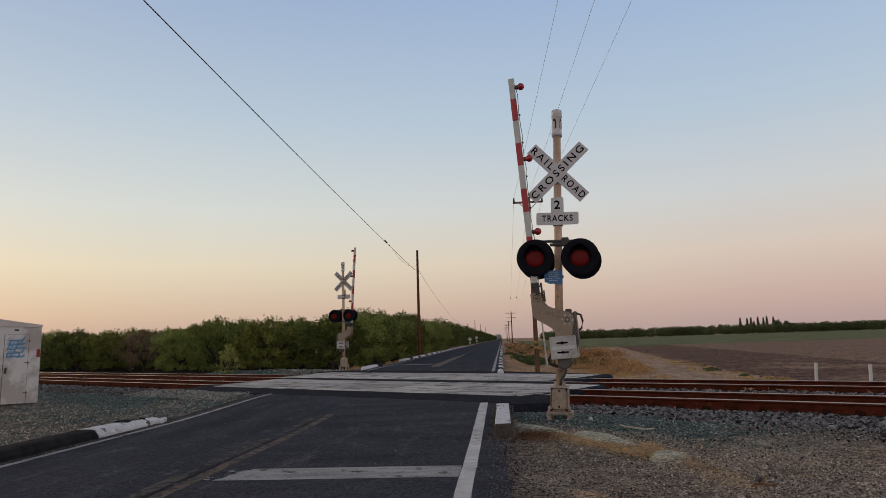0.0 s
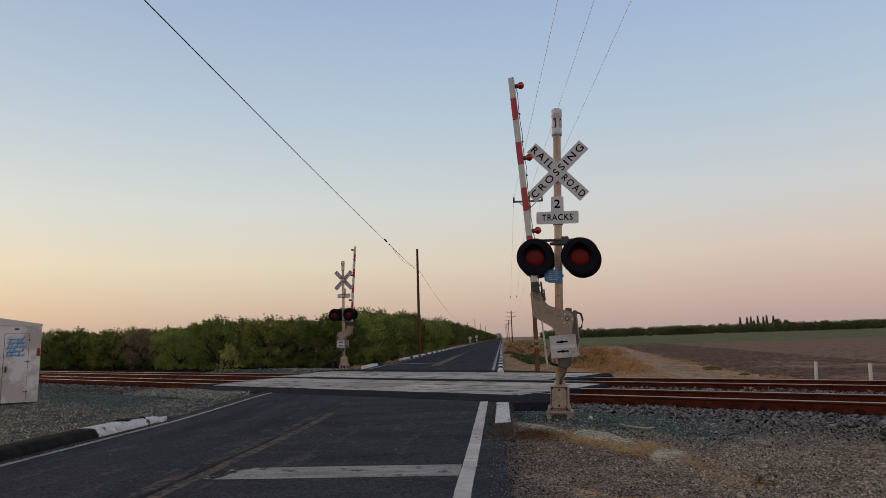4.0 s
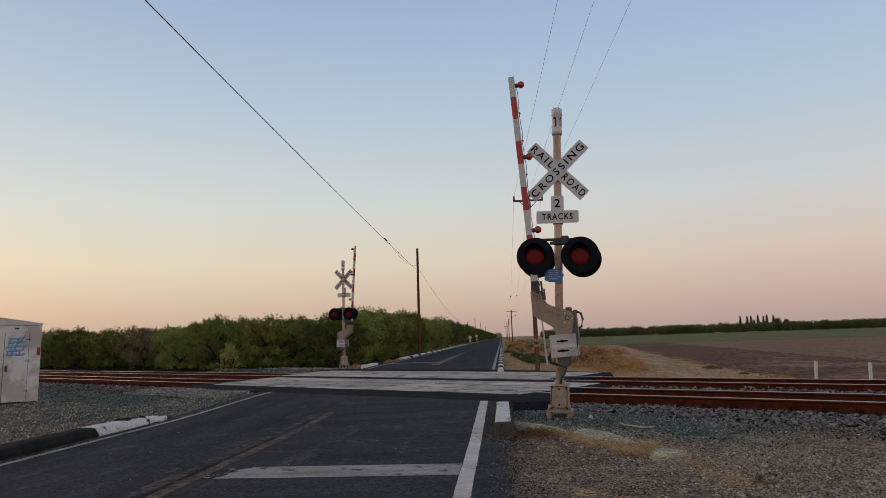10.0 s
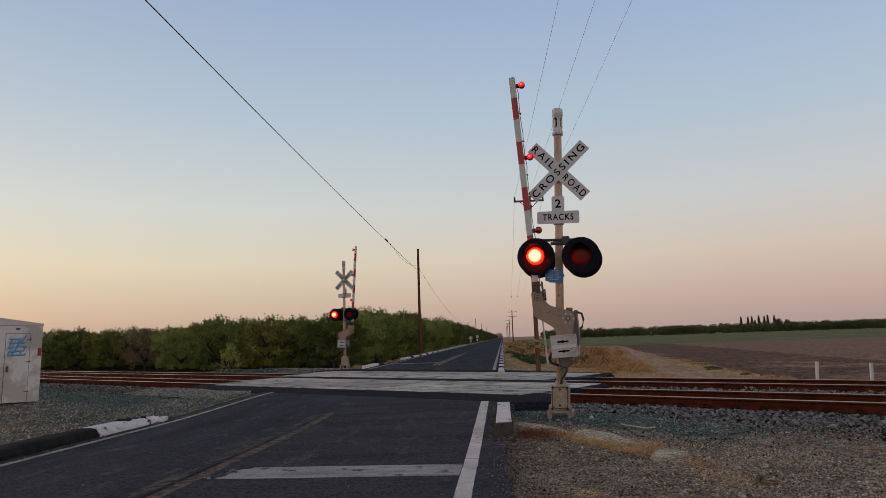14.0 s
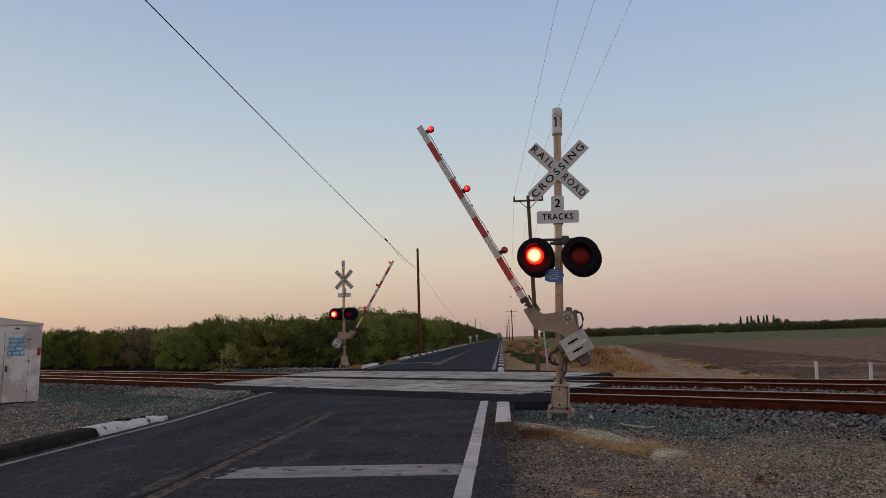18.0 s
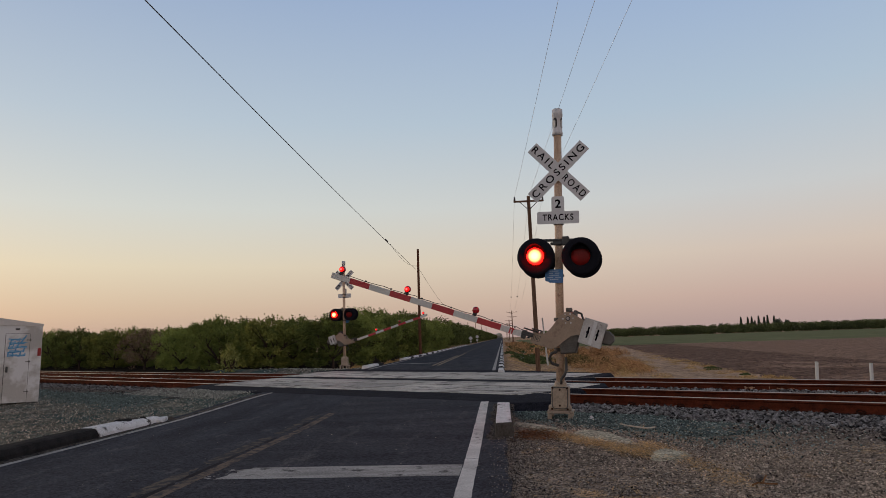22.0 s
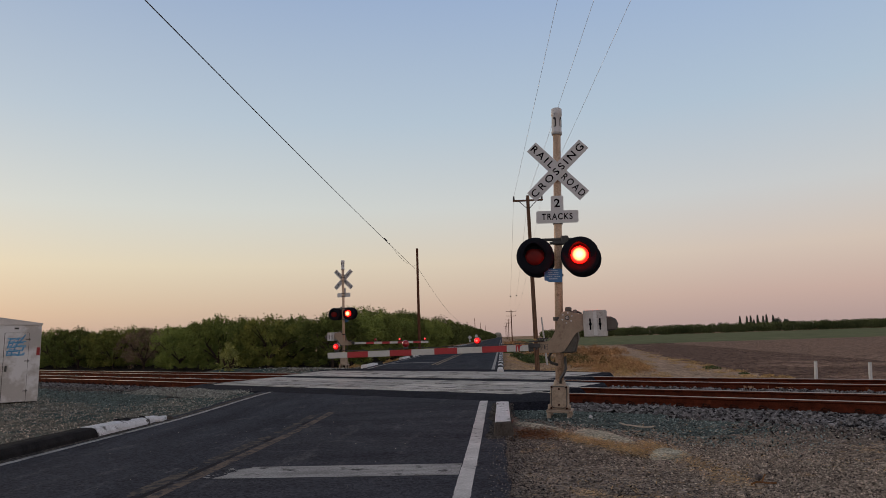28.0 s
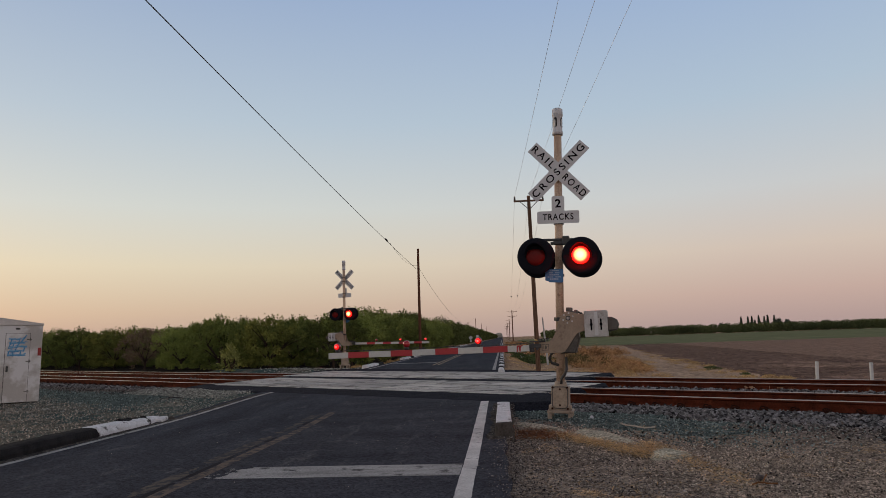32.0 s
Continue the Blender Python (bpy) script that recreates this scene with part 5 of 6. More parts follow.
    # moving arm: built closed, about its pivot
    arm = new("gate_arm", done(prism(bmesh.new(), ARM_PLATE, -0.012, 0.012, 0.004), "gate_arm", M["plate"]))
    arm.parent = root
    arm.matrix_basis = pose(HUB[0], HUB[1], HUB[2])
    tagged(arm, "tan steel gate bracket carrying the striped arm and weights")
    bm = bmesh.new()
    prism(bm, ARM_PLATE, 0.36, 0.384, 0.004)
    part("rear_plate", bm, M["plate"], arm)
    bm = bmesh.new()
    tube(bm, (0, -0.04, 0), (0, 0.36, 0), 0.024, seg=14)
    part("pivot", bm, M["steel"], arm)
    part("hub_ring", lathe(bmesh.new(), [(-0.012, 0.0), (-0.02, 0.015), (-0.02, 0.038), (-0.012, 0.04)], 20), M["dark"], arm)
    for k in range(6):
        a = radians(60 * k + 20)
        bm = bmesh.new()
        tube(bm, (0.083 * math.cos(a), -0.012, 0.083 * math.sin(a)), (0.083 * math.cos(a), -0.03, 0.083 * math.sin(a)), 0.015, seg=6)
        part("bolt", bm, M["post_white"] if k % 2 else M["steel"], arm)
    bm = bmesh.new()
    prism(bm, [(x - 0.395, z - 0.465) for x, z in rounded(0.115, 0.105, 0.01)], -0.018, -0.012)
    plate = part("maker_plate", bm, M["plate"], arm)
    bm = bmesh.new()
    for x, z, w, h in ((-0.395, -0.418, 0.105, 0.006), (-0.395, -0.512, 0.105, 0.006), (-0.448, -0.465, 0.006, 0.10), (-0.342, -0.465, 0.006, 0.10), (-0.42, -0.465, 0.01, 0.06), (-0.395, -0.465, 0.012, 0.06), (-0.368, -0.455, 0.02, 0.008), (-0.375, -0.47, 0.008, 0.05)):
        box(bm, (x, -0.0185, z), (w, 0.003, h))
    tagged(part("embossed_mark", bm, M["dark"], arm), kind="stuff")
    # counterweights
    for k, (y0, y1) in enumerate(((-0.075, -0.03), (0.40, 0.445))):
        bm = bmesh.new()
        prism(bm, [(x + 0.445, z - 0.108) for x, z in rounded(0.37, 0.425, 0.015)], y0, y1, 0.006)
        w = part("counterweight", bm, M["steel"], arm, "galvanised counterweight plate with slots")
        front = y0 - 0.002 if k == 0 else y1 + 0.002
        for x in (0.370, 0.525):
            bm = bmesh.new()
            prism(bm, [(px + x, pz - 0.12) for px, pz in rounded(0.026, 0.19, 0.012)], front - 0.002, front + 0.002)
            tube(bm, (x, front, -0.12), (x, front - (0.03 if k == 0 else -0.03), -0.12), 0.026, seg=6)
            part("slot_bolt", bm, M["letter"], w)
        bm = bmesh.new()
        box(bm, (0.449, front, -0.108), (0.055, 0.006, 0.38), 0.002)
        part("pale_strip", bm, M["post_white"], w)
    bm = bmesh.new()
    prism(bm, [(0.60, 0.0), (0.70, -0.005), (0.78, -0.05), (0.81, -0.13), (0.77, -0.22), (0.62, -0.24)], 0.02, 0.34, 0.02)
    part("rear_weight", bm, M["grey_box"], arm)
    bm = bmesh.new()
    box(bm, (0.36, 0.18, -0.08), (0.56, 0.06, 0.12), 0.01)
    part("weight_bar", bm, M["grey_box"], arm)
    # arm joint
    bm = bmesh.new()
    box(bm, (-0.56, 0.0, -0.47), (0.20, 0.10, 0.07), 0.01)
    box(bm, (-0.62, 0.0, -0.50), (0.08, 0.07, 0.13), 0.01)
    box(bm, (-0.52, -0.005, -0.395), (0.26, 0.09, 0.025), 0.006)
    tube(bm, (-0.60, -0.06, -0.44), (-0.60, 0.06, -0.44), 0.022, seg=8)
    for k in range(4):
        box(bm, (-0.49 + 0.045 * k, -0.01, -0.378), (0.016, 0.11, 0.045), 0.003)
    box(bm, (-0.425, -0.01, -0.358), (0.19, 0.07, 0.016), 0.003)
    tube(bm, (-0.53, -0.06, -0.52), (-0.53, 0.06, -0.52), 0.018, seg=8)
    part("arm_joint", bm, M["dark"], arm, "dark steel breakaway joint").matrix_basis = BOARD
    # striped board
    board = Matrix.Translation((-longer, 0, 0)) @ BOARD
    x = -4.275
    for k, step in enumerate((0.378, 0.392, 0.408, 0.398, 0.412, 0.407, 0.432, 0.422, 0.386 + longer)):
        x1 = x + step
        bm = bmesh.new()
        h = 0.054
        box(bm, ((x + x1) / 2, 0, -0.50), (x1 - x, 0.045, 2 * h - 0.004), 0.004)
        part("stripe", bm, M["red_stripe"] if k % 2 else M["white_stripe"], arm, "red reflective stripe" if k % 2 else "white reflective stripe").matrix_basis = board
        x = x1
    bm = bmesh.new()
    prism(bm, [(-0.87, -0.45), (-0.76, -0.45), (-0.80, -0.475), (-0.81, -0.55), (-0.83, -0.55), (-0.835, -0.475), (-0.85, -0.47), (-0.855, -0.55), (-0.875, -0.55)], -0.027, -0.023)
    part("red_mark", bm, M["red_stripe"], arm).matrix_basis = board
    for lx, side in ((-4.10, "on"), (-2.80, "L"), (-1.52, "R")):
        gate_lamp(arm, lx, -0.012, {"L": "R", "R": "L"}.get(side, side) if live_back else side, board)
    bm = bmesh.new()
    pts = [(lx, 0.01, -0.432 + 0.004 * math.sin(i * 2.1) + 0.014 * max(0, math.sin(i * 0.9))) for i, lx in enumerate(np.linspace(-4.06, -0.6, 40))]
    sweep(bm, pts, 0.006, 5)
    part("arm_cable", bm, M["dark"], arm, "black cable along the arm").matrix_basis = board
    for lx in (-3.6, -3.1, -2.5, -1.95, -1.2, -0.8):
        bm = bmesh.new()
        box(bm, (lx, 0, -0.425), (0.02, 0.055, 0.03), 0.003)
        part("cable_clip", bm, M["dark"], arm).matrix_basis = board
    ARMS.append((arm, tilt, 0.3 if live_back else 0.0))
    return root


HUB = (0.152, -0.20, 1.635)
ARM_PLATE = [(-0.49, -0.375), (-0.40, -0.375), (-0.33, -0.375), (-0.27, -0.33), (-0.22, -0.23), (-0.16, -0.06), (-0.12, 0.04), (-0.07, 0.095), (0.0, 0.115), (0.10, 0.085), (0.17, 0.06), (0.30, 0.05),
             (0.30, -0.20), (0.20, -0.215), (0.12, -0.26), (0.05, -0.36), (-0.03, -0.48), (-0.08, -0.54), (-0.13, -0.563), (-0.484, -0.563)]


def build_signals():
    crossing_signal("tan railway crossing signal with crossbuck, lamps and gate beside the lane", pose(0.905, 11.60, -0.095, 0, 2.4, -10), False, True, False, 0.0, 2.4)
    crossing_signal("far railway crossing signal with crossbuck and striped gate across the tracks", pose(-7.93, 33.9, 0.0, 0, 0, 170), True, False, True, 0.27, 0.0, 0.25)

# ---------- poles, cabinet, kerbs ----------


def cable(name, label, pts, r, material):
    bm = bmesh.new()
    sweep(bm, pts, r, 5)
    mesh_thing(name, bm, material, label, "cable", "overhead cables")


def sag(a, b, drop, n=24):
    a, b = Vector(a), Vector(b)
    return [a.lerp(b, i / n) - Vector((0, 0, drop * 4 * (i / n) * (1 - i / n))) for i in range(n + 1)]


def build_poles():
    def pole(label, base, top, r, arm=None, wood="wood_pole"):
        root = thing("utility_pole", label, "utility pole", pose(*base), "utility poles")
        d = Vector(top) - Vector(base)
        bm = bmesh.new()
        tube(bm, (0, 0, -0.3), d, r, r * 0.7, 14)
        part("shaft", bm, M[wood], root)
        if arm:
            for half, dz in arm:
                bm = bmesh.new()
                c = d * ((d.z - dz) / d.z)
                box(bm, c, (2 * half, 0.08, 0.085), 0.01)
                ca = part("crossarm", bm, M[wood], root)
                for k in (-1, 0.05, 1):
                    bm = bmesh.new()
                    tube(bm, c + Vector((k * half * 0.93, 0, 0.05)), c + Vector((k * half * 0.93, 0, 0.24)), 0.05, 0.035, 8)
                    part("insulator", bm, M["dark"], ca)
                bm = bmesh.new()
                for k in (-1, 1):
                    tube(bm, c + Vector((k * half * 0.6, -0.06, -0.03)), c + Vector((0, -0.06, -0.45)), 0.018, seg=6)
                part("brace", bm, M["dark"], root)
        return root

    pole("bare brown wooden utility pole beside the orchard", (-6.84, 56.5, -0.3), (-6.79, 56.3, 8.85), 0.13)
    pole("leaning brown wooden utility pole with a crossarm", (1.6, 32.3, -0.2), (1.53, 32.3, 7.95), 0.112, [(0.72, 0.24)], "pole_grey")
    for z in (0.72, 0.98):
        bm = bmesh.new()
        tube(bm, (1.59, 32.3, z), (1.59, 32.3, z + 0.13), 0.1135, seg=14)
        mesh_thing("pole_band", bm, M["band_yellow"], "worn yellow band round the wooden pole", "pole band", "pole bands")
    for y, x, h in ((182, 2.75, 8.2), (275, 2.9, 8.2), (365, 2.9, 8.3), (460, 2.9, 8.3)):
        pole("distant wooden utility pole with crossarms beside the road", (x, y, -0.3), (x, y, h), 0.16, [(1.4, 0.4), (1.2, 1.6)])
    for y, x, h in ((205, -10.2, 6.0), (245, -9.4, 8.1), (330, -10.0, 8.2), (420, -9.8, 8.2)):
        pole("distant bare wooden pole along the orchard", (x, y, -0.3), (x, y, h), 0.14)
    pole("thin grey post beside the dirt track", (2.55, 40.0, -0.3), (2.35, 40.0, 2.3), 0.06, None, "steel")
    ends = [(0.86, 32.3, 7.90), (1.57, 32.3, 8.0), (2.2, 32.3, 7.90)]
    for e, f in zip(ends, ((2.16, -16, 8.0), (2.98, -16, 8.0), (3.84, -16, 8.0))):
        cable("power_line", "thin pale power line overhead", sag(e, f, 0.12), 0.0055, M["wire_pale"])
    for e in ends:
        cable("power_line", "thin pale power line overhead", sag(e, (e[0] * 1.4 + 1.0, 182, 7.8), 1.3), 0.0055, M["wire_pale"])
    cable("telephone_cable", "black overhead telephone cable to the bare pole", sag((-7.0, 56.3, 7.15), (-7.2, -30, 10.42), 0.346, 40), 0.014, M["wire"])
    cable("telephone_cable", "black overhead telephone cable to the bare pole", sag((-6.9, 56.3, 7.45), (-8.3, 200, 6.9), 2.95, 40), 0.012, M["wire"])
    for k, t in ((0, 0.40), (1, 0.40)):
        e = ends[k]
        p = sag(e, (e[0] * 1.4 + 1.0, 182, 7.8), 1.3, 100)[int(t * 100)]
        bm = bmesh.new()
        bmesh.ops.create_icosphere(bm, subdivisions=2, radius=0.085, matrix=Matrix.Translation(p))
        mesh_thing("line_marker", bm, M["wire"], "small dark marker ball on the power line", "line marker", "line markers", smooth=True)
    bm = bmesh.new()
    tube(bm, (-7.05, 41.6, 7.575), (-7.05, 42.4, 7.55), 0.05, seg=8)
    tube(bm, (-7.05, 43.4, 7.52), (-7.05, 43.6, 7.515), 0.03, seg=8)
    mesh_thing("cable_splice", bm, M["wire"], "black splice case on the overhead cable", "cable splice")
    cable("slack_cable", "slack black cable loop below the main line", sag((-6.9, 56.3, 7.45), (-7.05, 44, 7.5), 0.42, 20), 0.009, M["wire"])


def build_cabinet():
    root = thing("relay_cabinet", "grey and white steel relay cabinet with blue graffiti on its door", "cabinet", pose(-13.04, 18.35, -0.17, 0, 1.0, 48))
    # local: +x ends at the visible corner, front looks to -y
    W, H, D = 2.2, 2.12, 2.0
    bm = bmesh.new()
    box(bm, (-W / 2, D / 2, H / 2 + 0.06), (W, D, H), 0.012)
    body = part("body", bm, M["cabinet"], root)
    bm = bmesh.new()
    prism(bm, [(-W - 0.02, H + 0.05), (0.015, H + 0.05), (0.015, H + 0.11), (-W / 2, H + 0.27), (-W - 0.02, H + 0.11)], -0.03, D + 0.01, 0.006)
    part("roof", bm, M["cabinet_roof"], root, "low pitched steel roof")
    bm = bmesh.new()
    prism(bm, [(x - 0.60, z + 1.01) for x, z in rounded(0.58, 1.88, 0.02)], -0.022, 0.004, 0.005)
    fr = bmesh.new()
    prism(fr, [(x - 0.60, z + 1.01) for x, z in rounded(0.60, 1.90, 0.02)], -0.006, 0.004)
    part("door_gap", fr, M["dark"], root)
    door = part("door", bm, M["cabinet"], root, "closed cabinet door with blue spray paint")
    for z in (0.36, 1.18, 1.78):
        bm = bmesh.new()
        box(bm, (-0.33, -0.028, z), (0.12, 0.012, 0.022), 0.003)
        tube(bm, (-0.305, -0.03, z - 0.04), (-0.305, -0.03, z + 0.04), 0.011, seg=8)
        part("hinge", bm, M["grey_box"], door)
    bm = bmesh.new()
    box(bm, (-0.83, -0.04, 0.98), (0.05, 0.03, 0.16), 0.008)
    box(bm, (-0.83, -0.065, 0.95), (0.03, 0.03, 0.1), 0.008)
    part("handle", bm, M["dark"], door, "dark steel latch handle")
    bm = bmesh.new()
    box(bm, (-0.70, -0.028, 1.05), (0.12, 0.008, 0.08))
    part("door_label", bm, M["post_white"], door, "small white door label")
    bm = bmesh.new()
    box(bm, (-0.62, -0.012, 2.08), (0.11, 0.01, 0.05), 0.002)
    part("nameplate", bm, M["dark"], root)
    bm = bmesh.new()
    box(bm, (-0.06, -0.008, 1.44), (0.085, 0.012, 0.22), 0.003)
    part("reflector", bm, M["reflector_red"], root, "red rectangular reflector")
    # graffiti: pale fill, then darker strokes over it
    rnd = random.Random(5)

    def stroke(x0, z0, x1, z1, th, key, k):
        bm = bmesh.new()
        prev = None
        n = Vector((-(z1 - z0), x1 - x0)).normalized() * th / 2
        for i in range(9):
            t = i / 8
            w = 0.012 * math.sin(t * 5 + k * 1.7)
            x, z = x0 + (x1 - x0) * t + n.x * w * 40 * th, z0 + (z1 - z0) * t + w
            f = 0.75 + 0.25 * math.sin(t * math.pi)
            cur = (bm.verts.new((x - n.x * f, -0.0235 - k * 0.00025, z - n.y * f)), bm.verts.new((x + n.x * f, -0.0235 - k * 0.00025, z + n.y * f)))
            if prev:
                bm.faces.new((prev[0], cur[0], cur[1], prev[1]))
            prev = cur
        part("spray_stroke", bm, M[key], door)

    k = 0
    for z in (1.36, 1.47, 1.58, 1.69, 1.79):
        for x in (-0.80, -0.66, -0.53):
            stroke(x + rnd.uniform(-0.03, 0.03), z, x + rnd.uniform(0.09, 0.16), z + rnd.uniform(0.0, 0.03), rnd.uniform(0.05, 0.075), "spray_pale", k)
            k += 1
    for x0, z0, x1, z1 in ((-0.84, 1.33, -0.40, 1.36), (-0.84, 1.44, -0.52, 1.47), (-0.83, 1.55, -0.38, 1.59), (-0.79, 1.66, -0.44, 1.70), (-0.76, 1.78, -0.52, 1.81), (-0.82, 1.54, -0.75, 1.80), (-0.73, 1.55, -0.68, 1.70),
                           (-0.66, 1.45, -0.62, 1.60), (-0.61, 1.56, -0.57, 1.78), (-0.55, 1.33, -0.52, 1.47), (-0.72, 1.33, -0.70, 1.46), (-0.46, 1.45, -0.43, 1.58), (-0.62, 1.60, -0.40, 1.90), (-0.83, 1.34, -0.81, 1.45), (-0.52, 1.68, -0.37, 1.72)):
        stroke(x0, z0, x1, z1, rnd.uniform(0.024, 0.036), "spray_blue", k)
        k += 1
    bm = bmesh.new()
    for x, y in ((-0.15, 0.15), (-2.0, 0.15), (-0.15, 1.8), (-2.0, 1.8)):
        box(bm, (x, y, 0.0), (0.25, 0.25, 0.14), 0.01)
    part("footing", bm, M["dark"], root)


def kerb_block(label, x0, x1, y0, y1, z0, h, material, chip=0.0, group=""):
    bm = bmesh.new()
    n = max(2, int((y1 - y0) / 0.12))
    prof = [(0, 0), (1, 0), (0.98, 0.62), (0.86, 0.92), (0.70, 1.0), (0.22, 1.0), (0.07, 0.9)]
    rings = []
    for i in range(n + 1):
        y = y0 + (y1 - y0) * i / n
        k = 1.0
        if chip:
            k = 1 - chip * max(0, (i / n - 0.30)) * (1.45 + 0.45 * math.sin(i * 2.3) + 0.45 * math.sin(i * 5.1))
            k = min(max(k, 0.12), 1)
        rings.append([bm.verts.new((x0 + (x1 - x0) * px + random.uniform(-0.006, 0.006), y, z0 - 0.08 + (h + 0.08) * pz * (k if pz > 0.5 else 1) + random.uniform(-0.005, 0.005))) for px, pz in prof])
    m = len(prof)
    for a, b in zip(rings, rings[1:]):
        for k in range(m):
            bm.faces.new((a[k], a[(k + 1) % m], b[(k + 1) % m], b[k]))
    bm.faces.new(rings[0])
    bm.faces.new(rings[-1][::-1])
    return mesh_thing("kerb", bm, material, label, "kerb", group)


def build_kerbs():
    # near lane: one block, white on top, bare on its near end and sides
    root = thing("kerb", "concrete kerb block with a chipped white painted top", "kerb")
    bm = bmesh.new()
    box(bm, (-0.03, 11.0, -0.05), (0.235, 2.95, 0.30), 0.035, seg=2)
    roughen(bm, 3, 0.012, 3)
    for v in bm.verts:
        v.co.x = -0.03 + (v.co.x + 0.03) * (1.0 + 0.9 * max(0.0, 0.08 - v.co.z))
    part("block", bm, M["kerb_conc"], root)
    bm = bmesh.new()
    box(bm, (-0.035, 11.03, 0.085), (0.215, 2.85, 0.05), 0.018, seg=2)
    part("painted_top", roughen(bm, 3, 0.010, 5), M["kerb_white"], root, "white paint on the kerb top")
    kerb_block("black tarred kerb at the road edge", -6.84, -6.42, -2.0, 10.50, -0.12, 0.165, M["kerb_black"], group="kerbs beside the road")
    end = kerb_block("white painted kerb end, broken and crumbling", -6.82, -6.42, 10.52, 12.1, -0.12, 0.165, M["kerb_white"], 0.16, group="kerbs beside the road")
    for x, y, w, ln, h, key, turn in ((-6.60, 12.26, 0.30, 0.5, 0.085, "kerb_white", 6), (-6.50, 12.58, 0.22, 0.42, 0.05, "kerb_white", 12), (-6.68, 11.62, 0.20, 0.30, 0.135, "kerb_black", -8), (-6.66, 11.95, 0.17, 0.26, 0.115, "kerb_conc", 15),
                                      (-6.57, 12.1, 0.10, 0.14, 0.125, "kerb_black", 25), (-6.44, 12.88, 0.10, 0.22, 0.03, "kerb_conc", 40), (-6.72, 12.3, 0.12, 0.2, 0.06, "kerb_conc", 60)):
        bm = bmesh.new()
        box(bm, (0, 0, 0), (w, ln, 0.16), 0.02, seg=1)
        roughen(bm, 3, 0.03, int(y * 10))
        bmesh.ops.transform(bm, matrix=pose(x, y, -0.12 + h - 0.05, 0, 0, turn), verts=bm.verts)
        part("fragment", bm, M[key], end)
    def painted_row(x0, x1, y, n, white_len, black_len):
        for k in range(n):
            white = k % 2 == 0
            ln = white_len if white else black_len
            kerb_block("white painted kerb section along the far road" if white else "black painted kerb section along the far road", x0, x1, y, y + ln - 0.03, -0.05, 0.15, M["kerb_white"] if white else M["kerb_black"], group="kerbs along the far road")
            y += ln

    painted_row(-0.22, 0.02, 24.9, 24, 1.7, 1.7)
    painted_row(-0.22, 0.02, 65.7, 20, 3.0, 3.0)
    painted_row(-6.98, -6.62, 33.4, 2, 2.9, 1.5)
    painted_row(-6.86, -6.50, 45.0, 34, 3.2, 1.7)


def build_signs_posts():
    for (x, y, top, lean) in ((9.09, 21.0, 0.24, 3.3), (10.20, 20.2, 0.20, 3.3)):
        root = thing("marker_post", "white steel marker post beyond the railway", "post", pose(x, y, -0.45, 0, lean, 0), "marker posts")
        bm = bmesh.new()
        tube(bm, (0, 0, 0), (0, 0, top + 0.45), 0.046, seg=12)
        part("tube", bm, M["post_white"], root)
        bm = bmesh.new()
        tube(bm, (0, 0, top + 0.45), (0, 0, top + 0.47), 0.05, 0.04, 12)
        part("cap", bm, M["steel"], root)
    for x, y, kind in ((-7.35, 158.0, "diamond"), (-7.3, 198.0, "round")):
        root = thing("road_sign", "white-backed %s road sign on a post beside the far road" % kind, "road sign", pose(x, y, -0.3) @ Matrix.Scale(0.68 if kind == "diamond" else 0.85, 4), "distant road signs")
        bm = bmesh.new()
        tube(bm, (0, 0, 0), (0, 0, 2.7), 0.05, seg=8)
        part("post", bm, M["steel"], root)
        bm = bmesh.new()
        if kind == "diamond":
            prism(bm, [(0.75, 2.3), (0, 3.05), (-0.75, 2.3), (0, 1.55)], -0.06, -0.05)
        else:
            lathe(bm, [(-0.06, 0), (-0.06, 0.5), (-0.05, 0.5), (-0.05, 0)], 20, Matrix.Translation((0, 0, 2.3)))
        part("face", bm, M["white"], root)
        bm = bmesh.new()
        box(bm, (0, -0.055, 1.15), (0.62, 0.012, 0.55), 0.01)
        part("plate", bm, M["white"], root)


# ---------- plants ----------


def leaf_soup(name, centres, size, material, stretch=2.2):
    n = len(centres)
    u = rng.normal(size=(n, 3))
    u /= np.linalg.norm(u, axis=1)[:, None]
    w = np.cross(u, rng.normal(size=(n, 3)))
    w /= np.linalg.norm(w, axis=1)[:, None]
    s = size[:, None]
    v = np.stack([centres - u * s * stretch / 2, centres + w * s / 2, centres + u * s * stretch / 2, centres - w * s / 2], 1)
    f = np.arange(n * 4).reshape(n, 4)
    return soup(name, v.reshape(-1, 3), f, material)


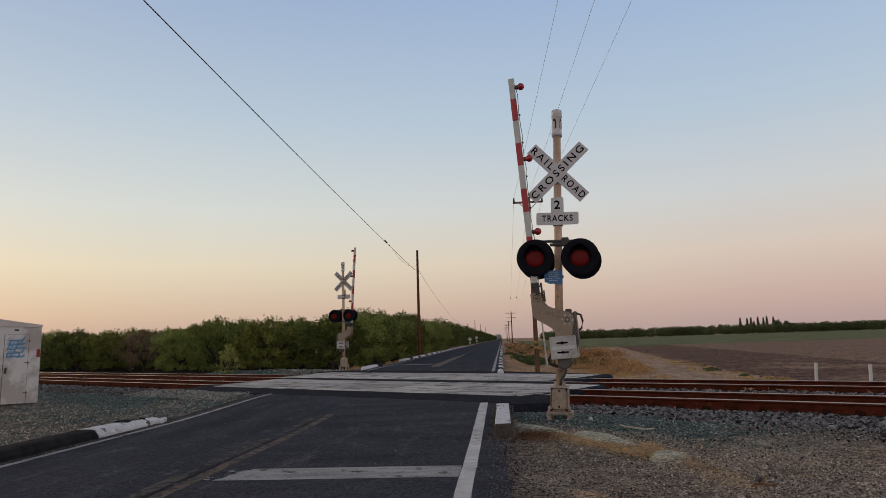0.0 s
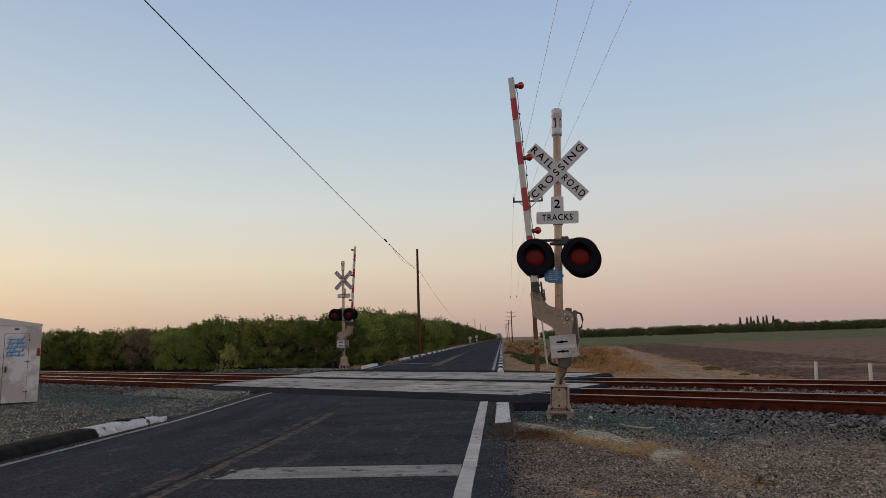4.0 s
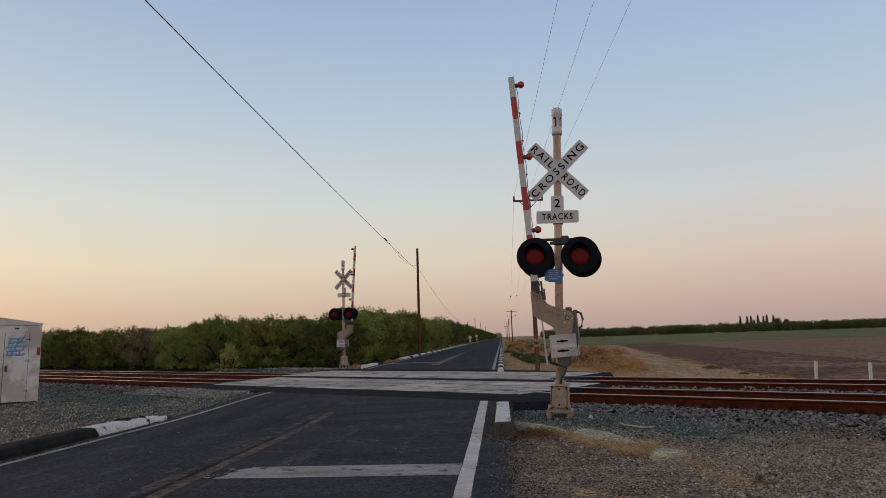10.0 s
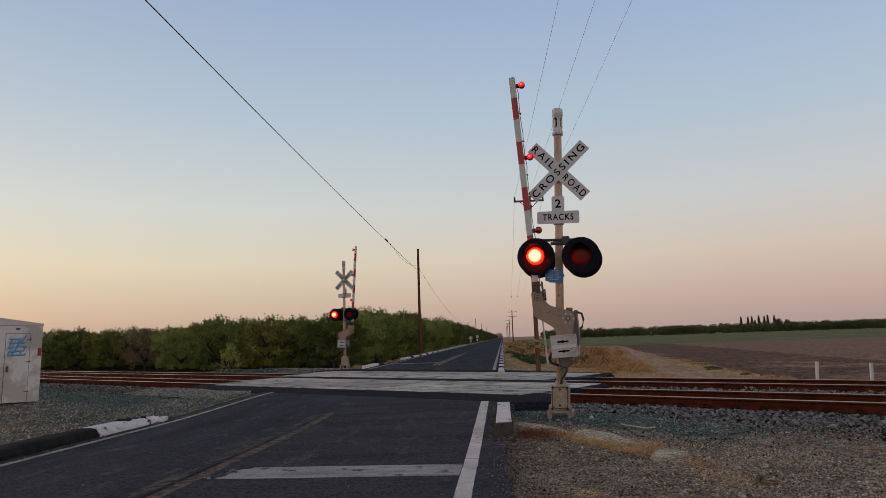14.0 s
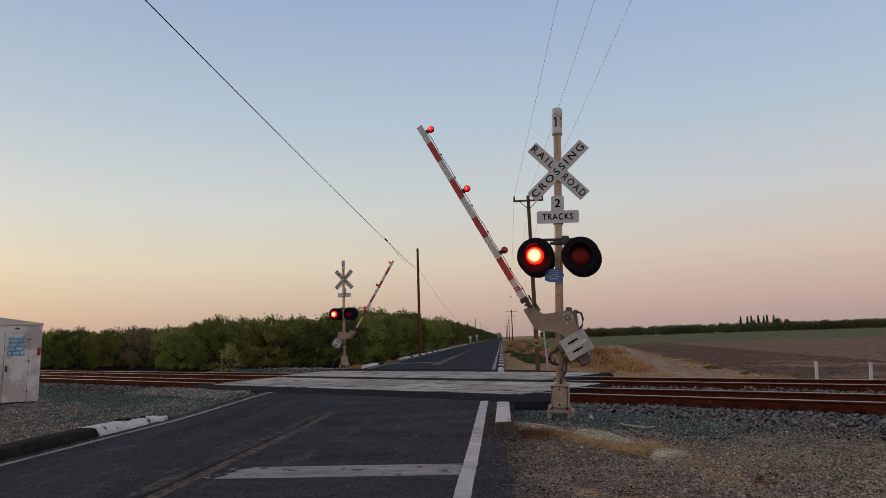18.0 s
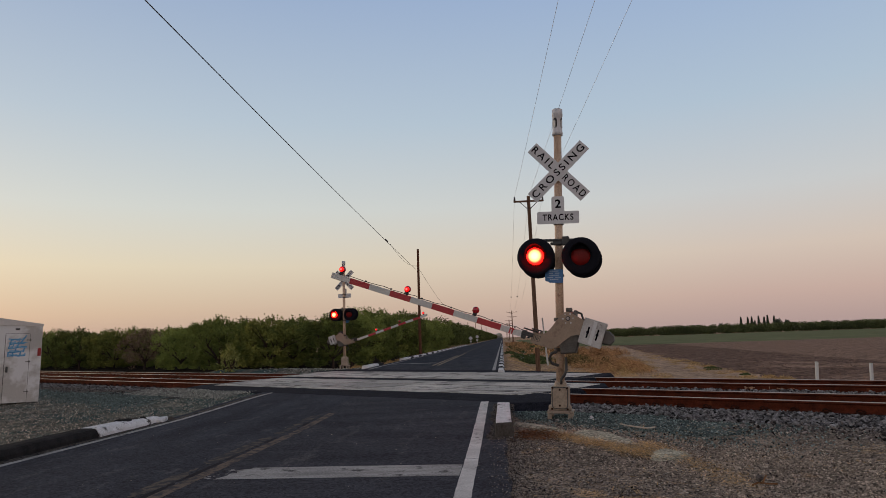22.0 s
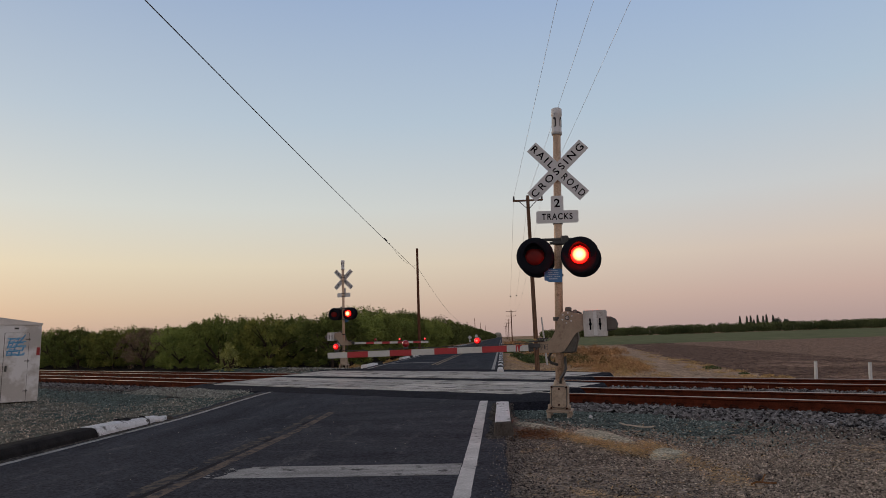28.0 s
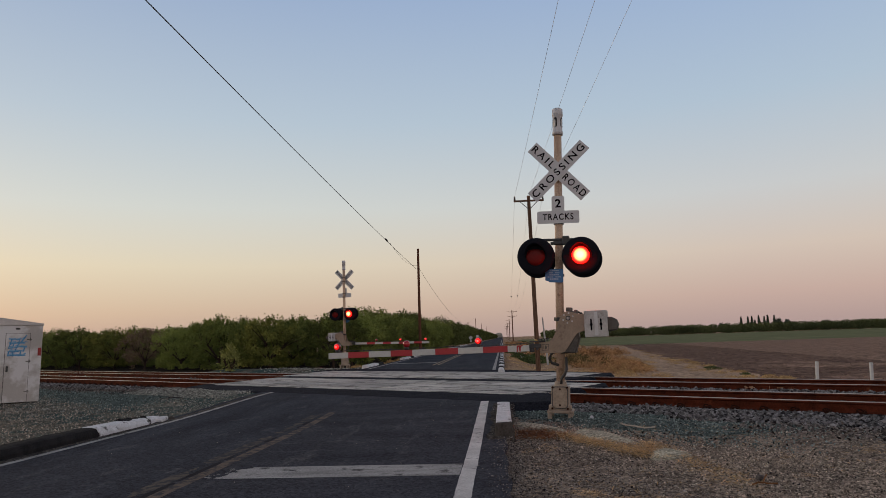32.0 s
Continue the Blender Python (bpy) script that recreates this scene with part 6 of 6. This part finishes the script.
def orchard_tree(height, spread, leaves, leaf, material, label, seed):
    r = random.Random(seed)
    root = thing("orchard_tree", label, "tree", None, "orchard trees")
    bm = bmesh.new()
    fork = height * 0.2
    tube(bm, (0, 0, -0.2), (0.03, 0, fork), 0.10, 0.08, 8)
    tips = []
    for k in range(7):
        a = 2 * math.pi * k / 7 + r.uniform(-0.3, 0.3)
        mid = Vector((math.cos(a) * spread * 0.45, math.sin(a) * spread * 0.45, height * r.uniform(0.42, 0.55)))
        tube(bm, (0.03, 0, fork), mid, 0.055, 0.035, 6)
        for j in range(3):
            b = a + r.uniform(-0.7, 0.7)
            q = r.uniform(0.5, 0.98)
            tip = Vector((math.cos(b) * spread * q, math.sin(b) * spread * q, height * r.uniform(0.5, 0.93)))
            tube(bm, mid, tip, 0.03, 0.01, 5)
            tips.append(tip)
    part("trunk", bm, M["bark"], root, "grey-brown forked trunk and limbs")
    cs = []
    blobs = [np.array(t) for t in tips]
    for k in range(56):
        a, q = r.uniform(0, 2 * math.pi), r.uniform(0.15, 1.0) ** 0.6
        low = r.uniform(0.06, 0.9)
        wide = (0.74 + 0.26 * math.sin(low * math.pi * 0.83)) if low < 0.6 else math.sqrt(max(0.05, 1 - ((low - 0.6) / 0.42) ** 2))
        blobs.append(np.array((math.cos(a) * spread * q * wide, math.sin(a) * spread * q * wide, height * low)))
    per = leaves // (len(blobs) + 6)
    for b in blobs:
        cs.append(b + np.clip(rng.normal(size=(per, 3)), -1.8, 1.8) * np.array((0.175, 0.175, 0.14)))
    for k in range(95):           # upright shoots that break the outline
        a, q = r.uniform(0, 2 * math.pi), r.uniform(0, 0.95)
        foot = np.array((math.cos(a) * spread * q, math.sin(a) * spread * q, height * (0.93 - 0.34 * q * q)))
        t = rng.random((12, 1))
        cs.append(foot + t * np.array((r.uniform(-0.15, 0.15), r.uniform(-0.15, 0.15), r.uniform(0.15, 0.62))) + rng.normal(size=(len(t), 3)) * 0.03)
    c = np.concatenate(cs)
    c[:, 2] = np.maximum(c[:, 2], 0.12 + 0.3 * rng.random(len(c)))
    me = leaf_soup("crown", c, rng.uniform(0.7, 1.3, len(c)) * leaf, material)
    ob = new("crown", me)
    ob.parent = root
    return root


def build_orchard():
    kinds = [orchard_tree(3.5, 2.4, 12000, 0.062, M["leaf"], "bushy green almond tree in an orchard row", 11), orchard_tree(3.7, 2.5, 12500, 0.062, M["leaf"], "bushy green almond tree in an orchard row", 12),
             orchard_tree(3.25, 2.3, 11500, 0.062, M["leaf"], "bushy green almond tree in an orchard row", 13), orchard_tree(3.2, 2.1, 4200, 0.065, M["leaf_dry"], "brown thinly leaved almond tree in an orchard row", 14),
             orchard_tree(3.25, 2.4, 12000, 0.064, M["leaf_light"], "yellow-green bushy almond tree in an orchard row", 16)]
    small = orchard_tree(1.35, 0.5, 460, 0.05, M["leaf_young"], "small yellow-green sapling before the orchard", 15)
    small.matrix_world = pose(-15.0, 36.6, -0.4)
    spots = []
    r = random.Random(3)
    for i in range(13):
        x = -10.3 - 4.6 * i
        y = (26.6 + (2.2 if i == 0 else 0) - x * TN.x) / TN.y
        for j in range(4 if i else 17):
            spots.append((x + r.uniform(-0.5, 0.5), y + 4.4 * j + r.uniform(-0.5, 0.5), i, j))
    for j in range(14):
        spots.append((-15.4 + r.uniform(-0.4, 0.4), 66 + 4.6 * j, 1, 9))
    used = [False] * 5
    for x, y, i, j in spots:
        k = 3 if (i == 4 and j == 0) else 4 if (i in (1, 5, 9) and j == 0) else r.choice((0, 1, 2))
        s = r.uniform(0.92, 1.03) * ((0.93 if j == 0 else 1.10 if j < 4 else 1.24) if i == 0 else 1.14 if i == 1 and j == 9 else 1.0)
        m = pose(x, y, -0.42, 0, 0, r.uniform(0, 360))
        if not used[k]:
            used[k] = True
            kinds[k].matrix_world = m @ Matrix.Scale(s, 4)
        else:
            ob = copy_thing(kinds[k], m)
            ob.scale = (min(s, 1.02), min(s, 1.02), s)
    # dark sheet over the soil, painting the shade under the trees
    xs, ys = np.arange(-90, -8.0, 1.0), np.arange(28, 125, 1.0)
    floor = grid_mesh("orchard_floor", xs, ys, lambda x, y: ground_z(x, y) + 0.03, M["floor_shade"], lambda x, y: (across(x, y) > 24.3 + 0.4 * np.sin(x * 1.3)) & (x < -8.8 + 0.3 * np.sin(y)))
    tagged(new("orchard_floor", floor), "dark orchard floor with the trees' shade put into its colour", kind="structure")
    # the orchard running on to the horizon
    cs, sz = [], []
    for x0 in (-10.5, -15.5, -21):
        y = 112.0
        while y < 1100:
            n = 700 if y < 250 else 260 if y < 500 else 120
            big = 0.2 if y < 250 else 0.34 if y < 500 else 0.55
            h = r.uniform(4.7, 5.6)
            q = rng.normal(size=(n, 3))
            q /= np.linalg.norm(q, axis=1)[:, None]
            q *= (0.35 + 0.65 * rng.random((n, 1)) ** 0.5)
            cs.append(np.array((x0 + r.uniform(-0.5, 0.5), y, -0.3 + h * 0.5)) + q * np.array((2.4, 2.6, h * 0.52)))
            sz.append(np.full(n, big))
            y += 4.6
    c, s = np.concatenate(cs), np.concatenate(sz)
    tagged(new("far_orchard", leaf_soup("far_orchard", c, s * rng.uniform(0.7, 1.3, len(s)), M["leaf_mid"], 1.7)), "orchard rows running to the horizon beside the road", "orchard", kind="stuff")


def build_far_trees():
    r = random.Random(9)
    cs, sz = [], []
    for row in range(3):
        x = 22.0
        while x < 620:
            y = 335 + row * 9 - 0.05 * x
            h = r.uniform(3.7, 5.0)
            n = 400
            q = rng.normal(size=(n, 3))
            q /= np.linalg.norm(q, axis=1)[:, None]
            q *= (0.3 + 0.7 * rng.random((n, 1)) ** 0.5)
            cs.append(np.array((x + r.uniform(-2, 2), y + r.uniform(-3, 3), h * 0.47 - 0.3)) + q * np.array((r.uniform(2.4, 3.6), 3.0, h * 0.5)))
            sz.append(np.full(n, 0.38))
            x += 3.0
    c, s = np.concatenate(cs), np.concatenate(sz)
    tagged(new("far_tree_line", leaf_soup("far_tree_line", c, s * rng.uniform(0.7, 1.3, len(s)), M["leaf_far"], 1.6)), "dark green line of orchard trees at the far edge of the fields", "tree line", kind="stuff")
    # conifers standing above the line
    for k, (dx, h) in enumerate(((0, 9.2), (3.1, 9.0), (5.8, 9.3), (8.5, 6.8), (10.3, 9.6), (13.3, 8.9), (16.0, 9.8), (18.4, 9.3))):
        root = thing("conifer", "dark narrow conifer far beyond the fields", "tree", pose(153.4 + dx, 452 + r.uniform(-4, 4), -0.4), "distant conifers")
        bm = bmesh.new()
        tube(bm, (0, 0, 0), (0, 0, h), 0.22, 0.05, 6)
        part("trunk", bm, M["bark"], root)
        n = 1100
        t = rng.random(n) ** 0.75
        rad = (1.08 - t) * 1.75 * rng.random(n) ** 0.5 * (0.75 + 0.25 * np.sin(t * 40))
        a = rng.uniform(0, 2 * math.pi, n)
        c = np.stack([rad * np.cos(a), rad * np.sin(a), 1.2 + t * (h - 1.0)], 1)
        ob = new("crown", leaf_soup("crown", c, rng.uniform(0.3, 0.6, n), M["conifer"], 1.8))
        ob.parent = root
    for x, y, w, h in ((175.5, 452, 5.0, 8.6), (181, 452, 4.2, 7.6), (140, 452, 3.6, 6.6)):
        root = thing("broadleaf_tree", "round dark tree beside the far conifers", "tree", pose(x, y, -0.4), "distant broadleaf trees")
        bm = bmesh.new()
        tube(bm, (0, 0, 0), (0, 0, h * 0.6), 0.3, 0.12, 6)
        part("trunk", bm, M["bark"], root)
        n = 900
        q = rng.normal(size=(n, 3))
        q /= np.linalg.norm(q, axis=1)[:, None]
        c = np.array((0, 0, h * 0.58)) + q * rng.random((n, 1)) ** 0.4 * np.array((w * 0.5, w * 0.5, h * 0.40)) * (0.8 + 0.2 * np.sin(q[:, :1] * 7 + q[:, 2:] * 5))
        ob = new("crown", leaf_soup("crown", c, rng.uniform(0.3, 0.6, n), M["conifer"], 1.5))
        ob.parent = root
    # hazy trees where the road meets the horizon
    n = 2600
    q = rng.normal(size=(n, 3))
    q /= np.linalg.norm(q, axis=1)[:, None]
    c = np.array((-7, 1250, 3.0)) + q * np.array((7, 10, 5.5)) * rng.random((n, 1)) ** 0.4
    c[:, 2] = np.abs(c[:, 2])
    tagged(new("distant_grove", leaf_soup("distant_grove", c, rng.uniform(1.0, 2.2, n), M["haze_leaf"], 1.4)), "hazy grove where the road meets the horizon", "trees", kind="stuff")


def build_grass():
    def patch(name, label, n, xf, hmin, hmax, w, material, lean=0.6):
        x, y = xf(n)
        pts = np.stack([x, y, ground_z(x, y) - 0.01], 1)
        h = rng.uniform(hmin, hmax, len(x))
        tagged(new(name, blades(name, pts, h, np.full(len(x), w) * rng.uniform(0.6, 1.4, len(x)), material, lean)), label, "grass", kind="stuff")

    def verge(x0, x1, y0, y1, clump=True):
        def f(n):
            x, y = rng.uniform(x0, x1, n), rng.uniform(y0, y1, n)
            if clump:
                d = np.sin(x * 1.9 + 0.6 * y) + np.sin(y * 1.3 - x * 0.8) + rng.normal(size=n) * 0.7
                ok = d > 0.1
                x, y = x[ok], y[ok]
            ok = across(x, y) > 21.3
            return x[ok], y[ok]
        return f

    def mounds(name, label, spots, per, size, stretch, material):
        """Low ragged domes of thin stalks lying every way."""
        cs = []
        for x, y, r, h in spots:
            d = rng.random(per) ** 0.6
            a = rng.uniform(0, 2 * math.pi, per)
            px, py = x + r * d * np.cos(a), y + r * d * np.sin(a)
            cs.append(np.stack([px, py, ground_z(px, py) + h * (1 - d * d) * rng.random(per) ** 0.6 * rng.uniform(0.6, 1.3, per) + 0.01], 1))
        c = np.concatenate(cs)
        tagged(new(name, leaf_soup(name, c, size * rng.uniform(0.6, 1.5, len(c)), material, stretch)), label, "grass", kind="stuff")

    rb = random.Random(21)

    def spread(n, x0, x1, y0, y1, r0, r1, h0, h1, keep=lambda x, y: True):
        out = []
        while len(out) < n:
            x, y = rb.uniform(x0, x1), rb.uniform(y0, y1)
            if across(x, y) > 21.9 and keep(x, y):
                out.append((x, y, rb.uniform(r0, r1), rb.uniform(h0, h1)))
        return out

    left_of_track = lambda x, y: x < 5.7 + (y - 26) * 0.115
    mounds("dry_grass", "short dry grass and chaff on the soil beyond the tracks", spread(140, 0.4, 7.5, 23, 60, 0.3, 0.9, 0.02, 0.07, left_of_track), 60, 0.014, 6, M["dry_grass"])
    mounds("brown_brush", "clumps of orange-brown dry brush beside the dirt track", spread(85, 3.4, 7.4, 29, 48, 0.3, 0.75, 0.15, 0.45, lambda x, y: left_of_track(x, y) and rb.random() < 0.25 + 0.75 * (x - 3) / 4), 330, 0.013, 9, M["brush"])
    mounds("olive_brush", "dark olive weeds behind the dry brush", spread(16, 3.2, 5.4, 35, 47, 0.35, 0.8, 0.35, 0.6, left_of_track), 300, 0.02, 6, M["olive"])
    mounds("tall_straw", "pale straw tufts among the brush", spread(40, 3.6, 7.0, 27.5, 46, 0.15, 0.4, 0.15, 0.45, left_of_track), 110, 0.011, 12, M["dry_grass"])
    mounds("green_weeds", "low green weeds with white flowers beside the far road", spread(60, 0.7, 2.7, 42, 76, 0.4, 0.8, 0.12, 0.3), 200, 0.05, 2.2, M["weed"])
    x, y = rng.uniform(0.9, 2.5, 26), rng.uniform(42, 72, 26)
    pts = np.stack([x, y, ground_z(x, y) + rng.uniform(0.15, 0.3, 26)], 1)
    tagged(new("white_flowers", stones("white_flowers", pts, np.full(26, 0.03), M["white"], 0.6)), "small white flowers among the weeds", "flowers", kind="stuff")
    mounds("verge_grass", "dry grass between the far kerb and the orchard", spread(110, -8.7, -7.0, 34, 95, 0.25, 0.5, 0.08, 0.3), 110, 0.02, 8, M["dry_grass"])
    mounds("roadside_brush", "low dry roadside brush and weeds along the far verge", spread(110, 0.8, 6.0, 60, 190, 0.4, 1.1, 0.15, 0.5), 130, 0.05, 5, M["brush"])
    mounds("roadside_weeds", "green weeds along the far verge", spread(45, 1.2, 6.0, 70, 200, 0.4, 1.0, 0.15, 0.45), 110, 0.07, 3, M["weed"])
    mounds("orange_brush", "clump of orange-brown dry brush beside the green field", spread(16, 6.2, 9.6, 54, 62, 0.5, 1.0, 0.4, 0.75), 420, 0.03, 7, M["brush"])

    mounds("rim_straw", "yellow straw tufts at the rim of the ploughed strip", [(9.2, 23.6, 0.35, 0.1), (9.0, 24.4, 0.3, 0.12), (8.6, 25.2, 0.35, 0.08), (9.5, 33, 0.4, 0.1), (9.8, 36.5, 0.5, 0.12), (10.1, 40, 0.5, 0.1), (9.2, 28, 0.4, 0.08)], 260, 0.016, 7, M["dry_grass"])
    mounds("rim_weeds", "small green weeds at the rim of the ploughed strip", [(9.0, 30.5, 0.4, 0.12), (9.2, 31.6, 0.35, 0.1), (8.9, 26.4, 0.2, 0.08)], 220, 0.03, 2.5, M["weed"])

    along_track = [(x0 + rb.uniform(-0.5, 0.5), y0, rb.uniform(0.25, 0.6), rb.uniform(0.03, 0.09)) for y0 in np.arange(24, 52, 1.1) for x0 in (6.2 + (y0 - 26) * 0.105, 8.2 + (y0 - 26) * 0.09) if rb.random() < 0.75]
    mounds("track_straw", "thin straw and weeds along the dirt track", [v for v in along_track if across(v[0], v[1]) > 22.3], 150, 0.013, 7, M["dry_grass"])

    def edge(n):
        y = rng.uniform(23, 70, n)
        x = np.interp(y, [15, 23.7, 34.5, 45.5, 99], [9.2, 9.24, 9.61, 10.6, 16.2]) + rng.normal(size=n) * 0.3
        ok = np.sin(y * 0.9) + rng.normal(size=n) * 0.5 > 0.2
        return x[ok], y[ok]

    patch("field_edge_grass", "dry straw along the edge of the ploughed field", 5200, edge, 0.02, 0.09, 0.03, M["dry_grass"], 1.6)


# ---------- motion of gates and lamps ----------
GATE = [(0, 86.8), (15.3, 86.8), (15.7, 86.2), (16.1, 83.6), (16.5, 79.8), (17, 73.7), (17.5, 67.7), (18, 62.0), (18.5, 56.2), (19, 50.5), (19.5, 45.0), (20, 39.4), (20.5, 34.3), (21, 29.5), (21.5, 24.4), (22, 19.5),
        (22.5, 15.6), (23, 12.7), (23.5, 10.4), (24, 8.6), (24.5, 7.0), (25, 5.6), (25.5, 4.3), (26.5, 2.0), (27.2, 0.7), (27.6, 0.1), (28, -0.1), (32, -0.1)]
FLASH_ON = 12.72
SWAPS = [13.48 + 0.4773 * k for k in range(22)] + [24.0 + 0.4815 * k for k in range(17)]


INSECT = [(0, (-30.063, 63.2, -0.131)),
           (7.5, (-11.805, 27.208, 5.776)),
           (8.4, (-3.408, 6.889, 3.48)),
           (8.6, (-2.783, 5.413, 3.241)),
           (8.8, (-2.257, 4.236, 2.986)),
           (9.0, (-1.787, 3.259, 2.74)),
           (9.1, (-1.615, 2.892, 2.672)),
           (9.2, (-1.47, 2.571, 2.6)),
           (9.3, (-1.345, 2.297, 2.534)),
           (9.5, (-1.192, 1.958, 2.489)),
           (10.0, (-1.157, 1.75, 2.798)), (14, (-6.0, -6.0, 4.0)), (32, (-20.0, -30.0, 3.0))]
INSECTS = []


def build_insect():
    root = thing("insect", "small dark flying insect crossing the sky", "insect")
    bm = bmesh.new()
    lathe(bm, [(-0.0055, 0), (-0.004, 0.0016), (0.0, 0.0022), (0.004, 0.0014), (0.006, 0)], 8)
    part("body", bm, M["wire"], root)
    for k in (-1, 1):
        bm = bmesh.new()
        prism(bm, [(0.0, 0.0), (k * 0.004, 0.0035), (k * 0.0085, 0.003), (k * 0.009, 0.0005), (k * 0.004, -0.0008)], -0.0001, 0.0001)
        part("wing", bm, M["wire"], root)
    INSECTS.append(root)


def motions():
    for arm, tilt, lead in ARMS:
        walk(arm, [(t - lead if 0 < t < 32 else t, pose(*HUB, 0, a - tilt, 0)) for t, a in GATE])
    for root in INSECTS:
        walk(root, [(t, pose(*p)) for t, p in INSECT])
    for ob, side, off, lit in LAMP_PARTS:
        rows = [(0, off), (FLASH_ON - 0.04, off)]
        state = side in ("L", "on")
        rows.append((FLASH_ON, lit if state else off))
        if side != "on":
            for t in SWAPS:
                if state:              # the filament cools slowly
                    rows += [(t, lit), (t + 0.035, off.lerp(lit, 0.4)), (t + 0.09, off)]
                else:
                    rows += [(t - 0.05, off), (t, lit)]
                state = not state
        rows.append((32, lit if state else off))
        walk(ob, rows)


build_ground()
build_markings()
build_scuffs()
build_crossing()
build_fields()
build_signals()
build_poles()
build_cabinet()
build_kerbs()
build_signs_posts()
build_orchard()
build_far_trees()
build_grass()
build_tracks()
build_stones()
build_shoulder_detail()
build_insect()
motions()
